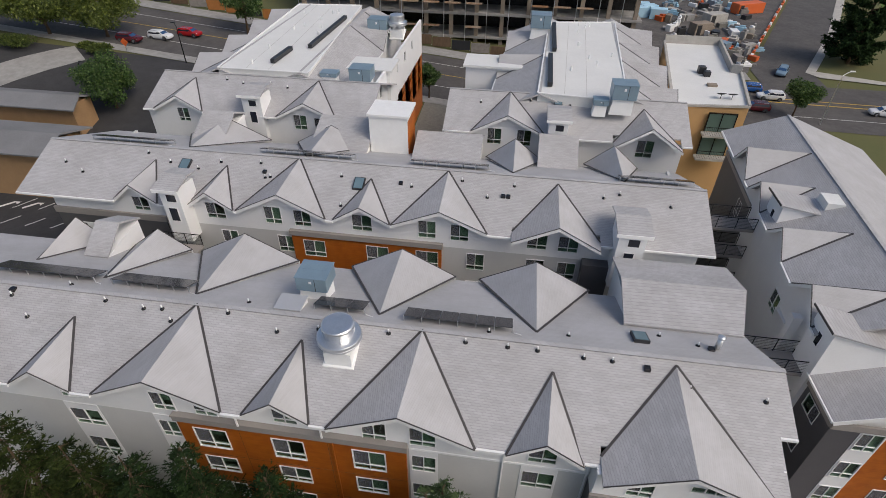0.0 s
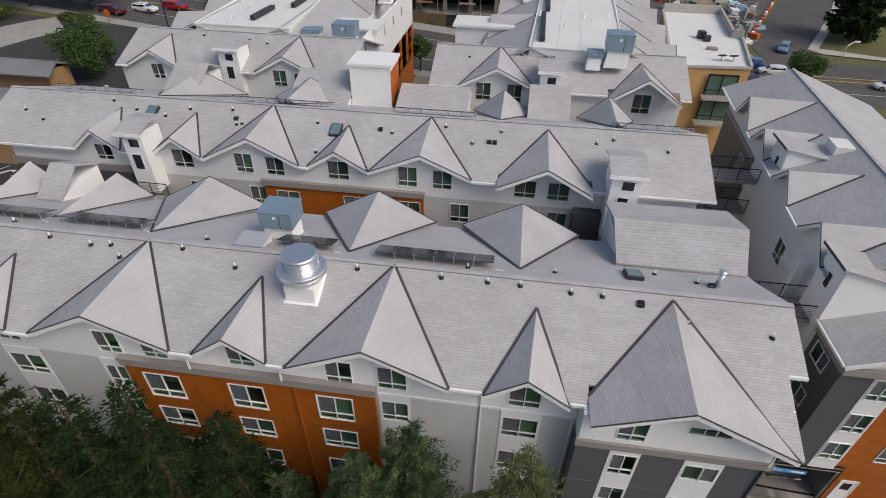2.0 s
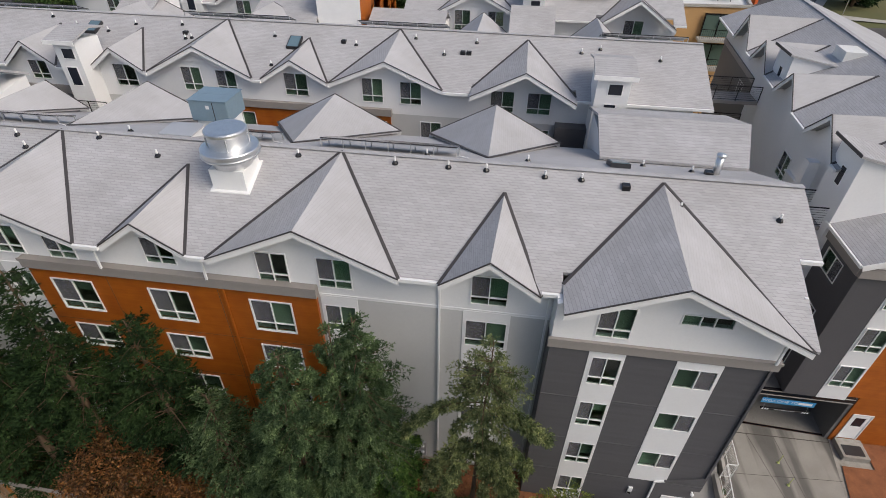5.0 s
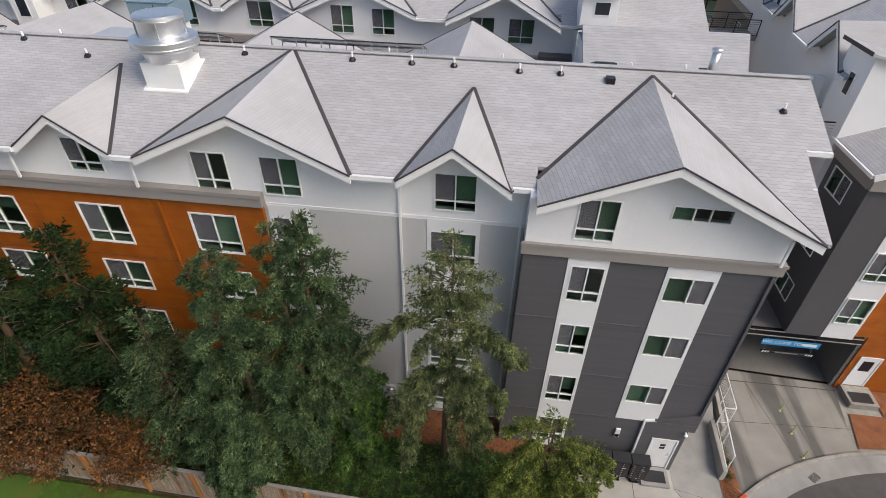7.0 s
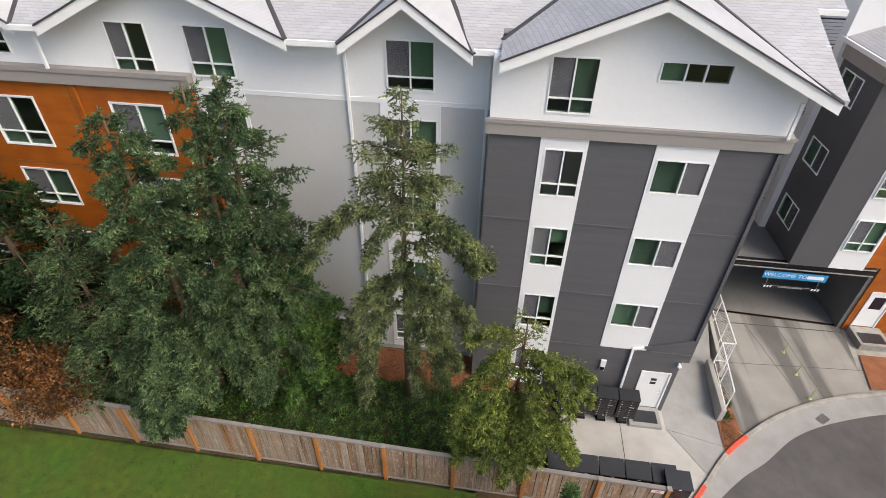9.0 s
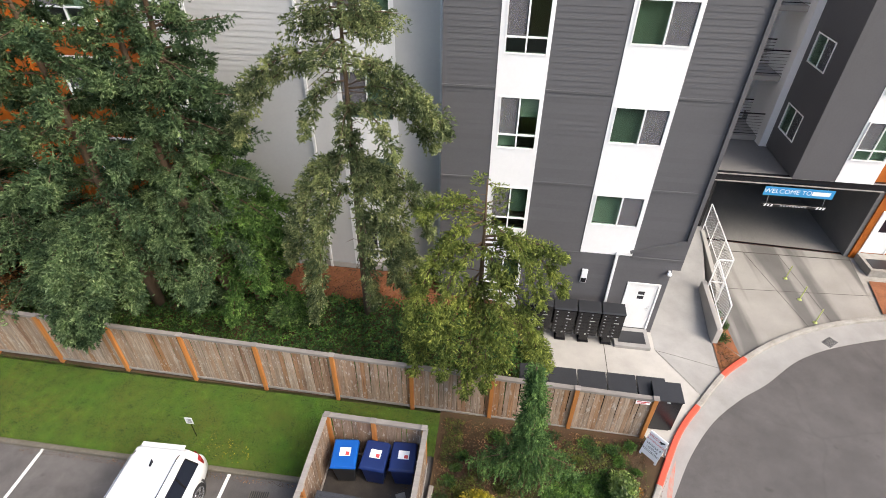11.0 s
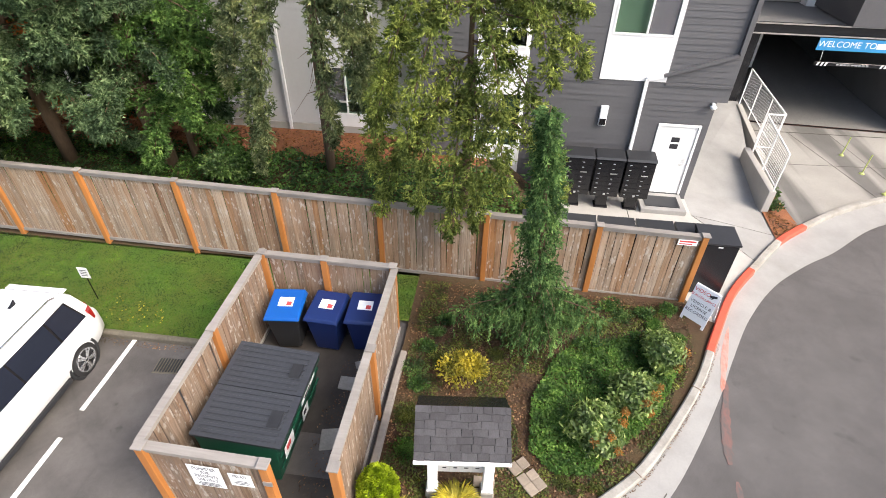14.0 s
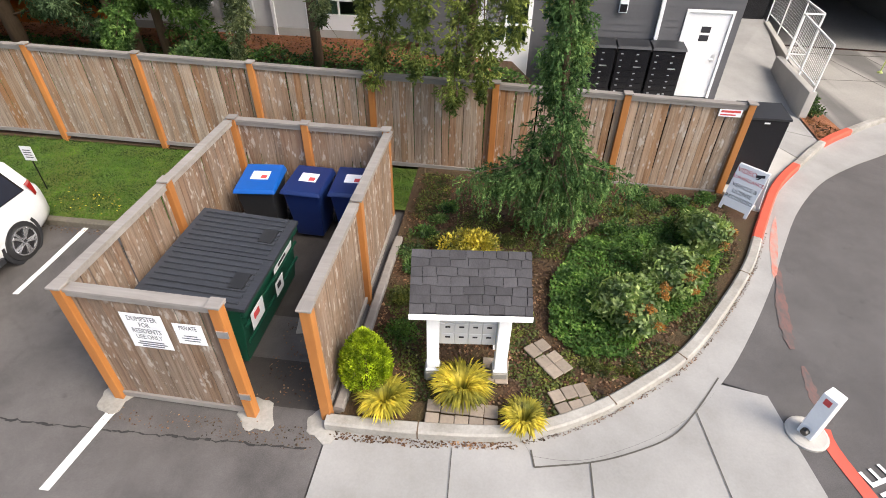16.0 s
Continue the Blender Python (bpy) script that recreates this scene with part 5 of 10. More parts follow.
    F = np.concatenate([c[1] + (0 if i == 0 else sum(len(k[0]) for k in crowns[:i])) for i, c in enumerate(crowns)])
    part("crown", raw_mesh("crown", V, F, material), None, tree)
    return tree


def broadleaf(label, x, y, height, radius, seed, material, leaves=9000, group="", size=0.22, base=None, name="tree", trunk=0.35):
    """A leafy tree: trunk, forking limbs, and clumps of leaves with gaps between them."""
    rng = np.random.default_rng(seed)
    g = ground_z(x, y) if base is None else base
    tree = thing(name, label, "tree", group, at=(x, y, g))
    bm = bm_new()
    tube(bm, [(0, 0, 0), (0.05, 0.02, height * trunk * 0.6), (0.0, 0.08, height * trunk), (0.1, 0, height * 0.7)], [0.03 * height, 0.022 * height, 0.018 * height, 0.008 * height], 8)
    cl = []
    nclump = 42
    for i in range(nclump):
        u = rng.normal(size=3); u /= np.linalg.norm(u)
        r = rng.random() ** 0.4
        c = np.array([0, 0, height * (trunk + (1 - trunk) * 0.5)]) + u * np.array([radius, radius, height * (1 - trunk) * 0.5]) * r * 0.86
        cl.append(c)
        if i % 3 == 0:
            tube(bm, [(0, 0, height * trunk * rng.uniform(0.7, 1.2)), tuple(c * np.array([0.5, 0.5, 0.85])), tuple(c)], [0.010 * height, 0.006 * height, 0.002 * height], 5, False)
    part("trunk", bm, M_BARK, tree, smooth=True)
    cl = np.array(cl)
    n = leaves
    k = rng.integers(0, nclump, n)
    U = rng.normal(size=(n, 3)); U /= np.linalg.norm(U, axis=1, keepdims=True)
    rr = radius * rng.uniform(0.22, 0.40, nclump)
    P = cl[k] + U * (rr[k] * rng.random(n) ** 0.35)[:, None] * np.array([1, 1, 0.75])
    D = U + rng.normal(0, 0.6, (n, 3)) + np.array([0, 0, -0.35])
    V, F = leaf_quads(P, D, U + rng.normal(0, 0.5, (n, 3)), size * rng.uniform(0.6, 1.3, n), size * 0.6 * rng.uniform(0.7, 1.2, n))
    part("crown", raw_mesh("crown", V, F, material), None, tree)
    return tree


def shrub(label, x, y, rx, ry, h, seed, material, leaves=2500, size=0.09, group="shrubs", name="shrub", upright=0.0, twigs=True, lumps=9, flat=False):
    """A bush of lumpy outline: thin stems and leaves on many small swellings."""
    rng = np.random.default_rng(seed)
    ob = thing(name, label, "shrub", group, at=(x, y, ground_z(x, y) + 0.05))
    C = rng.normal(size=(lumps, 3)); C /= np.linalg.norm(C, axis=1, keepdims=True)
    C *= np.array([rx, ry, h * 0.5]) * rng.uniform(0.25, 0.62, (lumps, 1))
    C[:, 2] = np.abs(C[:, 2]) * 0.9 + h * 0.38
    if twigs:
        bm = bm_new()
        for c in C:
            tube(bm, [(c[0] * 0.1, c[1] * 0.1, -0.05), (c[0] * 0.6, c[1] * 0.6, c[2] * 0.6), tuple(c)], [0.02, 0.012, 0.005], 5, False)
        part("stem", bm, M_BARK, ob)
    n = leaves
    k = rng.integers(0, lumps, n)
    U = rng.normal(size=(n, 3)); U /= np.linalg.norm(U, axis=1, keepdims=True)
    P = C[k] + U * np.array([rx, ry, h * 0.42]) * (0.52 * rng.random(n) ** 0.3)[:, None]
    P[:, 2] = np.maximum(P[:, 2], 0.03)
    D = U * (1 - upright) + np.array([0, 0, upright * 1.6]) + rng.normal(0, 0.45, (n, 3))
    if flat:
        # leaves spread over the swellings like tiles, their tips a little out
        D = np.cross(U, rng.normal(size=(n, 3))) + U * 0.35
    V, F = leaf_quads(P, D, U + rng.normal(0, 0.45, (n, 3)), size * rng.uniform(0.6, 1.35, n), size * 0.5 * rng.uniform(0.7, 1.3, n))
    part("foliage", raw_mesh("foliage", V, F, material), None, ob)
    return ob


def grass_tuft(label, x, y, r, h, seed, material, blades=420):
    """A mop of arching grass blades."""
    rng = np.random.default_rng(seed)
    az = rng.random(blades) * math.tau
    reach = r * rng.uniform(0.35, 1.05, blades)
    top = h * rng.uniform(0.6, 1.1, blades)
    out = np.stack([np.cos(az), np.sin(az)], 1)
    V = []
    for s, w in ((0.0, 0.010), (0.4, 0.014), (0.75, 0.010), (1.0, 0.001)):
        rad = reach * s
        z = top * (1.9 * s - 1.35 * s * s) + 0.02
        c = np.stack([out[:, 0] * (rad + 0.03), out[:, 1] * (rad + 0.03), z], 1)
        side = np.stack([-out[:, 1] * w, out[:, 0] * w, np.zeros(blades)], 1)
        V += [c - side, c + side]
    V = np.stack(V, 1)
    q = np.array([[0, 1, 3, 2], [2, 3, 5, 4], [4, 5, 7, 6]])
    F = (np.arange(blades) * 8)[:, None, None] + q[None]
    return tagged(new("grass_tuft", raw_mesh("grass_tuft", V.reshape(-1, 3), F.reshape(-1, 4), material)), label, "grass", "ornamental grasses"), (x, y)


def carpet(name, label, category, pts, material, leaves, size, h, seed, lift=0.05, bumps=0.25, upright=0.3):
    """Low leafy ground cover inside an outline."""
    rng = np.random.default_rng(seed)
    xs, ys = np.array([p[0] for p in pts]), np.array([p[1] for p in pts])
    out = []
    while len(out) < leaves:
        px, py = rng.uniform(xs.min(), xs.max(), 4000), rng.uniform(ys.min(), ys.max(), 4000)
        ins = np.zeros(4000, bool)
        j = len(pts) - 1
        for i in range(len(pts)):
            c = ((ys[i] > py) != (ys[j] > py)) & (px < (xs[j] - xs[i]) * (py - ys[i]) / (ys[j] - ys[i] + 1e-12) + xs[i])
            ins ^= c
            j = i
        out += list(zip(px[ins], py[ins]))
    out = np.array(out[:leaves])
    n = leaves
    hill = np.array([noise.noise((x * 1.3, y * 1.3, seed)) for x, y in out])
    keep = hill > -bumps * 1.6
    out, hill = out[keep], hill[keep]
    n = len(out)
    z = np.array([ground_z(x, y) for x, y in out]) + lift + h * (0.35 + 0.65 * rng.random(n)) * np.clip(0.6 + hill, 0.1, 1.3)
    P = np.stack([out[:, 0], out[:, 1], z], 1)
    D = np.concatenate([rng.normal(size=(n, 2)), np.full((n, 1), upright)], 1) + rng.normal(0, 0.3, (n, 3))
    V, F = leaf_quads(P, D, np.array([0, 0, 1]) + rng.normal(0, 0.45, (n, 3)), size * rng.uniform(0.6, 1.3, n), size * 0.75 * rng.uniform(0.7, 1.2, n))
    return tagged(new(name, raw_mesh(name, V, F, material)), label, category, kind="stuff")


# ---- lettering ----
def words(parent, text, size, at, material, align='CENTER', name="lettering"):
    """Letters as a thin mesh, laid by the matrix at (they lie in its x-y plane)."""
    cu = bpy.data.curves.new("text", 'FONT')
    cu.body, cu.size, cu.align_x, cu.align_y, cu.extrude, cu.resolution_u = text, size, align, 'CENTER', 0.001, 3
    tmp = bpy.data.objects.new("text", cu)
    me = bpy.data.meshes.new_from_object(tmp)
    bpy.data.objects.remove(tmp)
    me.materials.clear(); me.materials.append(material)
    ob = new(name, me)
    ob.parent = parent
    ob.matrix_basis = at
    return ob


M_INK = plain("black_print", (0.02, 0.02, 0.025), 0.6)
M_REDINK = plain("red_print", (0.55, 0.06, 0.06), 0.6)
M_GREYINK = plain("grey_print", (0.13, 0.135, 0.15), 0.6)
M_SIGN = plain("white_sign_sheet", (0.80, 0.81, 0.82), 0.35)
M_BANNER = plain("blue_banner", (0.03, 0.25, 0.52), 0.45)
M_BLUELID = plain("bright_blue_plastic", (0.005, 0.085, 0.36), 0.35)
M_NAVY = plain("navy_plastic", (0.008, 0.022, 0.105), 0.4)
M_BLKPL = mottled("black_plastic", (0.022, 0.023, 0.026), 0.45, 0.2, 3.0, 30.0, 0.08)
M_LID = mottled("grey_black_lid", (0.034, 0.038, 0.047), 0.58, 0.45, 2.6, 9.0, 0.15, stretch=(0.7, 6, 1), col2=(0.020, 0.021, 0.024))
M_GREEN = mottled("dark_green_steel", (0.006, 0.062, 0.035), 0.4, 0.2, 2.0, 20.0, 0.08)
M_CARWHITE = plain("white_car_paint", (0.68, 0.69, 0.70), 0.18)
M_CARGLASS = plain("dark_car_glass", (0.015, 0.018, 0.028), 0.06)
M_SCREEN = plain("blue_tinted_glass", (0.030, 0.075, 0.17), 0.05)
M_TYRE = mottled("tyre_rubber", (0.016, 0.016, 0.017), 0.8, 0.2, 3.0, 30.0, 0.1)
M_ALLOY = plain("alloy", (0.62, 0.63, 0.65), 0.25, 0.9)
M_TAIL = plain("red_lamp_lens", (0.28, 0.01, 0.012), 0.15)
M_PAVER = mottled("tan_paver", (0.275, 0.225, 0.175), 0.85, 0.18, 3.0, 25.0, 0.4, per=0.25)
M_FLUO = plain("fluorescent_yellow", (0.46, 0.52, 0.16), 0.5)
M_STONE = mottled("grey_stone", (0.22, 0.21, 0.18), 0.9, 0.25, 2.0, 16.0, 0.5)
M_BOXGREY = plain("silver_grey_box", (0.50, 0.51, 0.53), 0.4, 0.3)


def face_y(x, y, z):
    """The pose of a sheet of letters on a surface facing -y."""
    return Matrix.Translation((x, y, z)) @ Matrix.Rotation(radians(90), 4, 'X')


# ---- cedar fences ----
PICKET = {}


def picket_mesh(h, wood):
    k = round(h, 2)

    def make():
        bm = bm_new(); box(bm, -0.067, 0.067, -0.010, 0.010, 0, k)
        bmesh.ops.bevel(bm, geom=list(bm.edges), offset=0.004, segments=1, affect='EDGES')
        return mesh_of("picket", bm, wood)
    return cached(("picket", k, wood.name), make)


def fence_run(parent, a, b, posts, top0, top1, bot0, bot1, rng, face=-1, cap=True, wood=None):
    """A run of close boards from a to b with posts at the given distances, a top rail, a cap and a kickboard."""
    a, b = Vector((*a, 0)), Vector((*b, 0))
    length = (b - a).length
    d = (b - a) / length
    ang = math.atan2(d.y, d.x)
    nrm = Vector((d.y, -d.x, 0)) * (1 if face < 0 else -1)
    n = int(length / 0.142)
    for i in range(n):
        s = (i + 0.5) * length / n
        t = s / length
        zb, zt = bot0 + (bot1 - bot0) * t, top0 + (top1 - top0) * t
        ob = part("picket", picket_mesh(round((zt - zb - 0.12) / 0.05) * 0.05 + 0.05, wood or M_FENCE), None, parent)
        p = a + d * s + nrm * (0.004 * rng.random())
        ob.matrix_basis = Matrix.Translation((p.x, p.y, zb + 0.06)) @ Matrix.Rotation(ang, 4, 'Z') @ Matrix.Rotation(rng.gauss(0, 0.006), 4, 'Y')
    pa, pb = a + nrm * 0.035, b + nrm * 0.035
    bm = bm_new()
    bar(bm, (pa.x, pa.y, top0 - 0.056), (pb.x, pb.y, top1 - 0.056), 0.035, 0.07)
    part("top_rail", bm, M_RAIL, parent, "grey weathered top rail")
    bm = bm_new()
    bar(bm, (a.x, a.y, top0 - 0.002), (b.x, b.y, top1 - 0.002), 0.14, 0.035)
    part("cap_board", bm, M_RAIL, parent, "grey weathered cap board")
    bm = bm_new()
    bar(bm, (pa.x, pa.y, bot0 + 0.045), (pb.x, pb.y, bot1 + 0.045), 0.032, 0.08)
    part("kickboard", bm, M_RAIL, parent, "grey weathered kickboard")
    for s in posts:
        t = s / length
        p = a + d * s + nrm * 0.03
        zt = top0 + (top1 - top0) * t
        zb = bot0 + (bot1 - bot0) * t
        bm = bm_new()
        box(bm, -0.062, 0.062, -0.062, 0.062, -0.12, zt - zb + 0.03)
        ob = part("post", bevelled(bm, 0.006, 1), M_POST, parent, "orange-stained cedar post")
        ob.matrix_basis = Matrix.Translation((p.x, p.y, zb)) @ Matrix.Rotation(ang, 4, 'Z')
        if cap:
            bm = bm_new(); box(bm, -0.085, 0.085, -0.085, 0.085, zt - zb + 0.032, zt - zb + 0.062)
            ob2 = part("post_cap", bevelled(bm, 0.006, 1), M_RAIL, ob)


frng = random.Random(11)
fence = thing("fence", "long weathered cedar board fence with orange-stained posts", "fence")
fence_run(fence, (-26.5, 10.35), (12.38, 9.80), [0.2 + 2.43 * k for k in range(16)] + [38.84], 2.85, 2.20, 0.62, 0.32, frng)
_m = Matrix.Translation((12.0, 9.76, 2.05))
bm = bm_new(); box(bm, -0.2, 0.2, -0.006, 0.0, -0.07, 0.07)
fs = part("notice", bm, M_SIGN, fence, "small red and white notice"); fs.matrix_basis = _m @ Matrix.Translation((0, -0.03, 0))
bm = bm_new(); box(bm, -0.17, 0.17, -0.009, -0.0065, 0.01, 0.05); box(bm, -0.17, 0.1, -0.009, -0.0065, -0.045, -0.02)
part("print_block", bm, M_REDINK, fs)

encl = thing("dumpster_enclosure", "weathered cedar board enclosure round a dumpster, gate open at one side", "enclosure")
ZT, ZB = 2.03, 0.16
fence_run(encl, (3.21, 3.80), (3.19, 8.14), [2.18], ZT, ZT, ZB, ZB + 0.1, frng, face=-1, wood=M_FENCE2)
fence_run(encl, (3.19, 8.14), (6.03, 8.08), [0.05, 1.36, 2.78], ZT, ZT, ZB + 0.1, ZB + 0.1, frng, face=-1, wood=M_FENCE2)
fence_run(encl, (6.01, 8.06), (6.00, 3.77), [2.15, 4.26], ZT, ZT, ZB + 0.1, ZB, frng, face=1, wood=M_FENCE2)
gate = thing("enclosure_gate", "closed cedar board gate with two white notices", "gate")
fence_run(gate, (3.22, 3.78), (5.14, 3.74), [0.05, 1.86], ZT, ZT, ZB, ZB, frng, wood=M_FENCE2)
bm = bm_new(); box(bm, -0.36, 0.36, -0.006, 0.0, -0.28, 0.28)
ns = part("notice", bevelled(bm, 0.002, 1), M_SIGN, gate, "white dumpster notice"); ns.matrix_basis = Matrix.Translation((4.12, 3.72, 1.50)) @ Matrix.Rotation(radians(-1), 4, 'Z') @ Matrix.Diagonal((0.69, 1.0, 1.0, 1.0))
for i, (w, s) in enumerate((("DUMPSTER", 0.105), ("FOR", 0.10), ("RESIDENTS", 0.105), ("USE ONLY", 0.10))):
    words(ns, w, s, face_y(0, -0.008, 0.20 - 0.098 * i), M_GREYINK)
bm = bm_new()
for k, w in enumerate((0.22, 0.26, 0.2)):
    box(bm, -w, w, -0.009, -0.0065, -0.185 - 0.035 * k, -0.168 - 0.035 * k)
part("print_block", bm, M_GREYINK, ns)
bm = bm_new(); box(bm, -0.26, 0.26, -0.006, 0.0, -0.15, 0.15)
ns = part("notice", bevelled(bm, 0.002, 1), M_SIGN, gate, "white private notice"); ns.matrix_basis = Matrix.Translation((4.65, 3.71, 1.54)) @ Matrix.Diagonal((0.66, 1.0, 1.1, 1.0))
words(ns, "PRIVATE", 0.085, face_y(0, -0.008, 0.09), M_GREYINK)
bm = bm_new()
for k, w in enumerate((0.12, 0.17, 0.14)):
    box(bm, -w, w, -0.009, -0.0065, -0.03 - 0.035 * k, -0.018 - 0.035 * k)
part("print_block", bm, M_GREYINK, ns)
for z in (0.52, 1.62):
    bm = bm_new(); box(bm, 5.03, 5.16, 3.635, 3.652, z, z + 0.10)
    part("hinge_plate", bm, M_METAL, gate, "galvanised hinge plate")
bm = bm_new(); box(bm, 5.925, 5.935, 4.1, 4.32, 1.45, 1.85)
part("notice", bm, M_SIGN, encl, "white sheet notice")
for px, py, r in ((5.12, 3.68, 0.24), (5.99, 3.68, 0.22), (3.24, 3.70, 0.22)):
    rng = random.Random(px * 7)
    bm = bm_new()
    lathe(bm, [(r, 0.0), (r * 0.95, 0.014), (r * 0.5, 0.020)], (0, 0, 0), 20)
    for v in bm.verts:
        k = 1 + 0.75 * noise.noise((v.co.x * 5 + px, v.co.y * 5, 3))
        v.co.x *= k; v.co.y *= k
    solid("concrete_footing", bm, M_KERB, "rough broken concrete footing on asphalt", "footing", "footings", at=(px, py, ground_z(px, py)), smooth=False)

# ---- dumpster and wheelie bins ----
dump = thing("dumpster", "dark green steel dumpster with black ribbed plastic lids", "dumpster", at=Matrix.Translation((4.15, 5.36, 0.14)) @ Matrix.Diagonal((0.83, 0.90, 1.0, 1.0)))
bm = bm_new()
hexa(bm, [(-0.70, -1.02, 0.08), (0.70, -1.02, 0.08), (0.70, 1.02, 0.08), (-0.70, 1.02, 0.08)], [(-0.80, -1.04, 1.16), (0.82, -1.04, 1.08), (0.82, 1.04, 1.08), (-0.80, 1.04, 1.16)])
box(bm, 0.82, 0.90, -1.06, 1.06, 0.98, 1.08)
for z in (0.45, 0.76):
    hexa(bm, [(0.74 + 0.1 * z, -1.02, z), (0.78 + 0.1 * z, -1.02, z), (0.78 + 0.1 * z, 1.02, z), (0.74 + 0.1 * z, 1.02, z)], [(0.74 + 0.1 * z, -1.02, z + 0.05), (0.78 + 0.1 * z, -1.02, z + 0.05), (0.78 + 0.1 * z, 1.02, z + 0.05), (0.74 + 0.1 * z, 1.02, z + 0.05)])
part("body", bevelled(bm, 0.008, 1), M_GREEN, dump)
for y0, y1 in ((-1.08, -0.01), (0.01, 1.08)):
    bm = bm_new()
    slab(bm, [(-0.84, y0, 1.25), (0.93, y0, 1.15), (0.93, y1, 1.15), (-0.84, y1, 1.25)], 0.05)
    lid = part("lid", bm, M_LID, dump, "black ribbed plastic lid")
    k = y0 + 0.07
    while k < y1 - 0.06:
        bm = bm_new(); slab(bm, [(-0.74, k, 1.27), (0.80, k, 1.183), (0.80, k + 0.065, 1.183), (-0.74, k + 0.065, 1.27)], 0.018)
        part("rib", bevelled(bm, 0.006, 1), M_LID, lid)
        k += 0.125
    bm = bm_new(); slab(bm, [(0.50, y0 + 0.35, 1.214), (0.74, y0 + 0.35, 1.200), (0.74, y0 + 0.68, 1.200), (0.50, y0 + 0.68, 1.214)], 0.03)
    part("lid_plate", bm, M_BLKPL, lid)
for y, z, w, h, m in ((-0.72, 0.78, 0.42, 0.30, M_SIGN), (0.10, 0.62, 0.30, 0.26, M_SIGN), (0.35, 0.96, 0.75, 0.12, M_SIGN)):
    bm = bm_new()
    x = 0.765 + 0.085 * z
    hexa(bm, [(x + 0.045, y - w / 2, z - h / 2), (x + 0.045, y + w / 2, z - h / 2), (x + 0.065, y + w / 2, z + h / 2), (x + 0.065, y - w / 2, z + h / 2)], [(x + 0.05, y - w / 2, z - h / 2), (x + 0.05, y + w / 2, z - h / 2), (x + 0.07, y + w / 2, z + h / 2), (x + 0.07, y - w / 2, z + h / 2)])
    st = part("sticker", bm, m, dump, "white printed sticker")
    bm = bm_new()
    box(bm, x + 0.062, x + 0.074, y - w * 0.3, y + w * 0.1, z, z + h * 0.3)
    part("print_block", bm, M_REDINK if y < 0 else M_INK, st)


def wheelie(label, at, rot, m_body, m_lid):
    """A two-wheeled bin: tapered body, domed lid with a rim, a rear bar, wheels and a paper label."""
    b = thing("wheelie_bin", label, "bin", "wheelie bins", at=Matrix.Translation(at) @ Matrix.Rotation(radians(rot), 4, 'Z'))
    bm = bm_new()
    hexa(bm, [(-0.24, -0.26, 0.06), (0.24, -0.26, 0.06), (0.24, 0.26, 0.06), (-0.24, 0.26, 0.06)], [(-0.32, -0.38, 0.98), (0.32, -0.38, 0.98), (0.32, 0.36, 0.98), (-0.32, 0.36, 0.98)])
    part("body", bevelled(bm, 0.03, 2), m_body, b, smooth=False)
    bm = bm_new()
    hexa(bm, [(-0.36, -0.44, 0.99), (0.36, -0.44, 0.99), (0.36, 0.40, 0.99), (-0.36, 0.40, 0.99)], [(-0.33, -0.40, 1.06), (0.33, -0.40, 1.06), (0.32, 0.38, 1.11), (-0.32, 0.38, 1.11)])
    lid = part("lid", bevelled(bm, 0.022, 2), m_lid, b)
    bm = bm_new(); slab(bm, [(-0.14, -0.10, 1.090), (0.16, -0.10, 1.090), (0.16, 0.14, 1.104), (-0.14, 0.14, 1.104)], 0.012)
    lab = part("paper_label", bm, M_SIGN, lid, "white paper label")
    bm = bm_new(); slab(bm, [(0.03, -0.08, 1.0935), (0.13, -0.08, 1.0935), (0.13, 0.02, 1.0995), (0.03, 0.02, 1.0995)], 0.012)
    part("red_patch", bm, M_REDINK, b)
    bm = bm_new(); tube(bm, [(-0.28, 0.43, 1.02), (0.28, 0.43, 1.02)], 0.016, 8)
    part("handle_bar", bm, m_body, b)
    for s in (-1, 1):
        bm = bm_new(); tube(bm, [(s * 0.26, 0.30, 0.10), (s * 0.31, 0.30, 0.10)], 0.10, 14)
        part("wheel", bm, M_TYRE, b)
    return b


wheelie("wheelie bin with bright blue lid and black body", (3.84, 7.50, 0.22), 6, M_BLKPL, M_BLUELID)
wheelie("navy blue wheelie bin with paper label", (4.68, 7.55, 0.22), -3, M_NAVY, M_NAVY)
wheelie("navy blue wheelie bin in the enclosure corner", (5.45, 7.62, 0.22), 2, M_NAVY, M_NAVY)

# ---- mailbox shelter ----
hut = thing("mailbox_shelter", "white-posted mailbox shelter with dark shingle roof", "shelter", at=Matrix.Translation((7.68, 4.88, ground_z(7.7, 4.8) + 0.07)) @ Matrix.Rotation(radians(6), 4, 'Z') @ Matrix.Diagonal((1.06, 1.0, 0.87, 1.0)))
for s in (-0.42, 0.42):
    bm = bm_new(); box(bm, s - 0.075, s + 0.075, -0.31, -0.16, 0.22, 1.60)
    post = part("post", bevelled(bm, 0.006, 1), M_TRIM, hut, "white painted post")
    bm = bm_new(); box(bm, s - 0.09, s + 0.09, -0.325, -0.145, 0.19, 0.235)
    part("post_collar", bevelled(bm, 0.006, 1), M_TRIM, post)
    bm = bm_new(); box(bm, s - 0.105, s + 0.105, -0.34, -0.13, -0.1, 0.19)
    part("stone_foot", bevelled(bm, 0.02, 1), M_STONE, post, "grey stone foot")
    bm = bm_new(); box(bm, s - 0.05, s + 0.05, 0.22, 0.32, -0.1, 1.62)
    part("rear_post", bm, M_TRIM, hut)
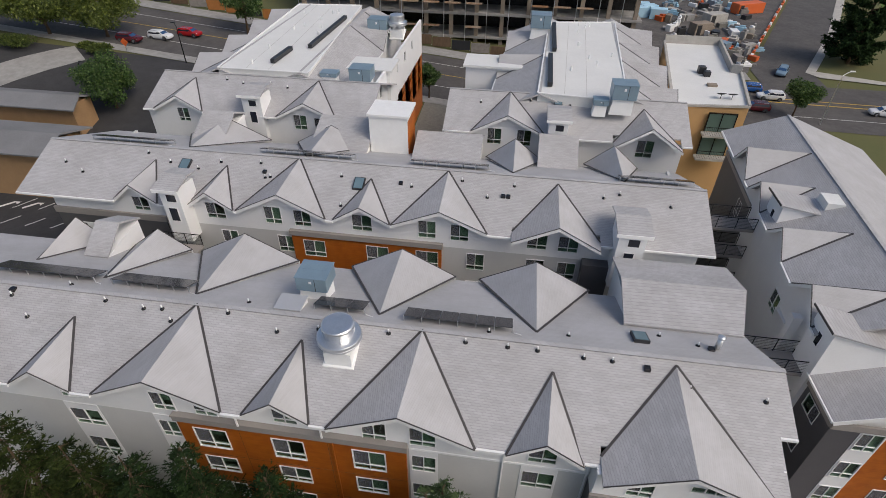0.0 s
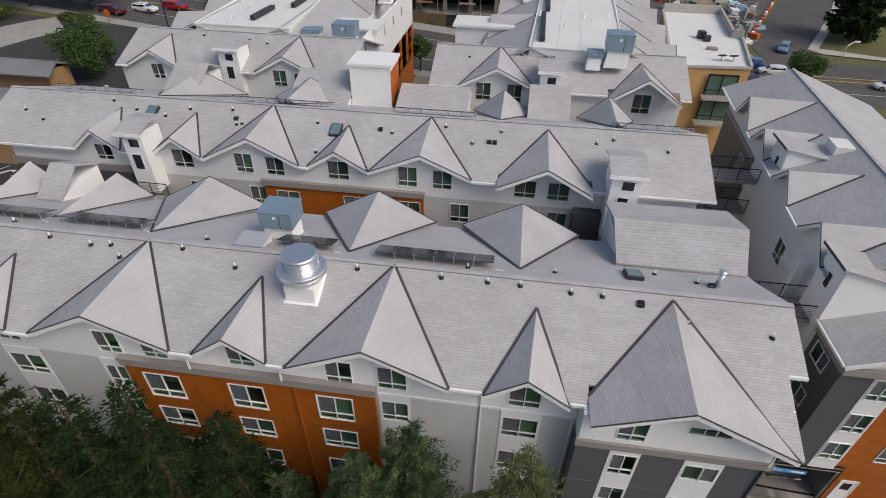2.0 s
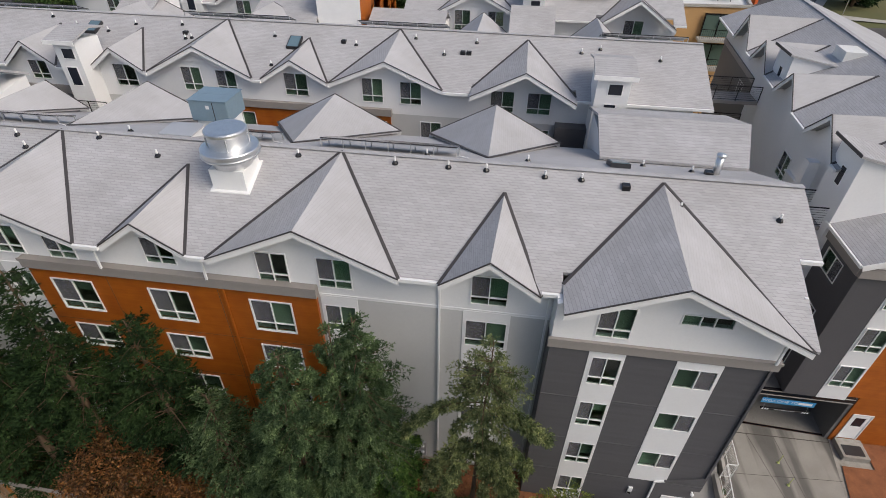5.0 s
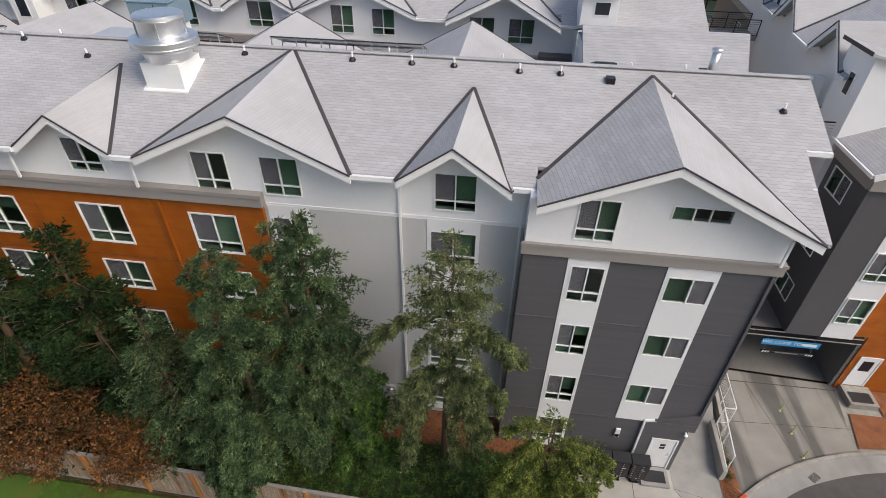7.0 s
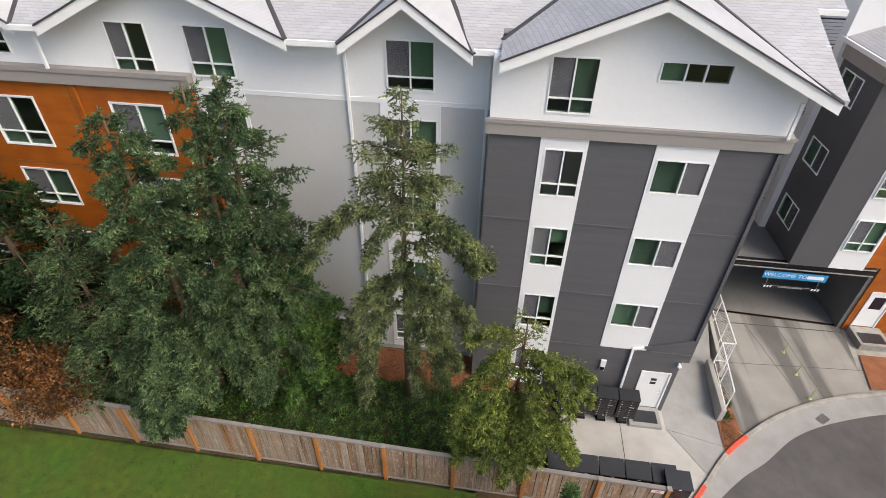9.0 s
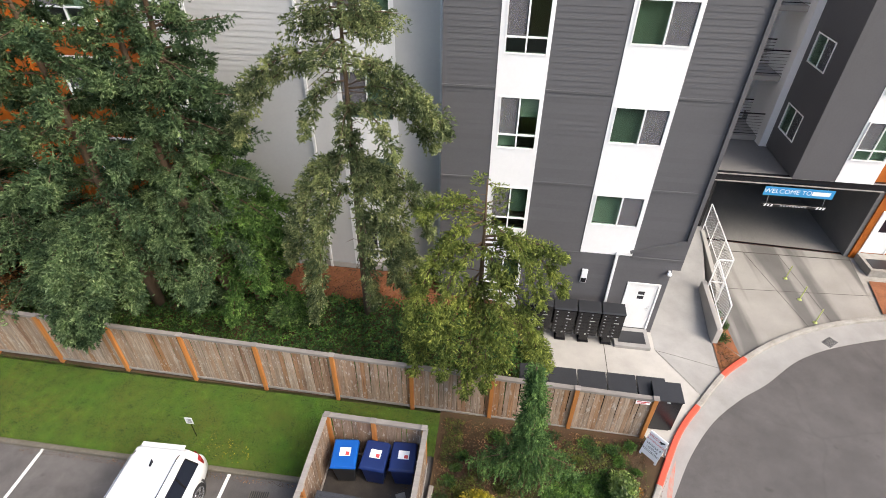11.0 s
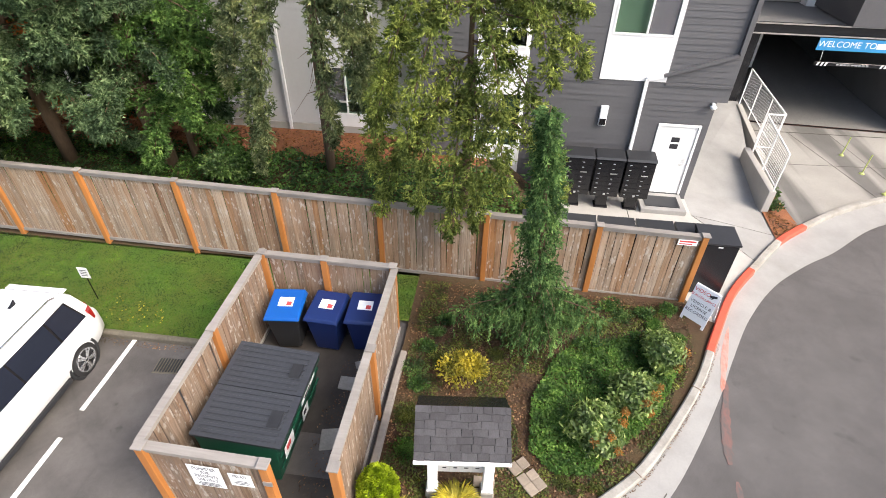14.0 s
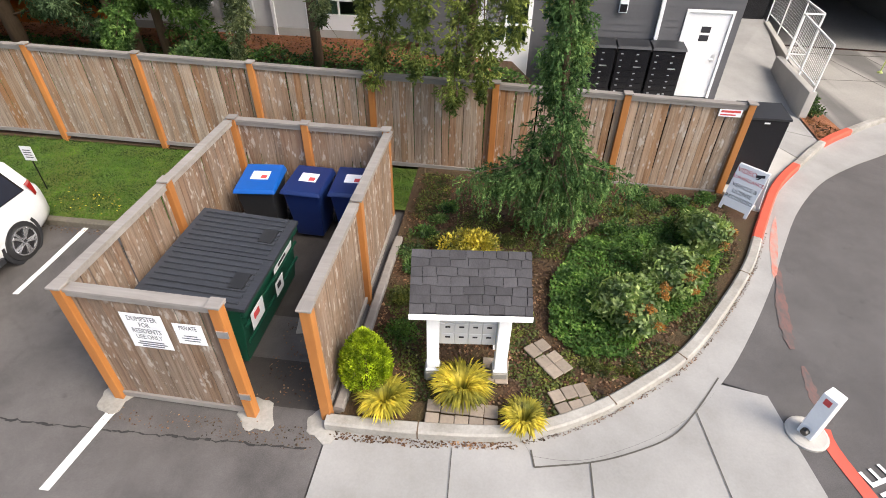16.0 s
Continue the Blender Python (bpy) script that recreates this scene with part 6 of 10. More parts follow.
bm = bm_new(); box(bm, -0.345, 0.345, -0.20, 0.17, 0.66, 1.36)
mb = part("mail_cabinet", bevelled(bm, 0.01, 1), M_BOXGREY, hut, "silver-grey mail cabinet with small doors")
for i in range(4):
    for j in range(3):
        x0, z0 = -0.325 + 0.165 * i, 0.70 + 0.21 * j
        bm = bm_new(); box(bm, x0, x0 + 0.155, -0.210, -0.201, z0, z0 + 0.20)
        dr = part("mail_door", bevelled(bm, 0.004, 1), M_BOXGREY, mb)
        bm = bm_new(); box(bm, x0 + 0.05, x0 + 0.11, -0.216, -0.211, z0 + 0.12, z0 + 0.15)
        part("name_slot", bm, M_INK, mb)
RP = [(-0.66, -0.50, 1.64), (0.66, -0.50, 1.64), (0.66, 0.10, 2.16), (-0.66, 0.10, 2.16)]
bm = bm_new(); slab(bm, RP, 0.05); slab(bm, [(-0.66, 0.10, 2.16), (0.66, 0.10, 2.16), (0.66, 0.55, 1.75), (-0.66, 0.55, 1.75)], 0.05)
rf = part("roof", bm, M_BLACK, hut)
srng = random.Random(4)
M_ROOFTAB = mottled("charcoal_shingle_tab", (0.056, 0.053, 0.056), 0.9, 0.38, 4.0, 60.0, 0.6, per=0.30, stretch=(1.6, 0.5, 0.5))
for r in range(7):
    t0, t1 = r / 7, (r + 1.25) / 7
    x = -0.675
    while x < 0.66:
        w = srng.uniform(0.13, 0.24)
        x1 = min(0.675, x + w)
        bm = bm_new()
        p = lambda xx, t, u: (xx, -0.515 + 0.615 * min(t, 1), 1.645 + 0.525 * min(t, 1) + u)
        u, ta, tb = srng.uniform(0, 0.012), t0 + srng.uniform(-0.02, 0.015), t0 + srng.uniform(-0.02, 0.015)
        slab(bm, [p(x + 0.002, ta, 0.024 + u), p(x1 - 0.002, tb, 0.024 + u * 0.6), p(x1 - 0.003, t1, 0.010), p(x + 0.003, t1, 0.010)], 0.014)
        part("shingle", bm, M_ROOFTAB, rf)
        x = x1
bm = bm_new(); box(bm, -0.68, 0.68, -0.535, -0.512, 1.555, 1.64)
part("fascia", bm, M_TRIM, hut, "white fascia board")
for s in (-1, 1):
    bm = bm_new(); bar(bm, (s * 0.645, -0.5, 1.57), (s * 0.645, 0.1, 2.09), 0.03, 0.08)
    part("barge_board", bm, M_TRIM, hut)

# pavers
prng = random.Random(9)
for (cx, cy, ang, nx, ny, lab) in ((7.72, 3.98, 0, 5, 2, "row of tan pavers before the shelter"), (8.82, 5.06, 40, 2, 3, "patch of tan pavers set in earth"), (9.12, 4.42, 25, 3, 2, "patch of tan pavers beside the kerb"), (8.1, 4.75, 0, 2, 2, "tan pavers beside the shelter"), (6.55, 3.95, 5, 1, 1, "single tan paver by the kerb")):
    pv = thing("paver_patch", lab, "pavers", "paver patches", at=Matrix.Translation((cx, cy, ground_z(cx, cy) + 0.098)) @ Matrix.Rotation(radians(ang), 4, 'Z') @ Matrix.Scale(1.08, 4))
    for i in range(nx):
        for j in range(ny):
            h = prng.uniform(0.15, 0.2) if j else 0.18
            bm = bm_new(); box(bm, 0, 0.163, 0, h + 0.008, 0, 0.03)
            ob = part("paver", bevelled(bm, 0.008, 1), M_PAVER, pv)
            ob.matrix_basis = Matrix.Translation(((i - nx / 2) * 0.168, (j - ny / 2) * 0.205 + prng.uniform(-0.01, 0.01), prng.uniform(-0.004, 0.006))) @ Matrix.Rotation(prng.gauss(0, 0.03), 4, 'Z')
_b = bm_new(); swept(_b, [(6.16, 3.85), (6.2, 5.2), (6.22, 6.6), (6.25, 7.4)], 0.14, 0.02, 0.16)
solid("timber_edging", _b, M_RAIL, "mossy timber edging beside the enclosure", "edging")


# ---- planting in the bed ----
def place_tuft(label, x, y, r, h, seed, material, blades=420):
    ob, (px, py) = grass_tuft(label, x, y, r, h, seed, material, blades)
    ob.location = (px, py, ground_z(px, py) + 0.07)


place_tuft("mop of bright yellow ornamental grass under the shelter", 7.68, 4.32, 0.42, 0.42, 1, M_YELLOW, 620)
place_tuft("mop of yellow ornamental grass by the kerb", 6.72, 4.02, 0.38, 0.36, 2, M_YELLOW, 520)
place_tuft("small mop of pale yellow grass by the kerb", 8.48, 3.98, 0.30, 0.32, 3, M_YELLOW, 420)
def egg_conifer(label, x, y, r, h, seed, material, leaves):
    """A dense clipped-looking dwarf conifer: short trunk and an egg of fine upright sprays."""
    rng = np.random.default_rng(seed)
    ob = thing("dwarf_conifer", label, "shrub", at=(x, y, ground_z(x, y) + 0.05))
    bm = bm_new(); tube(bm, [(0, 0, -0.05), (0, 0, h * 0.7)], [0.03, 0.01], 6)
    part("trunk", bm, M_BARK, ob)
    t = rng.random(leaves)
    rad = r * np.sin(np.pi * np.clip(t, 0, 1) ** 0.62) ** 0.75 * rng.uniform(0.72, 1.04, leaves)
    az = rng.random(leaves) * math.tau
    out = np.stack([np.cos(az), np.sin(az), np.zeros(leaves)], 1)
    P = out * rad[:, None] + np.array([0, 0, 1.0]) * (t * h)[:, None]
    D = out * 0.55 + np.array([0, 0, 0.9]) + rng.normal(0, 0.22, (leaves, 3))
    V, F = leaf_quads(P, D, out + rng.normal(0, 0.6, (leaves, 3)), 0.06 * rng.uniform(0.6, 1.3, leaves), 0.02 * rng.uniform(0.7, 1.3, leaves))
    part("foliage", raw_mesh("foliage", V, F, material), None, ob)


egg_conifer("flame-shaped lime green dwarf conifer", 6.42, 4.34, 0.33, 1.0, 5, M_LIME, 12000)
shrub("low shrub with yellow leaves on soil", 7.62, 6.85, 0.58, 0.52, 0.85, 6, M_YELLOW, 2400, 0.065, "")
shrub("rounded rhododendron with orange spent flowers", 10.05, 5.90, 0.62, 0.55, 1.0, 7, M_RHODO, 4200, 0.10, "rhododendrons", lumps=16, flat=True)
shrub("rounded rhododendron with pale leaf backs", 10.75, 6.75, 0.60, 0.55, 1.0, 8, M_RHODO, 4200, 0.10, "rhododendrons", lumps=16, flat=True)
shrub("rounded rhododendron beside the kerb", 11.50, 7.75, 0.60, 0.58, 1.0, 9, M_RHODO, 4000, 0.10, "rhododendrons", lumps=16, flat=True)
M_SPENT = leaf_mat("spent_flowers", (0.20, 0.09, 0.02), (0.36, 0.16, 0.03), (0.42, 0.26, 0.08))
for i, (x, y, dz) in enumerate(((10.15, 5.62, 0.62), (10.42, 5.95, 0.60), (10.28, 5.50, 0.45), (10.50, 6.20, 0.52), (11.05, 6.55, 0.62), (10.85, 6.40, 0.60), (11.18, 6.80, 0.55), (11.00, 6.32, 0.42), (11.75, 7.52, 0.62), (11.90, 7.75, 0.50), (11.62, 7.36, 0.50), (9.92, 5.50, 0.55))):
    shrub("cluster of orange-brown spent flowers", x, y, 0.11, 0.11, 0.09, 40 + i, M_SPENT, 90, 0.05, "spent flowers", "flower_cluster", twigs=False, lumps=4).location.z += dz
for i, (x, y, r, h) in enumerate(((9.6, 9.3, 0.35, 0.35), (10.6, 9.3, 0.32, 0.32), (11.4, 9.25, 0.30, 0.3), (11.9, 9.3, 0.26, 0.3), (11.2, 8.3, 0.38, 0.4), (10.1, 8.0, 0.4, 0.42), (7.0, 8.4, 0.28, 0.22), (6.7, 7.6, 0.28, 0.22), (6.6, 6.6, 0.3, 0.2), (8.0, 9.1, 0.3, 0.25))):
    shrub("small green shrub in bare soil", x, y, r, r * 0.85, h, 60 + i, M_IVY, 520, 0.06, "small bed shrubs", twigs=False, lumps=5)
BED = [(8.85, 5.55), (9.3, 5.15), (9.85, 5.2), (11.2, 6.5), (11.85, 7.7), (11.75, 8.25), (10.9, 8.35), (9.9, 8.3), (9.3, 7.5), (8.9, 6.6)]
carpet("ground_cover", "dense glossy green creeping ground cover", "ground cover", BED, M_COVER, 26000, 0.052, 0.26, 3)
carpet("leaf_litter", "brown leaf litter and twigs on soil", "leaf litter", [(6.3, 4.0), (9.5, 4.3), (12.2, 7.8), (12.4, 9.6), (6.3, 9.6)], M_LITTER, 15000, 0.05, 0.03, 5, 0.075, 1.0, 0.0)
carpet("weeds", "sparse green weeds and moss on soil", "weeds", [(6.3, 4.2), (9.0, 4.0), (11.2, 5.9), (12.3, 8.2), (12.3, 9.6), (6.4, 9.6)], M_MOSS, 42000, 0.045, 0.05, 8, 0.07, 0.05)
wrng = random.Random(77)
for i, (x, y, r, h) in enumerate(((6.75, 5.3, 0.34, 0.16), (6.6, 5.95, 0.30, 0.18), (7.05, 6.1, 0.28, 0.14), (6.55, 7.0, 0.36, 0.22), (7.0, 7.3, 0.32, 0.2), (6.9, 8.0, 0.26, 0.18), (8.35, 6.1, 0.26, 0.16), (8.2, 7.6, 0.24, 0.16), (9.6, 8.75, 0.34, 0.2), (10.3, 8.7, 0.30, 0.2), (11.5, 8.8, 0.30, 0.22), (12.0, 8.6, 0.22, 0.16), (10.9, 9.05, 0.3, 0.2), (9.0, 9.2, 0.26, 0.2), (9.5, 5.0, 0.26, 0.1), (9.95, 5.05, 0.2, 0.08))):
    shrub("low tuft of mixed green weeds on soil", x, y, r, r * wrng.uniform(0.7, 1.0), h, 140 + i, wrng.choice((M_MOSS, M_COVER, M_LEAF)), int(900 * r / 0.3), 0.045, "weed tufts", "weed_tuft", twigs=False, lumps=6)
LAWN_PTS = [(-14, 7.2), (3.0, 7.2), (3.0, 8.35), (6.2, 8.35), (6.2, 9.7), (-14, 10.1)]
M_BLADE = leaf_mat("grass_blades", (0.038, 0.096, 0.005), (0.052, 0.120, 0.007), (0.080, 0.140, 0.012))
carpet("grass", "short green lawn grass blades", "grass", LAWN_PTS, M_BLADE, 80000, 0.032, 0.012, 12, 0.055, 1.0, 1.2)
carpet("ivy", "dense ivy under the trees behind the fence", "ivy", [(-14, 10.6), (9.0, 10.1), (9.1, 12.6), (7.4, 13.3), (-14, 13.6)], M_IVY, 60000, 0.09, 0.42, 15, 0.03, 0.6)
carpet("mulch_chips", "loose reddish bark chips", "mulch", [(-8, 13.2), (7.4, 13.2), (7.4, 15.1), (-8, 15.1)], M_RUST, 6000, 0.07, 0.03, 17, 0.05, 1.0, 0.0)
carpet("dandelions", "scattered small yellow lawn flowers", "flowers", [(-0.6, 7.4), (0.9, 7.3), (0.9, 7.9), (-0.6, 8.2)], M_YELLOW, 70, 0.045, 0.10, 19, 0.06, 1.0)

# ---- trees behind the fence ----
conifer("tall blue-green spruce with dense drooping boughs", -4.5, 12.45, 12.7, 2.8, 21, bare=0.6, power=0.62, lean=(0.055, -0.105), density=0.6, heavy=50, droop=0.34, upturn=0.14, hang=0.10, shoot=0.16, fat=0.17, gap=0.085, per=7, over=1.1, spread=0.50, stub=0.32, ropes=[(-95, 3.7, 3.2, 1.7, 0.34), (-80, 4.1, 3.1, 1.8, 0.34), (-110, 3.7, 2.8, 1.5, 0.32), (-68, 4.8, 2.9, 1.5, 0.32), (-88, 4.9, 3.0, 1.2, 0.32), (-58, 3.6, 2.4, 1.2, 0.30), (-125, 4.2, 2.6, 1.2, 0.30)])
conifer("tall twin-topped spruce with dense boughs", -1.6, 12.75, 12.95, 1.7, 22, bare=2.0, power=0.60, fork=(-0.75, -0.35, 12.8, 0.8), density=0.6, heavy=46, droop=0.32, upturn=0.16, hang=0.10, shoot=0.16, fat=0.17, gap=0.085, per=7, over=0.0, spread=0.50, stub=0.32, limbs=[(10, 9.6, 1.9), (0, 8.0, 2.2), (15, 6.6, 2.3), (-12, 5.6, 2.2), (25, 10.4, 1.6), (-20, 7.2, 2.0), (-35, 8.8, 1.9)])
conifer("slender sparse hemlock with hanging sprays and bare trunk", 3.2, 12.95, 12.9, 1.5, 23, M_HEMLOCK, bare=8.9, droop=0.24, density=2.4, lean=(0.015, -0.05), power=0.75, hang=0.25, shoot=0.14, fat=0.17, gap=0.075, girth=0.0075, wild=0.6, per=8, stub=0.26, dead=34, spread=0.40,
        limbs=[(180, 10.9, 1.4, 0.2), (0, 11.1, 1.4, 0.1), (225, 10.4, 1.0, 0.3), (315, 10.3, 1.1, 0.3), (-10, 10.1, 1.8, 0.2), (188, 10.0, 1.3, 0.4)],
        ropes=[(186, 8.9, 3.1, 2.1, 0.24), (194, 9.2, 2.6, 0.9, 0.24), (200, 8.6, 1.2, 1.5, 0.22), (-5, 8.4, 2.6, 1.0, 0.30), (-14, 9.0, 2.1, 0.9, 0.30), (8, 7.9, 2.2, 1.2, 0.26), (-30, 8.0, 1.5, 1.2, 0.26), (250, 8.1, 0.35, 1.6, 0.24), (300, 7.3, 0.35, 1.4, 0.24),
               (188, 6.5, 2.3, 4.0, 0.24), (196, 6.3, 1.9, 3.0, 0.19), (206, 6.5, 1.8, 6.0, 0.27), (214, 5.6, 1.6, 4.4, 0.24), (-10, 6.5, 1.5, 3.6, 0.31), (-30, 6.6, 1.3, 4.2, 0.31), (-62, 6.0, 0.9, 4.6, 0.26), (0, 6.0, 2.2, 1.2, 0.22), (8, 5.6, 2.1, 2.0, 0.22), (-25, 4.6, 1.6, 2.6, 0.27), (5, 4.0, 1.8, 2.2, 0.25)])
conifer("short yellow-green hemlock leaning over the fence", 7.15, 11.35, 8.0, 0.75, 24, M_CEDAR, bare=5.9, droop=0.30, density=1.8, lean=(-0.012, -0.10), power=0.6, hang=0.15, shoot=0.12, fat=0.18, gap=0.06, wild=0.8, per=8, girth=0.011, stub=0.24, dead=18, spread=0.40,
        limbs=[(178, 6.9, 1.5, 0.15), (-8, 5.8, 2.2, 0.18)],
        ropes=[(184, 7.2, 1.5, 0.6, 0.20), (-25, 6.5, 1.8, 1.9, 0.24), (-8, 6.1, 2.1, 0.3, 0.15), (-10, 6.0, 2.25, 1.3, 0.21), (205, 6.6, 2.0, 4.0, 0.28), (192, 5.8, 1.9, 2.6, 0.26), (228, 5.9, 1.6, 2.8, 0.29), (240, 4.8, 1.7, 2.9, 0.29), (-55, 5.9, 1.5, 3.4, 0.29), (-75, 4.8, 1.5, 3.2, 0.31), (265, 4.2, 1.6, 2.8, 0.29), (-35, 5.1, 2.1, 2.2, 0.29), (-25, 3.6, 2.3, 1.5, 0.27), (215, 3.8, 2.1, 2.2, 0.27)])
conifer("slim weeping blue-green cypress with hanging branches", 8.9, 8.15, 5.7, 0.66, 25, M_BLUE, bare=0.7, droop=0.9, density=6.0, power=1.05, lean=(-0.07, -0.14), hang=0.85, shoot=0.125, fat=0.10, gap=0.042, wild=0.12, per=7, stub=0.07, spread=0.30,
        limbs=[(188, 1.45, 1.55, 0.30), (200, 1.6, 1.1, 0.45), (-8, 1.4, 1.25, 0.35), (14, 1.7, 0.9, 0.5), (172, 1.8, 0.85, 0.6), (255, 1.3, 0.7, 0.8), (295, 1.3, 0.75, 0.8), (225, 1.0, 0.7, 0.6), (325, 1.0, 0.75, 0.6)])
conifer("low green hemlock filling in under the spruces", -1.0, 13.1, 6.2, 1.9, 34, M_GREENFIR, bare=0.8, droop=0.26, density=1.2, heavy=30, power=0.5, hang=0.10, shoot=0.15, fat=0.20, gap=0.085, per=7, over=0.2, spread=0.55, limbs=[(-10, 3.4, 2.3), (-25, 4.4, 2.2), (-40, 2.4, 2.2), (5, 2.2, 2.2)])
conifer("mid-green spruce among the group by the wall", -7.9, 12.0, 8.6, 2.9, 26, M_SPRUCE, bare=0.6, power=0.6, over=0.6, density=2.2, shoot=0.20, fat=0.20, gap=0.10, per=6, hang=0.1, spread=0.55)
conifer("dark spruce with broad crown", -10.6, 12.6, 11.6, 3.3, 27, M_DIMFIR, bare=0.6, power=0.6, density=2.0, fat=0.22, shoot=0.25, gap=0.12, per=5, hang=0.1, spread=0.55)
conifer("tall dark spruce near the grey wall", -14.2, 12.2, 14.2, 3.2, 28, M_DIMFIR, bare=0.6, power=0.65, density=2.0, fat=0.22, shoot=0.25, gap=0.12, per=5, hang=0.1, spread=0.55)
conifer("dark spruce at the end of the group", -17.6, 11.9, 13.2, 3.2, 29, M_DIMFIR, bare=0.6, power=0.65, density=1.8, fat=0.22, shoot=0.27, gap=0.14, per=5, hang=0.1, spread=0.55)
conifer("olive-brown conifer against the block", -20.6, 11.8, 13.6, 3.4, 30, M_OLIVEFIR, bare=0.6, power=0.6, density=1.7, fat=0.22, shoot=0.27, gap=0.14, per=5, hang=0.1, spread=0.55)
conifer("tall olive conifer by the lawn", -24.3, 12.0, 14.4, 3.6, 31, M_OLIVEFIR, bare=0.6, power=0.6, density=1.7, fat=0.22, shoot=0.27, gap=0.14, per=5, hang=0.1, spread=0.55)
broadleaf("rusty-leaved small tree by the fence", -13.0, 10.9, 5.9, 2.5, 32, M_RUST, 17000, "", 0.13, name="small_tree", trunk=0.2)
broadleaf("rusty-leaved low tree by the fence", -9.6, 10.8, 4.2, 1.9, 33, M_RUST, 12000, "", 0.125, name="small_tree", trunk=0.2)
shrub("green and reddish shrub beyond the fence", 0.6, 12.2, 0.9, 0.8, 1.4, 35, M_LEAF, 2600, 0.10, "shrubs beyond the fence")
shrub("loose green shrub under the spruces", -6.2, 11.4, 1.2, 0.8, 1.5, 36, M_LEAF, 3000, 0.11, "shrubs beyond the fence")
shrub("leafy shrub by the mailboxes", 9.0, 12.2, 0.6, 0.6, 1.2, 37, M_CEDAR, 2200, 0.09, "shrubs beyond the fence")

# ---- car park ----
for x, y0 in ((0.45, 1.6), (-2.45, 1.6), (-5.35, 1.6), (-8.25, 1.6), (-11.15, 1.6)):
    b = drape([(x - 0.05, y0), (x + 0.05, y0), (x + 0.07, 7.05), (x - 0.03, 7.05)], 0.008, 1.0)
    solid("parking_line", b, M_PAINT, "white painted parking line", "road marking", "parking lines", kind="structure")
b = drape([(3.10, 2.45), (3.22, 2.45), (3.36, 3.66), (3.24, 3.66)], 0.008, 1.0)
solid("parking_line", b, M_PAINT, "white painted parking line by the enclosure", "road marking", "parking lines", kind="structure")
crng = random.Random(8)
bm = bm_new()
_pts = [(-6 + 0.07 * k, 3.10 + 0.028 * max(0.0, 0.07 * k - 4) + crng.uniform(-0.018, 0.018)) for k in range(171)]
for p, q in zip(_pts, _pts[1:]):
    w, v = crng.choice((0.003, 0.006, 0.012, 0.02)), crng.choice((0.003, 0.006, 0.016))
    slab(bm, [(p[0], p[1] - w, ground_z(*p) + 0.007), (q[0], q[1] - v, ground_z(*q) + 0.007), (q[0], q[1] + w, ground_z(*q) + 0.007), (p[0], p[1] + v, ground_z(*p) + 0.007)], 0.004)
M_TAR = mottled("dusty_tar", (0.030, 0.028, 0.026), 0.9, 0.3, 3.0, 30.0, 0.2)
solid("asphalt_seam", bm, M_TAR, "dark ragged seam in the asphalt", "seam", kind="structure")
for (x, y, r) in ((1.55, 6.5, 4), (20.05, 14.95, 38)):
    gr = thing("drain_grate", "rusty iron storm drain grate", "drain", "drains", at=Matrix.Translation((x, y, ground_z(x, y) + 0.006)) @ Matrix.Rotation(radians(r), 4, 'Z') @ Matrix.Scale(0.85, 4))
    bm = bm_new(); box(bm, -0.33, 0.33, -0.24, 0.24, -0.01, 0.004)
    part("frame", bm, M_STONE0, gr)
    for k in range(9):
        bm = bm_new(); bar(bm, (-0.28 + 0.07 * k, -0.2, 0.010), (-0.28 + 0.07 * k, 0.2, 0.010), 0.035, 0.012)
        part("grate_bar", bm, M_BLKPL, gr)


def loft(bm, rings, cap=True):
    vs = [[bm.verts.new(p) for p in r] for r in rings]
    n = len(vs[0])
    for a, b in zip(vs, vs[1:]):
        for k in range(n):
            bm.faces.new((a[k], a[(k + 1) % n], b[(k + 1) % n], b[k]))
    if cap:
        bm.faces.new(vs[0][::-1]); bm.faces.new(vs[-1])


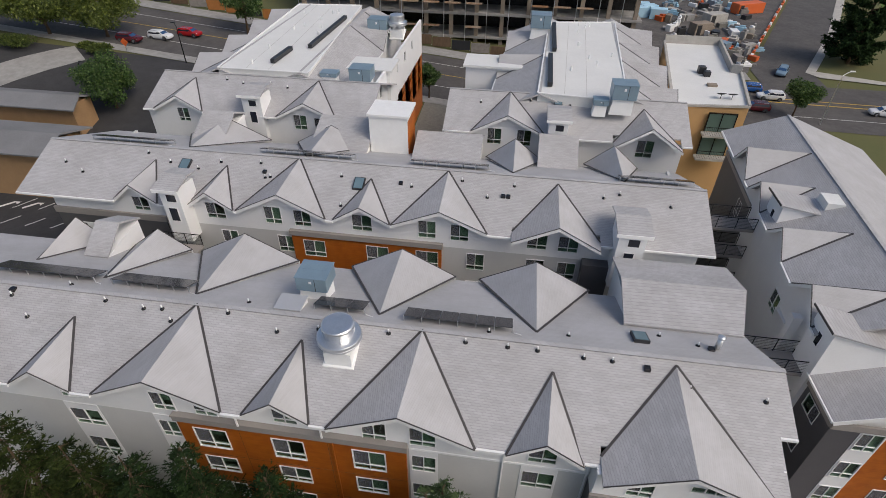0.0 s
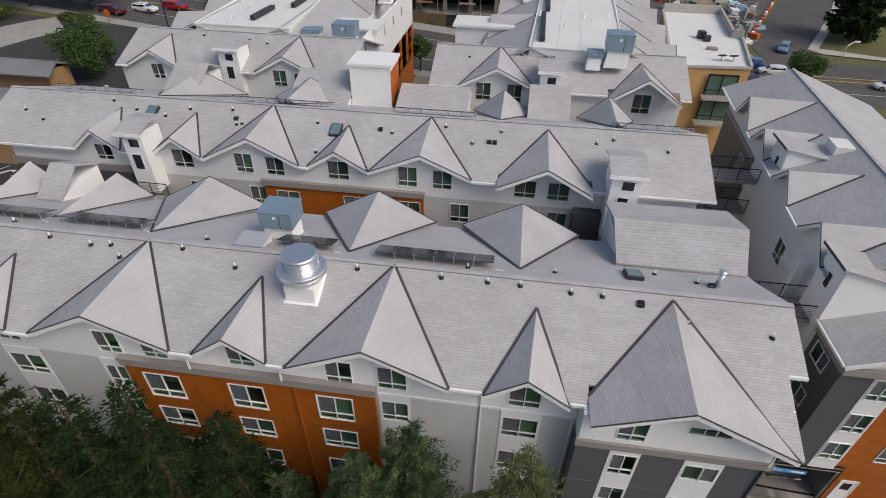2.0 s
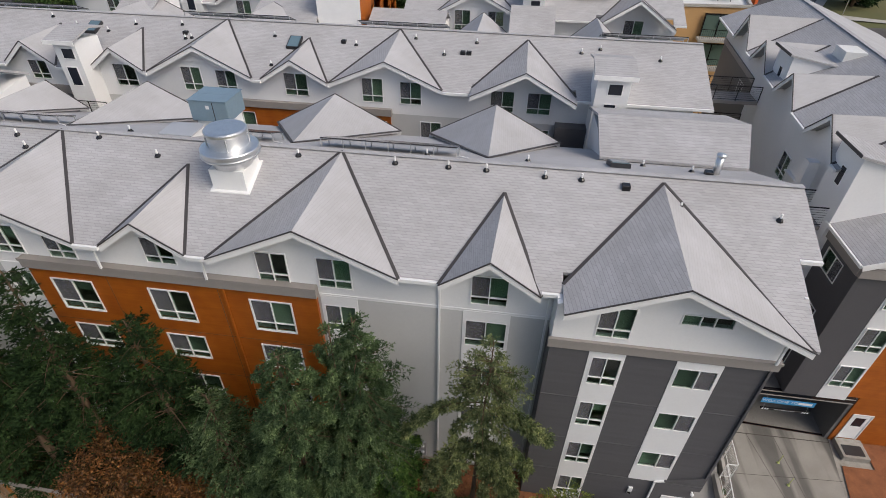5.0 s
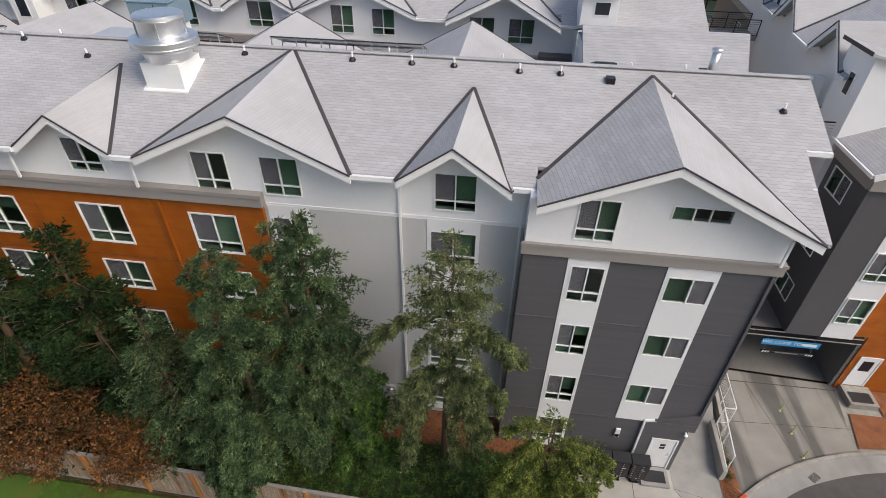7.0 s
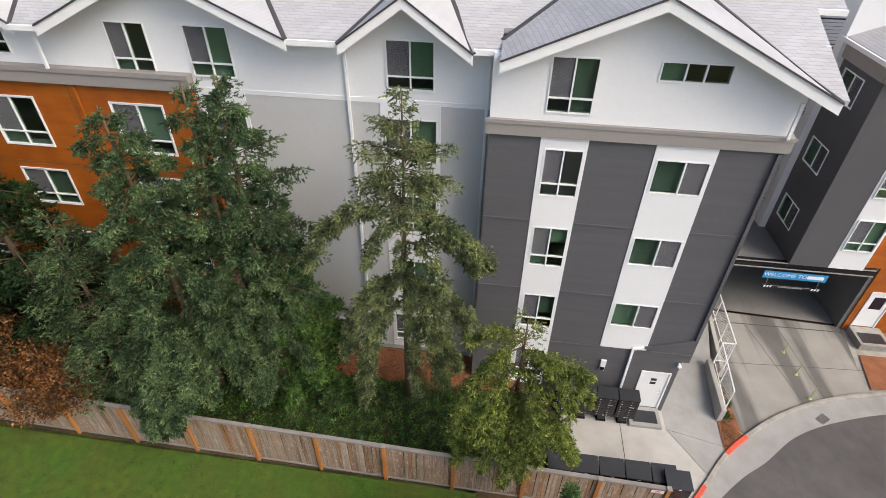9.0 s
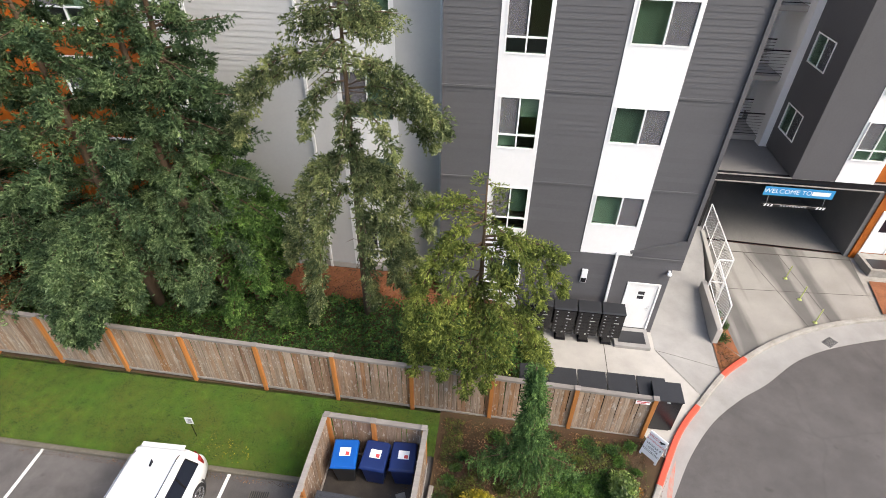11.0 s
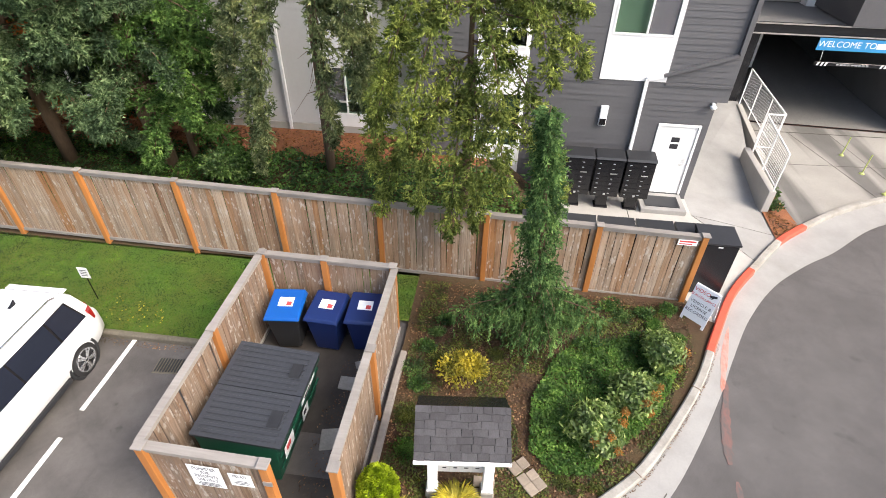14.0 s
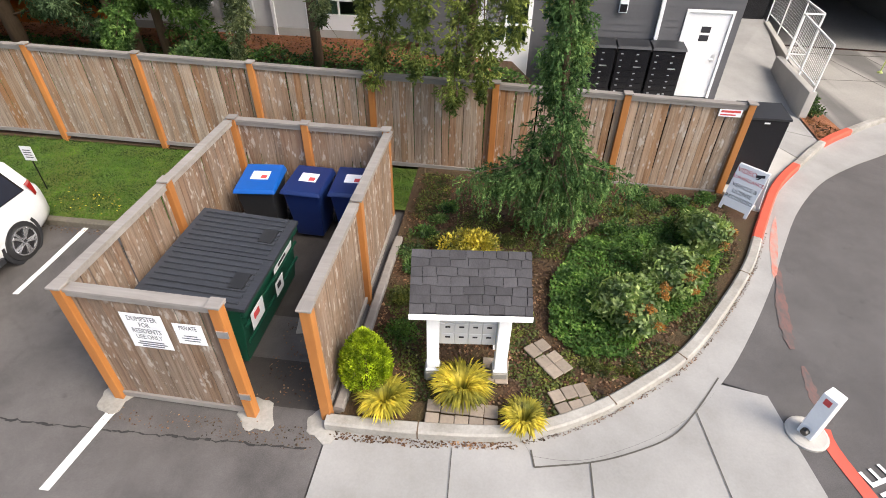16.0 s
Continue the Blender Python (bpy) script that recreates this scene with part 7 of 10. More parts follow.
def car(label, at, paint, group="", tall=1.0, long=1.0, detail=True):
    """A five-door car: lofted body, cabin with glass panels, wheels with alloy rims, lamps, mirrors, rails."""
    c = thing("car", label, "car", group, at=at)
    st = [(-2.28, 0.70, 0.42, 0.82), (-2.20, 0.86, 0.30, 0.98), (-1.85, 0.93, 0.24, 1.02), (-1.0, 0.94, 0.22, 1.00), (0.3, 0.94, 0.22, 0.98), (1.0, 0.93, 0.22, 0.96), (1.7, 0.90, 0.24, 0.90), (2.15, 0.80, 0.30, 0.80), (2.30, 0.62, 0.40, 0.70)]
    rings = []
    for y, w, zb, zt in st:
        y *= long
        rings.append([(-w * 0.90, y, zb), (-w, y, zb + 0.16), (-w * 1.0, y, zt - 0.14), (-w * 0.95, y, zt - 0.03), (-w * 0.82, y, zt), (w * 0.82, y, zt), (w * 0.95, y, zt - 0.03), (w, y, zt - 0.14), (w, y, zb + 0.16), (w * 0.90, y, zb)])
    bm = bm_new(); loft(bm, rings)
    bmesh.ops.recalc_face_normals(bm, faces=bm.faces)
    bmesh.ops.subdivide_edges(bm, edges=[e for e in bm.edges], cuts=1, use_grid_fill=True, smooth=0.25)
    part("body", bm, paint, c, smooth=True)
    H = 1.64 * tall
    zb = 0.97
    cab = [(-2.17, 0.80, zb, zb + 0.03, 0.79), (-2.02, 0.84, zb, H - 0.16, 0.66), (-1.88, 0.86, zb, H - 0.03, 0.66), (-1.2, 0.88, zb, H + 0.01, 0.68), (-0.3, 0.88, zb, H + 0.015, 0.68), (0.32, 0.87, zb, H - 0.03, 0.66), (0.52, 0.86, zb, H - 0.13, 0.66), (1.22, 0.80, zb - 0.03, zb + 0.01, 0.76)]
    rings = []
    for y, wb, z0, z1, wt in cab:
        y *= long
        rings.append([(-wb, y, z0), (-wb * 0.5 - wt * 0.5, y, (z0 + z1) / 2), (-wt, y, z1 - 0.05 * (z1 - z0)), (-wt * 0.86, y, z1), (wt * 0.86, y, z1), (wt, y, z1 - 0.05 * (z1 - z0)), (wb * 0.5 + wt * 0.5, y, (z0 + z1) / 2), (wb, y, z0)])
    bm = bm_new(); loft(bm, rings)
    part("cabin", bm, paint, c, smooth=False)

    def side(y0, y1, ya, yb, s):
        za, zt = zb + 0.06, H - 0.16
        xa, xt = 0.875, 0.715
        bm = bm_new()
        q = [(s * xa, y0 * long, za), (s * xa, y1 * long, za), (s * xt, yb * long, zt), (s * xt, ya * long, zt)]
        hexa(bm, q, [(p[0] + s * 0.02, p[1], p[2]) for p in q])
        part("side_window", bm, M_CARGLASS, c, "dark tinted side window")
    for s in (-1, 1):
        bm = bm_new()
        q = [(s * 0.868, -1.90 * long, zb + 0.045), (s * 0.868, 0.92 * long, zb + 0.045), (s * 0.708, 0.42 * long, H - 0.15), (s * 0.708, -1.76 * long, H - 0.15)]
        hexa(bm, q, [(p[0] + s * 0.02, p[1], p[2]) for p in q])
        part("window_surround", bm, M_BLACK, c)
        side(-1.86, -1.22, -1.72, -1.22, s); side(-1.17, -0.26, -1.17, -0.26, s); side(-0.22, 0.88, -0.22, 0.40, s)
        bm = bm_new(); tube(bm, [(s * 0.60, -1.75 * long, H - 0.02), (s * 0.61, -1.6 * long, H + 0.04), (s * 0.61, 0.05 * long, H + 0.035), (s * 0.60, 0.2 * long, H - 0.03)], 0.018, 6)
        part("roof_rail", bm, M_ALLOY, c)
        bm = bm_new(); hexa(bm, [(s * 0.90, 0.70 * long, 1.0), (s * 1.10, 0.66 * long, 1.0), (s * 1.10, 0.58 * long, 1.0), (s * 0.90, 0.58 * long, 1.0)], [(s * 0.90, 0.68 * long, 1.14), (s * 1.10, 0.65 * long, 1.14), (s * 1.10, 0.57 * long, 1.14), (s * 0.90, 0.57 * long, 1.14)])
        part("door_mirror", bevelled(bm, 0.02, 1), paint, c)
        bm = bm_new(); hexa(bm, [(s * 0.62, -2.27 * long, 0.86), (s * 0.90, -2.08 * long, 0.86), (s * 0.94, -2.0 * long, 0.86), (s * 0.62, -2.12 * long, 0.86)], [(s * 0.62, -2.24 * long, 1.06), (s * 0.88, -2.08 * long, 1.08), (s * 0.91, -1.95 * long, 1.06), (s * 0.62, -2.1 * long, 1.06)])
        part("tail_lamp", bm, M_TAIL, c, "red tail lamp")
        bm = bm_new(); hexa(bm, [(s * 0.55, 2.27 * long, 0.62), (s * 0.84, 2.10 * long, 0.64), (s * 0.84, 1.9 * long, 0.64), (s * 0.55, 2.0 * long, 0.62)], [(s * 0.55, 2.22 * long, 0.76), (s * 0.82, 2.05 * long, 0.80), (s * 0.84, 1.85 * long, 0.82), (s * 0.55, 2.0 * long, 0.76)])
        part("head_lamp", bm, M_ALLOY, c, "clear head lamp")
        for y in (-1.36, 1.40):
            bm = bm_new(); lathe(bm, [(0.24, -0.10), (0.335, -0.105), (0.35, -0.06), (0.35, 0.06), (0.335, 0.105), (0.24, 0.10)], (0, 0, 0), 24)
            w = part("wheel", bm, M_TYRE, c)
            w.matrix_basis = Matrix.Translation((s * 0.86, y * long, 0.35)) @ Matrix.Rotation(radians(90), 4, 'Y')
            bm = bm_new(); tube(bm, [(0, 0, s * 0.06), (0, 0, s * 0.112)], [0.245, 0.235], 24)
            part("hub", bm, M_BLACK, w)
            bm = bm_new()
            for k in range(5):
                a = k * math.tau / 5
                for da in (-0.16, 0.16):
                    bar(bm, (0.03 * math.cos(a), 0.03 * math.sin(a), s * 0.118), (0.235 * math.cos(a + da), 0.235 * math.sin(a + da), s * 0.118), 0.045, 0.02)
            tube(bm, [(0.05 * math.cos(k), 0.05 * math.sin(k), s * 0.12) for k in (0, 1)], 0.02, 6)
            lathe(bm, [(0.225, s * 0.10), (0.25, s * 0.10), (0.25, s * 0.125), (0.225, s * 0.125)], (0, 0, 0), 24, True)
            part("rim", bm, M_ALLOY, w, "five-spoke alloy rim")
            bm = bm_new(); lathe(bm, [(0.36, -0.03), (0.42, -0.03), (0.42, 0.03), (0.36, 0.03)], (0, 0, 0), 24, True)
            a = part("wheel_arch", bm, M_BLKPL, c, "black wheel arch trim")
            a.matrix_basis = Matrix.Translation((s * 0.915, y * long, 0.37)) @ Matrix.Rotation(radians(90 * s), 4, 'Y')
    def pane(name, q, up, lab, glass=M_CARGLASS):
        bm = bm_new(); hexa(bm, [tuple(Vector(p) - Vector(up) * 0.012) for p in q], [tuple(Vector(p) + Vector(up) * 0.012) for p in q])
        part(name, bm, glass, c, lab)
    pane("windscreen", [(-0.70, 1.16 * long, zb + 0.05), (0.70, 1.16 * long, zb + 0.05), (0.60, 0.54 * long, H - 0.15), (-0.60, 0.54 * long, H - 0.15)], (0, 0.6, 0.8), "blue-tinted glossy windscreen", M_SCREEN)
    pane("rear_window", [(-0.64, -2.155 * long, zb + 0.12), (0.64, -2.155 * long, zb + 0.12), (0.58, -2.045 * long, H - 0.20), (-0.58, -2.045 * long, H - 0.20)], (0, -0.95, 0.2), "dark rear window")
    if detail:
        bm = bm_new(); hexa(bm, [(-0.03, -1.5, H), (0.03, -1.5, H), (0.03, -1.36, H), (-0.03, -1.36, H)], [(-0.006, -1.52, H + 0.09), (0.006, -1.52, H + 0.09), (0.02, -1.42, H + 0.03), (-0.02, -1.42, H + 0.03)])
        part("fin_aerial", bm, M_BLACK, c)
        bm = bm_new(); box(bm, -0.60, 0.60, -2.08, -1.95, H - 0.10, H - 0.07)
        part("spoiler", bevelled(bm, 0.012, 1), paint, c)
        for s in (-1, 1):
            bm = bm_new(); bar(bm, (s * 0.95, -0.9, 0.30), (s * 0.95, 0.95, 0.30), 0.04, 0.10)
            part("sill_trim", bm, M_BLKPL, c)
    return c


car("white crossover car parked facing away from the lawn", Matrix.Translation((-0.86, 4.80, ground_z(0, 5) + 0.005)) @ Matrix.Rotation(radians(181.5), 4, 'Z'), M_CARWHITE)

# lawn notice
ln = thing("lawn_sign", "small white notice on a black stake in the lawn", "sign", at=(-1.0, 8.0, ground_z(0, 8.0) + 0.06))
bm = bm_new(); tube(bm, [(0, 0, -0.1), (0, 0, 0.9)], 0.012, 6)
part("stake", bm, M_BLACK, ln)
bm = bm_new(); box(bm, -0.12, 0.12, -0.018, -0.012, 0.66, 0.96)
p = part("plate", bm, M_SIGN, ln)
bm = bm_new()
for k in range(4):
    box(bm, -0.08, 0.08, -0.021, -0.0185, 0.72 + 0.05 * k, 0.74 + 0.05 * k)
part("print_block", bm, M_GREYINK, ln)

# ---- surveillance board, post light, painted kerb ----
sg = thing("a_frame_sign", "white folding pavement sign with camera picture", "sign", at=Matrix.Translation((12.58, 9.24, ground_z(12.6, 9.2) + 0.07)) @ Matrix.Rotation(radians(-44), 4, 'Z') @ Matrix.Scale(0.84, 4))
for s in (-1, 1):
    tilt = Matrix.Translation((0, s * 0.30, 0)) @ Matrix.Rotation(radians(15 * s), 4, 'X')
    bm = bm_new()
    for q in ((-0.33, 0.33, 0.10, 1.08), (-0.33, -0.26, 0.0, 0.0999), (0.26, 0.33, 0.0, 0.0999)):
        box(bm, q[0], q[1], -0.012, 0.012, q[2], q[3])
    pn = part("panel", bm, M_SIGN, sg)
    pn.matrix_basis = tilt
    if s < 0:
        for i, (w, m, z, sz) in enumerate((("VIDEO", M_REDINK, 0.95, 0.145), ("SURVEILLANCE", M_REDINK, 0.79, 0.10), ("VEHICLE &", M_INK, 0.61, 0.12), ("LICENSE", M_INK, 0.47, 0.12), ("RECORDED", M_INK, 0.33, 0.12))):
            words(pn, w, sz, face_y(-0.10 if i == 0 else 0.0, -0.014, z), m)
        bm = bm_new(); bar(bm, (0.10, -0.016, 0.94), (0.27, -0.016, 1.0), 0.004, 0.06); bar(bm, (0.16, -0.016, 0.90), (0.20, -0.016, 0.95), 0.004, 0.03); box(bm, 0.11, 0.17, -0.018, -0.014, 0.885, 0.90)
        part("camera_picture", bm, M_INK, pn)
bl = thing("post_marker", "white square service post on a round concrete base", "post", at=Matrix.Translation((12.02, 4.37, ground_z(12, 4.4))) @ Matrix.Rotation(radians(35), 4, 'Z'))
bm = bm_new(); lathe(bm, [(0.25, -0.02), (0.25, 0.03), (0.22, 0.045)], (0, 0, 0), 24)
part("base", bm, M_PALE, bl, "round concrete base")
bm = bm_new(); box(bm, -0.092, 0.092, -0.092, 0.092, 0.04, 0.80)
part("housing", bevelled(bm, 0.015, 2), M_SIGN, bl)
bm = bm_new(); box(bm, -0.097, -0.0925, -0.04, 0.04, 0.66, 0.75)
part("red_plate", bm, M_REDINK, bl)
bm = bm_new(); tube(bm, [(-0.10, 0, 0.16), (-0.16, 0, 0.15)], 0.045, 10)
part("hose_tap", bm, M_BLACK, bl)
def worn_red(name, lo, hi):
    m, nt, b = nodes_of(name)
    n1 = N(nt, "ShaderNodeTexNoise", Scale=2.2, Detail=8.0, Roughness=0.75)
    nt.links.new(coords(nt, (1, 1, 1), False), n1.inputs["Vector"])
    c = ramp(nt, n1.outputs[0], [(lo, (0.26, 0.085, 0.066)), (hi, (0.50, 0.085, 0.055))])
    nt.links.new(c, b.inputs["Base Color"]); b.inputs["Roughness"].default_value = 0.85
    return m


pts = curve_pts([(13.19, 8.85), (12.64, 6.9), (12.5, 5.8), (12.44, 5.0), (12.25, 4.35), (12.42, 3.6), (12.62, 2.9), (12.8, 1.5)], 5)
lrng = random.Random(31)


def smeared_red(name, bare=(0.33, 0.285, 0.25), paint=(0.47, 0.15, 0.105)):
    """A bare surface with a thin worn film of red paint."""
    m, nt, b = nodes_of(name)
    n1 = N(nt, "ShaderNodeTexNoise", Scale=4.5, Detail=9.0, Roughness=0.72)
    nt.links.new(coords(nt, (1, 0.45, 1), False), n1.inputs["Vector"])
    c = ramp(nt, n1.outputs[0], [(0.40, bare), (0.60, paint)])
    nt.links.new(c, b.inputs["Base Color"]); b.inputs["Roughness"].default_value = 0.85
    return m


def smear(path, wide, mat, label):
    bm = bm_new()
    P = curve_pts(path, 6)
    W = [wide * (0.25 + 0.75 * math.sin(math.pi * (k + 0.4) / len(P))) * lrng.uniform(0.7, 1.15) for k in range(len(P))]
    for p, q, a, b in zip(P, P[1:], W, W[1:]):
        slab(bm, [(q[0] - b, q[1], ground_z(*q) + 0.011), (q[0] + b, q[1], ground_z(*q) + 0.011), (p[0] + a, p[1], ground_z(*p) + 0.011), (p[0] - a, p[1], ground_z(*p) + 0.011)], 0.003)
    solid("red_paint_smear", bm, mat, label, "road marking", kind="structure")


M_FADED = smeared_red("faded_red_paint", (0.086, 0.079, 0.075), (0.170, 0.088, 0.076))
smear([(12.82, 7.65), (12.62, 7.0), (12.50, 6.51), (12.41, 6.02), (12.38, 5.8)], 0.10, M_FADED, "faint worn remains of red paint on asphalt")
smear([(12.41, 5.5), (12.38, 5.2), (12.35, 4.9), (12.33, 4.6)], 0.07, M_FADED, "faint worn remains of red paint on asphalt")
bm = bm_new()
SM = curve_pts([(13.26, 9.15), (13.10, 8.75), (12.90, 8.15), (12.74, 7.62), (12.64, 7.35)], 4)
SW = [0.012 + 0.05 * math.sin(math.pi * (k + 0.35) / len(SM)) + lrng.uniform(-0.012, 0.012) for k in range(len(SM))]
for k in range(len(SM) - 1):
    p, q, a, b = SM[k], SM[k + 1], SW[k], SW[k + 1]
    slab(bm, [(q[0] - b, q[1], ground_z(*q) + 0.016), (q[0] + b, q[1], ground_z(*q) + 0.016), (p[0] + a, p[1], ground_z(*p) + 0.016), (p[0] - a, p[1], ground_z(*p) + 0.016)], 0.003)
solid("red_paint_smear", bm, smeared_red("smeared_red_paint"), "worn red paint smeared over the gutter", "road marking", kind="structure")
bm = bm_new()
for p, q in zip(pts[19:], pts[20:]):
    d = Vector((q[0] - p[0], q[1] - p[1], 0)).normalized(); n = Vector((-d.y, d.x, 0)) * 0.085
    slab(bm, [(p[0] - n.x, p[1] - n.y, ground_z(*p) + 0.011), (q[0] - n.x, q[1] - n.y, ground_z(*q) + 0.011), (q[0] + n.x, q[1] + n.y, ground_z(*q) + 0.011), (p[0] + n.x, p[1] + n.y, ground_z(*p) + 0.011)][::-1], 0.003)
solid("red_line", bm, worn_red("worn_red_line", 0.33, 0.46), "worn red painted line on asphalt", "road marking", kind="structure")
rm = thing("road_lettering", "white painted letters beside a red line", "road marking", at=(0, 0, 0))
words(rm, "NE", 0.50, Matrix.Translation((12.72, 3.72, 0.137)) @ Matrix.Rotation(radians(116), 4, 'Z'), M_PAINT)
RK = [p for p in KERB if p[1] > 8.2 and p[1] < 11.15]
bm = bm_new(); swept(bm, RK, 0.18, -0.05, 0.154)
solid("red_kerb_paint", bm, M_RED, "bright red painted kerb stretch", "kerb paint", kind="structure")
RK = [p for p in KERB if p[0] > 15.45 and p[0] < 16.7]
bm = bm_new(); swept(bm, RK, 0.18, -0.05, 0.154)
solid("red_kerb_paint", bm, M_RED, "red painted kerb nose by the mulch", "kerb paint", kind="structure")
sheet("mulch_wedge", [(15.55, 12.8), (16.5, 13.62), (15.75, 14.55), (15.65, 14.2)], M_MULCH, 0.085, "orange bark mulch wedge at the ramp end", "mulch", 0.5)
carpet("mulch_chips", "loose orange bark chips", "mulch", [(15.6, 12.9), (16.4, 13.6), (15.75, 14.4)], M_RUST, 500, 0.06, 0.02, 27, 0.085, 1.0, 0.0)
shrub("small green shrub at the ramp end", 16.0, 14.4, 0.28, 0.28, 0.45, 51, M_LEAF, 500, 0.08, "")
# slab joints
bm = bm_new()


def joint(bm, a, b, w=0.012, lift=0.018):
    n = 6
    for k in range(n):
        p = [a[i] + (b[i] - a[i]) * k / n for i in (0, 1)]; q = [a[i] + (b[i] - a[i]) * (k + 1) / n for i in (0, 1)]
        d = Vector((q[0] - p[0], q[1] - p[1], 0)).normalized(); m = Vector((-d.y, d.x, 0)) * w
        slab(bm, [(p[0] - m.x, p[1] - m.y, ground_z(*p) + lift), (q[0] - m.x, q[1] - m.y, ground_z(*q) + lift), (q[0] + m.x, q[1] + m.y, ground_z(*q) + lift), (p[0] + m.x, p[1] + m.y, ground_z(*p) + lift)][::-1], 0.002)


joint(bm, (9.29, 3.60), (9.32, -4), 0.008); joint(bm, (10.72, 4.55), (11.3, -1), 0.006); joint(bm, (7.64, 3.58), (7.9, -4), 0.005); joint(bm, (16.4, 17.5), (22.9, 17.9)); joint(bm, (19.6, 15.7), (18.6, 20.2)); joint(bm, (20.6, 16.0), (20.1, 20.2)); joint(bm, (16.9, 20.2), (23.2, 20.3), 0.03)
PAN = curve_pts([(8.63, 3.46), (9.29, 3.61), (9.81, 3.81), (10.34, 4.11), (10.75, 4.56), (11.16, 5.12)], 5)
for p, q in zip([(8.59, 3.68)] + PAN, PAN):
    joint(bm, p, q, 0.010)
joint(bm, (13.4, 13.3), (15.6, 13.0), 0.006, 0.062); joint(bm, (11.6, 10.2), (11.6, 14.0), 0.012, 0.056); joint(bm, (14.6, 11.6), (13.4, 13.3), 0.006, 0.062)
solid("slab_joints", bm, mottled("dirt_filled_joint", (0.085, 0.078, 0.066), 0.9, 0.3, 3.0, 30.0, 0.2), "dark tooled joints in the concrete", "joints", kind="structure")

# ---- wall things on the charcoal bay ----
dr = thing("service_door", "white steel service door with two black plates", "door", at=(12.12, DY, 0.62))
bm = bm_new()
for q in ((-0.06, 0, 0, 2.14), (1.0, 1.06, 0, 2.14), (0, 1.0, 2.081, 2.14)):
    box(bm, q[0], q[1], -0.045, 0.12, q[2], q[3])
part("door_frame", bm, M_TRIM, dr)
bm = bm_new(); box(bm, 0.005, 0.995, -0.01, 0.04, 0.01, 2.075)
part("door_leaf", bevelled(bm, 0.004, 1), M_TRIM, dr)
for z, w in ((1.62, 0.11), (1.42, 0.11)):
    bm = bm_new(); box(bm, 0.5 - w, 0.5 + w, -0.016, -0.0105, z, z + 0.14)
    part("sign_plate", bm, M_INK, dr, "black door plate")
bm = bm_new(); tube(bm, [(0.86, -0.012, 1.0), (0.86, -0.06, 1.0), (0.76, -0.065, 1.0)], 0.016, 8); box(bm, 0.82, 0.90, -0.02, -0.0105, 0.9, 1.12)
part("lever_handle", bm, M_METAL, dr)
solid("door_mat", (lambda b: (box(b, 12.1, 13.05, 13.42, 13.98, 0.0, 0.02), b)[1])(bm_new()), M_BLKPL, "black rubber door mat", "mat", at=(0, 0, 0.602))
bm = bm_new(); box(bm, 11.95, 13.2, 13.25, 14.19, 0.30, 0.60)
solid("door_step", bevelled(bm, 0.01, 1), M_CONC, "concrete step before the service door", "step")
sc = thing("wall_light", "white and black box wall light", "lamp", at=(10.55, DY - 0.022, 2.62))
bm = bm_new(); box(bm, -0.10, 0.10, -0.08, 0.0, 0.0, 0.55)
part("housing", bevelled(bm, 0.008, 1), M_SIGN, sc)
bm = bm_new(); box(bm, -0.085, 0.085, -0.084, -0.0805, 0.02, 0.20)
part("lens", bm, M_BLACK, sc)
cm = thing("security_camera", "white dome security camera on the corner", "camera", at=(13.26, DY - 0.022, 3.36))
bm = bm_new(); lathe(bm, [(0.02, -0.09), (0.075, -0.05), (0.085, 0.0), (0.05, 0.03)], (0, -0.12, 0), 12); box(bm, -0.04, 0.04, -0.12, 0.0, 0.03, 0.06)
part("dome", bm, M_SIGN, cm, smooth=True)
dp = thing("downspout", "white rain downpipe ending over the patio", "downpipe")
bm = bm_new()
for a, b in (((11.82, 4.06), (11.45, 3.96)), ((11.45, 3.96), (11.48, 0.60))):
    bar(bm, (a[0], DY - 0.08, a[1]), (b[0], DY - 0.08, b[1]), 0.085, 0.085, (0, 1, 0))
part("pipe", bm, M_TRIM, dp)
dp = thing("downspout", "charcoal rain downpipe at the bay corner", "downpipe")
bm = bm_new()
for a, b in (((13.50, 12.1), (13.50, 4.66)), ((13.50, 4.66), (11.84, 4.06))):
    bar(bm, (a[0], DY - 0.065, a[1]), (b[0], DY - 0.065, b[1]), 0.085, 0.08, (0, 1, 0))
part("pipe", bm, M_DARK, dp)
for x, y, z0, z1 in ((1.16, FY - 0.06, 1.0, 14.1), (5.40, FY - 0.06, 1.0, 14.1), (-8.35, FY - 0.42, 12.95, 14.1), (-7.95, FY - 0.22, 1.0, 12.4), (-13.0, FY - 0.42, 12.95, 14.1), (13.45, DY - 0.2, 12.6, 13.6)):
    dp = thing("downspout", "white rain downpipe on the facade" if z1 > 12.5 else "rust-painted rain downpipe on the bay", "downpipe", "downpipes")
    bm = bm_new(); bar(bm, (x, y, z0), (x, y, z1), 0.085, 0.075, (0, 1, 0))
    part("pipe", bm, M_TRIM if z1 > 12.5 else M_ORANGE, dp)
mailg = "cluster mailboxes"
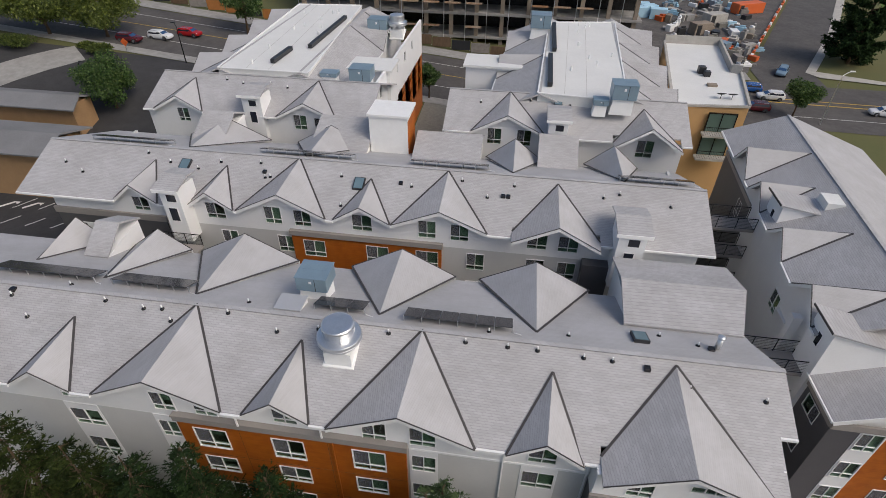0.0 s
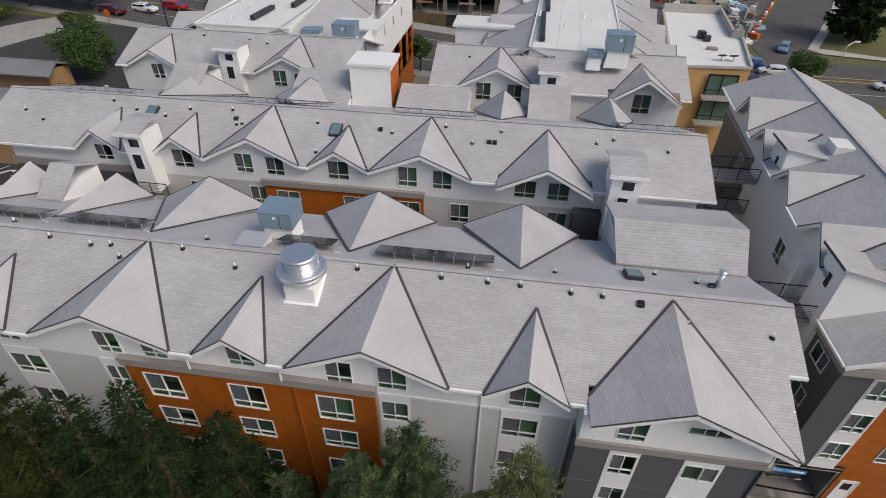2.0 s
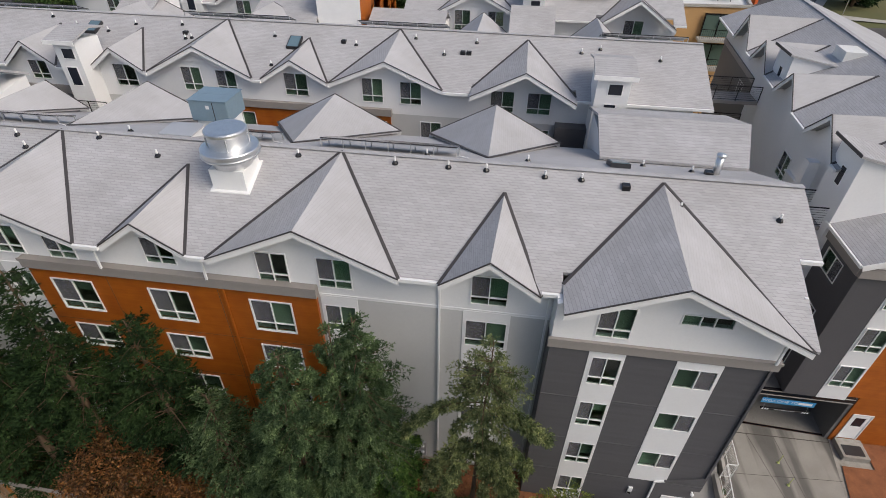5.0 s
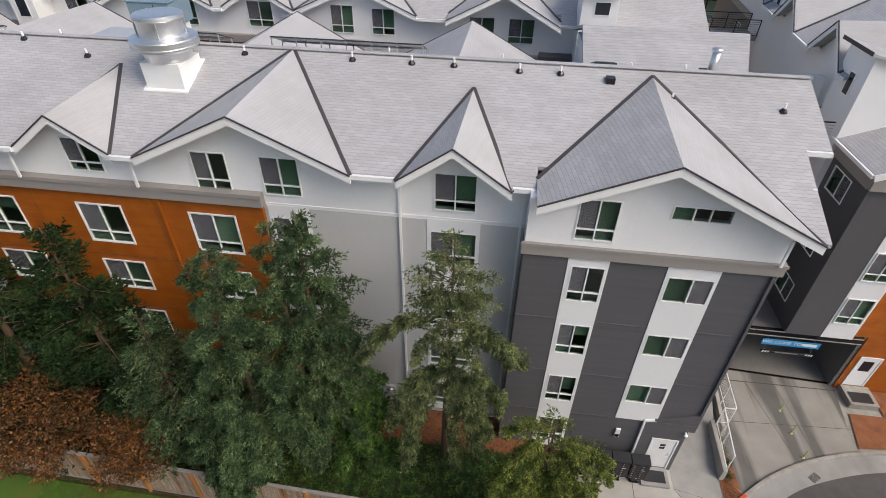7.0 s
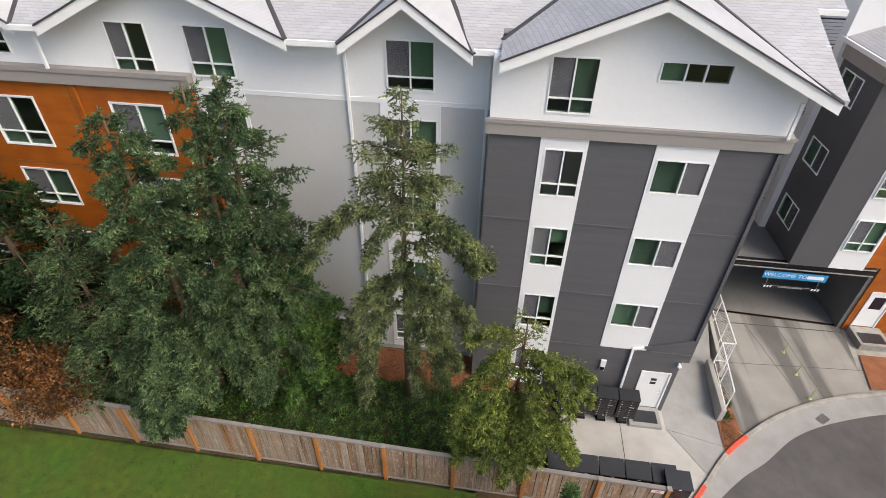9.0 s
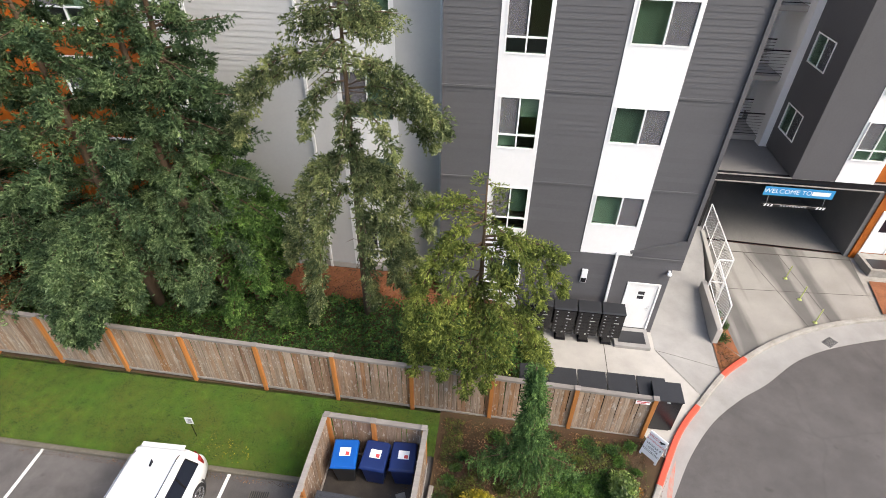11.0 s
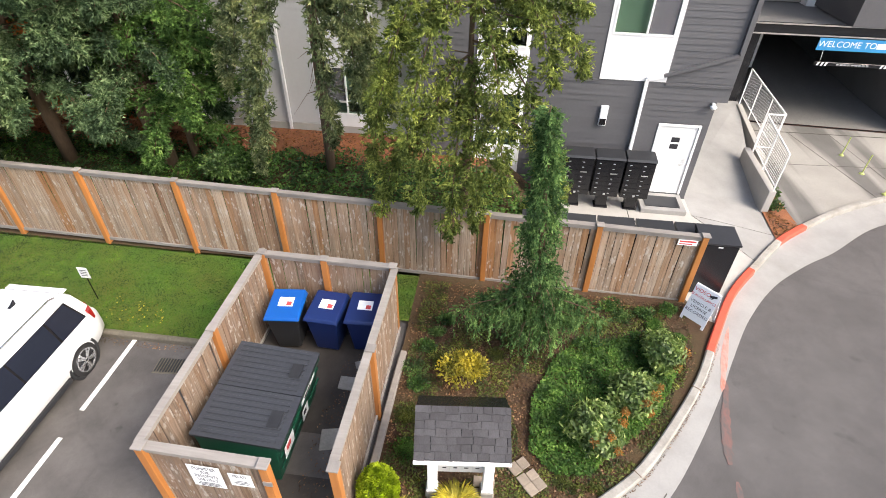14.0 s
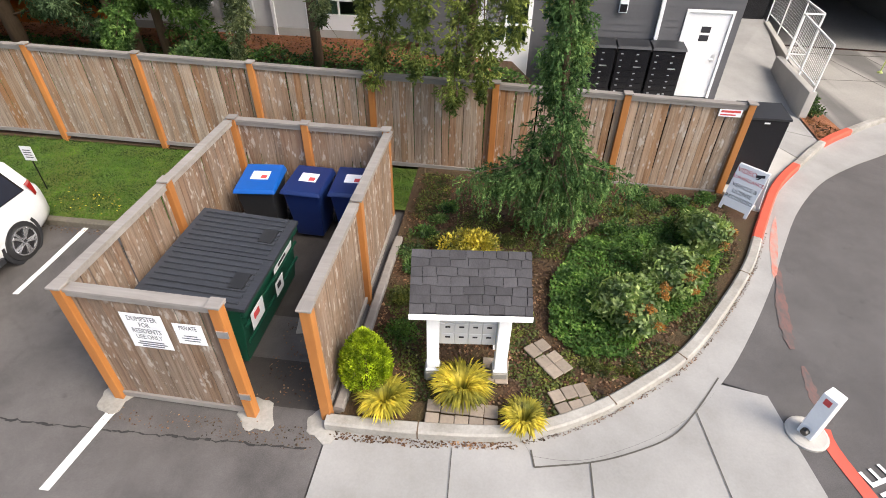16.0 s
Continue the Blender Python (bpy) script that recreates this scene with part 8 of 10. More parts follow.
for i in range(4):
    x = 8.84 + 0.81 * i
    mb = thing("cluster_mailbox", "black pedestal cluster mailbox with many small doors", "mailbox", mailg, at=(x, 13.28, ground_z(x, 13.3) + 0.05))
    bm = bm_new(); box(bm, 0.01, 0.77, 0, 0.44, 0.42, 1.56)
    cab = part("cabinet", bevelled(bm, 0.012, 1), M_BLACK, mb)
    bm = bm_new(); hexa(bm, [(-0.005, -0.03, 1.562), (0.785, -0.03, 1.562), (0.785, 0.47, 1.562), (-0.005, 0.47, 1.562)], [(0.01, 0.0, 1.62), (0.77, 0.0, 1.62), (0.77, 0.46, 1.66), (0.01, 0.46, 1.66)])
    part("hood", bm, M_BLKPL, mb)
    bm = bm_new(); box(bm, 0.24, 0.54, 0.10, 0.34, 0.0, 0.419)
    box(bm, 0.20, 0.58, 0.06, 0.38, 0.0, 0.04)
    part("pedestal", bm, M_BLACK, mb)
    for c in range(2):
        for r in range(7):
            bm = bm_new(); box(bm, 0.03 + 0.365 * c, 0.385 + 0.365 * c, -0.012, -0.001, 0.45 + 0.152 * r, 0.592 + 0.152 * r)
            d = part("box_door", bm, M_BLACK, cab)
            bm = bm_new(); box(bm, 0.10 + 0.365 * c, 0.155 + 0.365 * c, -0.016, -0.0125, 0.52 + 0.152 * r, 0.54 + 0.152 * r)
            part("number_bar", bm, M_BOXGREY, cab)
    bm = bm_new(); box(bm, 0.44, 0.62, -0.018, -0.0125, 1.13, 1.16); box(bm, 0.36, 0.42, -0.018, -0.0125, 0.47, 0.53)
    part("outgoing_slot", bm, M_METAL, mb)
for i in range(6):
    x = 8.55 + 0.885 * i if i < 5 else 12.45
    top = 1.62 if i < 5 else 1.80
    y0 = 10.32 if i < 5 else 10.05
    lk = thing("parcel_locker", "black steel parcel locker with flat sloping top", "locker", "parcel lockers", at=(x, y0, ground_z(x, y0) + 0.05))
    bm = bm_new(); box(bm, 0, 0.80, 0, 0.60, 0.10, top - 0.34)
    part("body", bevelled(bm, 0.01, 1), M_BLACK, lk)
    bm = bm_new(); hexa(bm, [(-0.02, -0.03, top - 0.338), (0.82, -0.03, top - 0.338), (0.82, 0.63, top - 0.338), (-0.02, 0.63, top - 0.338)], [(-0.02, -0.03, top - 0.30), (0.82, -0.03, top - 0.30), (0.82, 0.63, top - 0.24), (-0.02, 0.63, top - 0.24)])
    part("top", bm, M_BLKPL, lk)
    bm = bm_new(); box(bm, 0.05, 0.75, 0.05, 0.55, 0.0, 0.099)
    part("plinth", bm, M_BLACK, lk)
    bm = bm_new(); box(bm, 0.36, 0.46, -0.006, -0.001, top - 0.42, top - 0.39)
    part("badge", bm, M_SIGN, lk)
em = thing("meter_bank", "grey electric meter cabinets on the pale wall", "meters", at=(-1.08, FY - 0.02, 1.74))
for x0, x1, h, rows in ((0.0, 0.66, 1.67, 3), (0.76, 1.20, 1.12, 1), (1.24, 1.68, 1.12, 2)):
    bm = bm_new(); box(bm, x0, x1, -0.12, 0, 0.0, h)
    cab = part("meter_cabinet", bevelled(bm, 0.01, 1), M_BOXGREY, em)
    bm = bm_new(); box(bm, x0 + 0.03, x1 - 0.03, -0.128, -0.121, 0.03, h - 0.03)
    part("cover", bevelled(bm, 0.003, 1), M_BOXGREY, cab)
    for r in range(rows):
        z = 0.36 + 0.53 * r
        bm = bm_new(); tube(bm, [(x1 - 0.20, -0.129, z), (x1 - 0.20, -0.17, z), (x1 - 0.20, -0.23, z)], [0.10, 0.10, 0.075], 14)
        part("meter", bm, M_METAL, cab, "round glass meter")
        bm = bm_new(); box(bm, x0 + 0.08, x0 + 0.20, -0.14, -0.1285, z - 0.12, z + 0.02)
        part("breaker", bm, M_BLACK, cab, "black breaker")
for x in (0.30, 0.95, 1.45):
    bm = bm_new(); tube(bm, [(x, -0.06, -0.75), (x, -0.06, 0.0)], 0.035, 8)
    part("conduit", bm, M_BOXGREY, em)
wv = thing("wall_vent", "small dark louvred vent on the pale wall", "vent", at=(0.11, FY - 0.02, 3.25))
bm = bm_new(); box(bm, -0.15, 0.15, -0.05, 0, -0.12, 0.12)
part("hood", bevelled(bm, 0.012, 1), M_BLACK, wv)
for k in range(4):
    bm = bm_new(); box(bm, -0.12, 0.12, -0.062, -0.051, -0.10 + 0.05 * k, -0.08 + 0.05 * k)
    part("louvre", bm, M_BOXGREY, wv)

# ---- ramp walls with white railing ----
rw = thing("ramp_wall", "low concrete ramp walls with white bar railing", "wall")


def wall_run(a, b, z0, z1, half=0.10):
    d = Vector((b[0] - a[0], b[1] - a[1], 0)).normalized()
    n = Vector((-d.y, d.x, 0)) * half
    ring = [(a[0] - n.x, a[1] - n.y), (b[0] - n.x, b[1] - n.y), (b[0] + n.x, b[1] + n.y), (a[0] + n.x, a[1] + n.y)]
    bm = bm_new(); hexa(bm, [(*p, -0.1) for p in ring], [(*ring[0], z0), (*ring[1], z1), (*ring[2], z1), (*ring[3], z0)])
    part("concrete_wall", bevelled(bm, 0.012, 1), M_PALE, rw)


bm = bm_new()
hexa(bm, [(13.37, 14.66, -0.1), (15.64, 14.66, -0.1), (16.60, 20.60, -0.1), (13.37, 20.60, -0.1)], [(13.37, 14.66, ground_z(13.37, 14.66) + 0.058), (15.64, 14.66, ground_z(15.64, 14.66) + 0.058), (16.60, 20.60, 1.08), (13.37, 20.60, 1.08)])
solid("footpath", bm, M_CONC, "concrete footpath climbing beside the ramp", "footpath", kind="structure")
wall_run((15.70, 14.18), (15.80, 16.85), 0.93, 0.99)
wall_run((16.42, 16.62), (16.56, 20.3), 0.62, 1.10, 0.09)
for a, b, f0, f1, z0, z1, n, m in (((15.72, 14.24), (15.90, 16.62), 1.02, 1.08, 2.08, 2.22, 2, 24), ((15.93, 16.66), (16.43, 16.66), 1.08, 1.08, 2.22, 2.22, 1, 6), ((16.46, 16.70), (16.66, 20.55), 1.08, 1.26, 2.22, 2.32, 3, 38)):
    def on_run(t, f):
        return (a[0] + (b[0] - a[0]) * t, a[1] + (b[1] - a[1]) * t, (f0 + (f1 - f0) * t) * (1 - f) + (z0 + (z1 - z0) * t) * f)
    for k in range(n + 1):
        foot = on_run(k / n, 0)
        bm = bm_new(); bar(bm, (foot[0], foot[1], foot[2] - (0.45 if n != 2 else 0.14)), on_run(k / n, 1), 0.034, 0.034)
        part("rail_post", bm, M_TRIM, rw)
    for f, w in ((0.04, 0.026), (1.0, 0.040)):
        bm = bm_new(); bar(bm, on_run(0, f), on_run(1, f), w, w)
        part("rail", bm, M_TRIM, rw)
    bm = bm_new()
    for k in range(1, m):
        bar(bm, on_run(k / m, 0.05), on_run(k / m, 0.98), 0.005, 0.005)
    part("bar_infill", bm, M_TRIM, rw)["kind"] = "stuff"
for k in range(3):
    x, y = 19.80 + 0.07 * k, 18.55 - 1.3 * k
    d = thing("delineator_post", "fluorescent yellow flexible marker post", "marker post", "marker posts", at=(x, y, ground_z(x, y) + 0.014))
    bm = bm_new(); lathe(bm, [(0.085, 0.0), (0.075, 0.03), (0.03, 0.06)], (0, 0, 0), 12)
    part("foot", bm, M_FLUO, d)
    bm = bm_new(); tube(bm, [(0, 0, 0.05), (0.01, 0, 0.70)], 0.02, 8)
    part("stem", bm, M_FLUO, d)

sheet("mulch_border", [(15.8, 14.5), (15.75, 14.55), (16.5, 13.78), (16.45, 15.0), (16.38, 16.2), (16.25, 16.9), (16.02, 16.9)], M_MULCH, 0.05, "orange bark mulch strip along the ramp wall", "mulch", 0.6)
for i, (x, y, r, h) in enumerate(((16.15, 15.0, 0.3, 0.5), (16.18, 15.7, 0.28, 0.45), (16.2, 16.3, 0.22, 0.35))):
    shrub("leafy green shrub along the ramp wall", x, y, r * 0.8, r, h, 53 + i, M_LEAF, 500, 0.07, "ramp shrubs")

carpet("leaf_litter", "brown leaf litter along the kerb foot", "leaf litter", [(6.15, 3.50), (7.3, 3.54), (8.45, 3.68), (8.4, 3.78), (7.3, 3.63), (6.15, 3.60)], M_LITTER, 420, 0.035, 0.008, 33, 0.012, 1.0, 0.0)
# joints cut across the kerb stones
for x, y, a in ((8.55, 3.90, 17), (10.68, 5.34, 44), (12.1, 7.28, 58), (9.62, 4.46, 36), (7.2, 3.725, 3)):
    bm = bm_new(); box(bm, -0.008, 0.008, -0.088, 0.088, 0.0, 0.153)
    solid("kerb_joint", bm, M_BARK, "dark joint between kerb stones", "joint", "kerb joints", kind="structure", at=Matrix.Translation((x, y, ground_z(x, y))) @ Matrix.Rotation(radians(a), 4, 'Z'))


def kerb_offset(k, out):
    (ax, ay), (bx, by) = KERB[k - 1], KERB[k + 1]
    d = Vector((bx - ax, by - ay, 0)).normalized()
    return (KERB[k][0] + d.y * out, KERB[k][1] - d.x * out)


KI = [k for k in range(1, len(KERB) - 1) if 8.3 < KERB[k][0] < 12.9]
# leaf bits strewn along the kerb foot to draw its shadow line
carpet("leaf_litter", "leaf bits laid as the kerb's shadow line in the gutter", "leaf litter", [kerb_offset(k, 0.088) for k in KI] + [kerb_offset(k, 0.135) for k in KI[::-1]], M_LITTER, 650, 0.026, 0.004, 35, 0.016, 1.0, 0.0)

carpet("leaf_litter", "dirt and dead leaves on the enclosure floor", "leaf litter", [(4.95, 3.9), (5.85, 3.9), (5.9, 7.9), (5.0, 7.0)], M_LITTER, 700, 0.035, 0.004, 37, 0.012, 0.3, 0.0)
for i, (x, y, w, d) in enumerate(((5.32, 6.55, 0.22, 0.17), (5.30, 5.35, 0.20, 0.22), (5.45, 7.05, 0.13, 0.10))):
    bm = bm_new(); box(bm, -w, w, -d, d, 0.0, 0.03)
    for v in bm.verts:
        v.co.x += 0.25 * w * noise.noise((v.co.x * 9 + i, v.co.y * 7, 1)); v.co.y += 0.25 * d * noise.noise((v.co.y * 9, v.co.x * 7 + i, 2))
    solid("concrete_footing", bevelled(bm, 0.012, 1), M_KERB, "old concrete pad set in dirty asphalt", "footing", "footings", at=Matrix.Translation((x, y, ground_z(x, y) + 0.006)) @ Matrix.Rotation(0.2 * i, 4, 'Z'))

# trench drain across the garage mouth
td = thing("trench_drain", "narrow rusty trench drain across the garage mouth", "drain", "drains", at=Matrix.Translation((19.9, 20.93, ground_z(19.9, 20.9) + 0.012)) @ Matrix.Rotation(radians(-2.9), 4, 'Z'))
M_DRAIN = mottled("rusty_iron", (0.085, 0.042, 0.028), 0.85, 0.35, 3.0, 30.0, 0.3)
for s in (-1, 1):
    bm = bm_new(); box(bm, -3.0, 3.3, s * 0.07 - 0.012, s * 0.07 + 0.012, -0.02, 0.012)
    part("channel_edge", bm, M_DRAIN, td)
bm = bm_new(); box(bm, -3.0, 3.3, -0.058, 0.058, -0.02, 0.006)
part("channel_cover", bm, M_BLACK, td)

carpet("leaf_litter", "dirt and dead leaves along the lawn edge", "leaf litter", [(-6, 6.86), (3.0, 6.86), (3.0, 7.02), (-6, 7.02)], M_LITTER, 900, 0.032, 0.004, 61, 0.01, 1.0, 0.0)
carpet("leaf_litter", "dark grit before the enclosure gate", "leaf litter", [(3.2, 3.35), (6.0, 3.3), (6.0, 3.6), (3.2, 3.6)], M_LITTER, 260, 0.028, 0.004, 62, 0.01, 1.0, 0.0)


# ---- east wing over the garage ----
block_f = thing("apartment_building", "charcoal and rust apartment wing bridging the garage entrance", "apartment building")
LW = [(-22.9, -21.4, z, z + 1.15) for z in (5.0, 7.85, 10.75)]
side = part("side_wall", wall_mesh(-23.3, -20.551, 3.95, lambda u: 12.2, LW, 0, 0.25), M_DARK, block_f)
side.matrix_basis = Matrix.Translation((19.2, 0, 0)) @ Matrix.Rotation(radians(-90), 4, 'Z')
for w in LW:
    o = win(block_f, *w, 0, "B")
    o.matrix_basis = Matrix.Translation((19.2, 0, 0)) @ Matrix.Rotation(radians(-90), 4, 'Z') @ Matrix.Translation((w[0], 0, w[2]))
FW = [(20.95, 22.2, z, z + 1.6) for z in (4.95, 7.6, 10.4)]
part("front_wall", wall_mesh(19.45, 20.85, 3.95, lambda u: 12.2, [], 20.3, 0.25), M_DARK, block_f)
part("front_wall", (lambda b: (box(b, 19.2, 19.449, 20.3, 20.549, 3.95, 12.2), b)[1])(bm_new()), M_DARK, block_f)
part("white_panel_strip", wall_mesh(20.851, 22.30, 3.95, lambda u: 12.2, FW, 20.28, 0.27), M_WHITE, block_f)
for w in FW:
    win(block_f, *w, 20.26, "A")
RWN = [(24.2, 26.0, z, z + 1.6) for z in (4.8, 7.6, 10.4)]
part("rust_wall", wall_mesh(22.301, 40, 3.95, lambda u: 12.2, RWN, 20.55, 0.25), M_ORANGE, block_f, "rust-orange panel wall")
for w in RWN:
    win(block_f, *w, 20.53, "A")
part("rust_wall", wall_mesh(23.2, 40, 0.0, lambda u: 3.949, [(23.55, 24.5, 0.45, 2.55)], 20.55, 0.25), M_ORANGE, block_f, "rust-orange panel wall")
box_part("band_course", M_TAUPE, block_f, 19.1, 22.9, 20.12, 20.279, 12.2, 12.68, label="taupe fibre-cement band")
box_part("band_course", M_TAUPE, block_f, 19.05, 19.199, 20.28, 23.4, 12.2, 12.68, label="taupe fibre-cement band")
bm = bm_new(); box(bm, 19.45, 40, 20.6, 20.8, 12.2, 13.0); box(bm, 19.4, 19.6, 20.81, 26.5, 12.2, 13.0); box(bm, 19.46, 40, 20.82, 30, 12.2, 12.3)
part("upper_wall", bm, M_WHITE, block_f)
bm = bm_new(); slab(bm, [(18.95, 20.05, 12.95), (26, 20.05, 12.95 + 7.05 * 0.4), (26, 23.55, 12.95 + 7.05 * 0.4), (18.95, 23.55, 12.95)], 0.14)
part("roof_slope", bm, M_ROOF, block_f)
bm = bm_new(); slab(bm, [(26, 20.05, 15.77), (40, 20.05, 13), (40, 30, 13), (26, 30, 15.77)], 0.14)
part("roof_slope", bm, M_ROOF, block_f)
bm = bm_new(); box(bm, 18.84, 18.945, 20.05, 23.55, 12.78, 12.93)
part("rain_gutter", bm, M_TRIM, block_f)
bm = bm_new(); bar(bm, (18.95, 20.02, 12.80), (26, 20.02, 15.62), 0.05, 0.28)
part("barge_board", bm, M_TRIM, block_f)
# white stair towers with roofs that fall back into the main slope
def shed_tower(parent, x0, x1, y0, y1, zb, z0, z1):
    bm = bm_new(); hexa(bm, [(x0, y0, zb), (x1, y0, zb), (x1, y1, zb), (x0, y1, zb)], [(x0, y0, z0), (x1, y0, z1), (x1, y1, z1), (x0, y1, z0)])
    t = part("stair_tower", bm, M_WHITE, parent, "white stair tower with sloping roof")
    bm = bm_new(); slab(bm, [(x0 - 0.3, y0 - 0.2, z0 + 0.16), (x1 + 0.1, y0 - 0.2, z1 + 0.10), (x1 + 0.1, y1 + 0.2, z1 + 0.10), (x0 - 0.3, y1 + 0.2, z0 + 0.16)], 0.10)
    part("tower_roof", bm, M_ROOF, t)
    bm = bm_new(); bar(bm, (x0 - 0.31, y0 - 0.2, z0 + 0.13), (x0 - 0.31, y1 + 0.2, z0 + 0.13), 0.03, 0.16)
    part("roof_edge", bm, M_VALLEY, t)
    ym = (y0 + y1) / 2
    bm = bm_new(); box(bm, x0 - 0.03, x0 - 0.002, ym - 0.35, ym + 0.15, z0 - 1.9, z0 - 0.9)
    w = part("tower_window", bm, M_FRAME, t)
    bm = bm_new(); box(bm, x0 - 0.04, x0 - 0.031, ym - 0.29, ym + 0.09, z0 - 1.84, z0 - 0.96)
    part("pane", bm, M_CARGLASS, w)


shed_tower(block_f, 18.9, 23.2, 23.3, 25.4, 3.9, 16.45, 15.4)
shed_tower(block_f, 20.3, 23.0, 35.9, 38.1, 6.0, 17.0, 16.5)
bm = bm_new(); hexa(bm, [(23.3, 36.2, 15.5), (24.5, 36.1, 15.5), (24.6, 37.7, 15.5), (23.4, 37.8, 15.5)], [(23.3, 36.2, 17.35), (24.5, 36.1, 17.35), (24.6, 37.7, 17.35), (23.4, 37.8, 17.35)])
part("roof_box", bm, M_MEMB, block_f, "white boxed roof shaft")
# garage: header, soffit, walls, back
bm = bm_new(); box(bm, 13.7, 22.98, 20.36, 20.6, 3.62, 3.94)
part("header_beam", bm, M_BLACK, block_f, "black steel header beam")
for q in ((15.0, 22.9, 20.32, 20.358, 3.93, 3.97), (15.0, 22.9, 20.32, 20.358, 3.60, 3.64)):
    box_part("header_trim", M_TAUPE, block_f, *q)
bm = bm_new(); box(bm, 13.7, 24, 20.61, 34.5, 3.62, 3.9)
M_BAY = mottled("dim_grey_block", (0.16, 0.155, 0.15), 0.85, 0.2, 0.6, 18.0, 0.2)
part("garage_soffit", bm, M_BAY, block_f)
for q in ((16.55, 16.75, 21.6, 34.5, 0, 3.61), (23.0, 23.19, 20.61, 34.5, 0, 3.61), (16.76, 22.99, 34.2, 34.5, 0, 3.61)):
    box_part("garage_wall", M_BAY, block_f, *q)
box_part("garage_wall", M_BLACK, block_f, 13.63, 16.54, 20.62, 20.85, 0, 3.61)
bn = thing("banner", "blue welcome banner hung over the garage entrance", "banner", at=(19.62, 20.12, 3.42))
bm = bm_new(); box(bm, -1.36, 1.36, -0.01, 0.0, -0.20, 0.20)
part("cloth", bm, M_BANNER, bn)
words(bn, "WELCOME TO", 0.285, face_y(-0.42, -0.013, 0.0), M_SIGN)
bm = bm_new(); box(bm, 0.52, 1.22, -0.014, -0.0105, -0.09, 0.09)
part("name_bar", bm, M_SIGN, bn)
cb = thing("clearance_bar", "hanging clearance bar with white chevrons", "bar", at=(19.65, 20.1, 2.78))
bm = bm_new(); box(bm, -1.25, 1.25, -0.05, 0.05, -0.06, 0.06)
part("bar", bevelled(bm, 0.01, 1), M_BLACK, cb)
for s in (-1, 1):
    for k in range(3):
        x = s * 1.16 - s * 0.13 * k
        bm = bm_new()
        hexa(bm, [(x - 0.04, -0.056, -0.055), (x + 0.03, -0.056, -0.055), (x + 0.06, -0.056, 0.055), (x - 0.01, -0.056, 0.055)], [(x - 0.04, -0.051, -0.055), (x + 0.03, -0.051, -0.055), (x + 0.06, -0.051, 0.055), (x - 0.01, -0.051, 0.055)])
        part("chevron", bm, M_SIGN, cb, "white painted chevron")
for k in range(9):
    bm = bm_new(); box(bm, -0.55 + 0.12 * k, -0.47 + 0.12 * k, -0.056, -0.051, -0.025, 0.025)
    part("printed_bar", bm, M_BOXGREY, cb)
for s in (-1, 1):
    bm = bm_new(); tube(bm, [(s * 1.1, 0, 0.06), (s * 1.1, 0.15, 0.84)], 0.008, 6)
    part("chain", bm, M_METAL, cb)
d2 = thing("glazed_door", "white glazed door in the rust wall", "door", at=(23.55, 20.55, 0.45))
bm = bm_new()
for q in ((-0.06, 0.0, 0, 2.16), (0.95, 1.01, 0, 2.16), (0, 0.95, 2.1, 2.16)):
    box(bm, q[0], q[1], -0.04, 0.12, q[2], q[3])
part("door_frame", bm, M_TRIM, d2)
bm = bm_new()
for q in ((0.01, 0.2, 0.01, 2.09), (0.75, 0.94, 0.01, 2.09), (0.2, 0.75, 0.01, 1.1), (0.2, 0.75, 1.85, 2.09)):
    box(bm, q[0], q[1], -0.01, 0.04, q[2], q[3])
part("door_leaf", bm, M_TRIM, d2)
bm = bm_new(); box(bm, 0.2, 0.75, 0.01, 0.02, 1.1, 1.85)
part("door_glass", bm, M_CARGLASS, d2)
bm = bm_new(); box(bm, 23.4, 24.8, 19.25, 20.5, 0.0, 0.45)
solid("door_step", bevelled(bm, 0.01, 1), M_KERB, "concrete landing before the glazed door", "step")
bm = bm_new(); box(bm, 23.55, 24.6, 19.4, 20.05, 0.452, 0.47)
solid("door_mat", bm, M_BLKPL, "black mat on the landing", "mat")
sheet("mulch_border", [(22.8, 16.8), (27, 17.2), (27, 20.5), (24.95, 20.5), (24.95, 18.85), (23.25, 18.85)], M_MULCH, 0.05, "orange bark mulch beside the drive", "mulch", 0.8)

# ---- walkways between the blocks ----
def walkway(label, x0, x1, y0, y1, z):
    w = thing("walkway", label, "walkway", "access walkways")
    bm = bm_new(); box(bm, x0, x1, y0, y1, z - 0.22, z)
    part("deck", bm, M_TAUPE, w)
    for y in (y0 + 0.04, y1 - 0.04):
        bm = bm_new(); bar(bm, (x0, y, z + 1.05), (x1, y, z + 1.05), 0.05, 0.05); bar(bm, (x0, y, z + 0.10), (x1, y, z + 0.10), 0.03, 0.03)
        part("handrail", bm, M_BLACK, w)
        n = int((x1 - x0) / 1.3)
        for k in range(n + 1):
            x = x0 + (x1 - x0) * k / n
            bm = bm_new(); bar(bm, (x, y, z), (x, y, z + 1.03), 0.045, 0.045)
            part("rail_post", bm, M_BLACK, w)
        bm = bm_new()
        for k in range(1, 7):
            bar(bm, (x0, y, z + 0.10 + 0.135 * k), (x1, y, z + 0.10 + 0.135 * k), 0.012, 0.012)
        o = part("wire_infill", bm, M_BLACK, w); o["kind"] = "stuff"


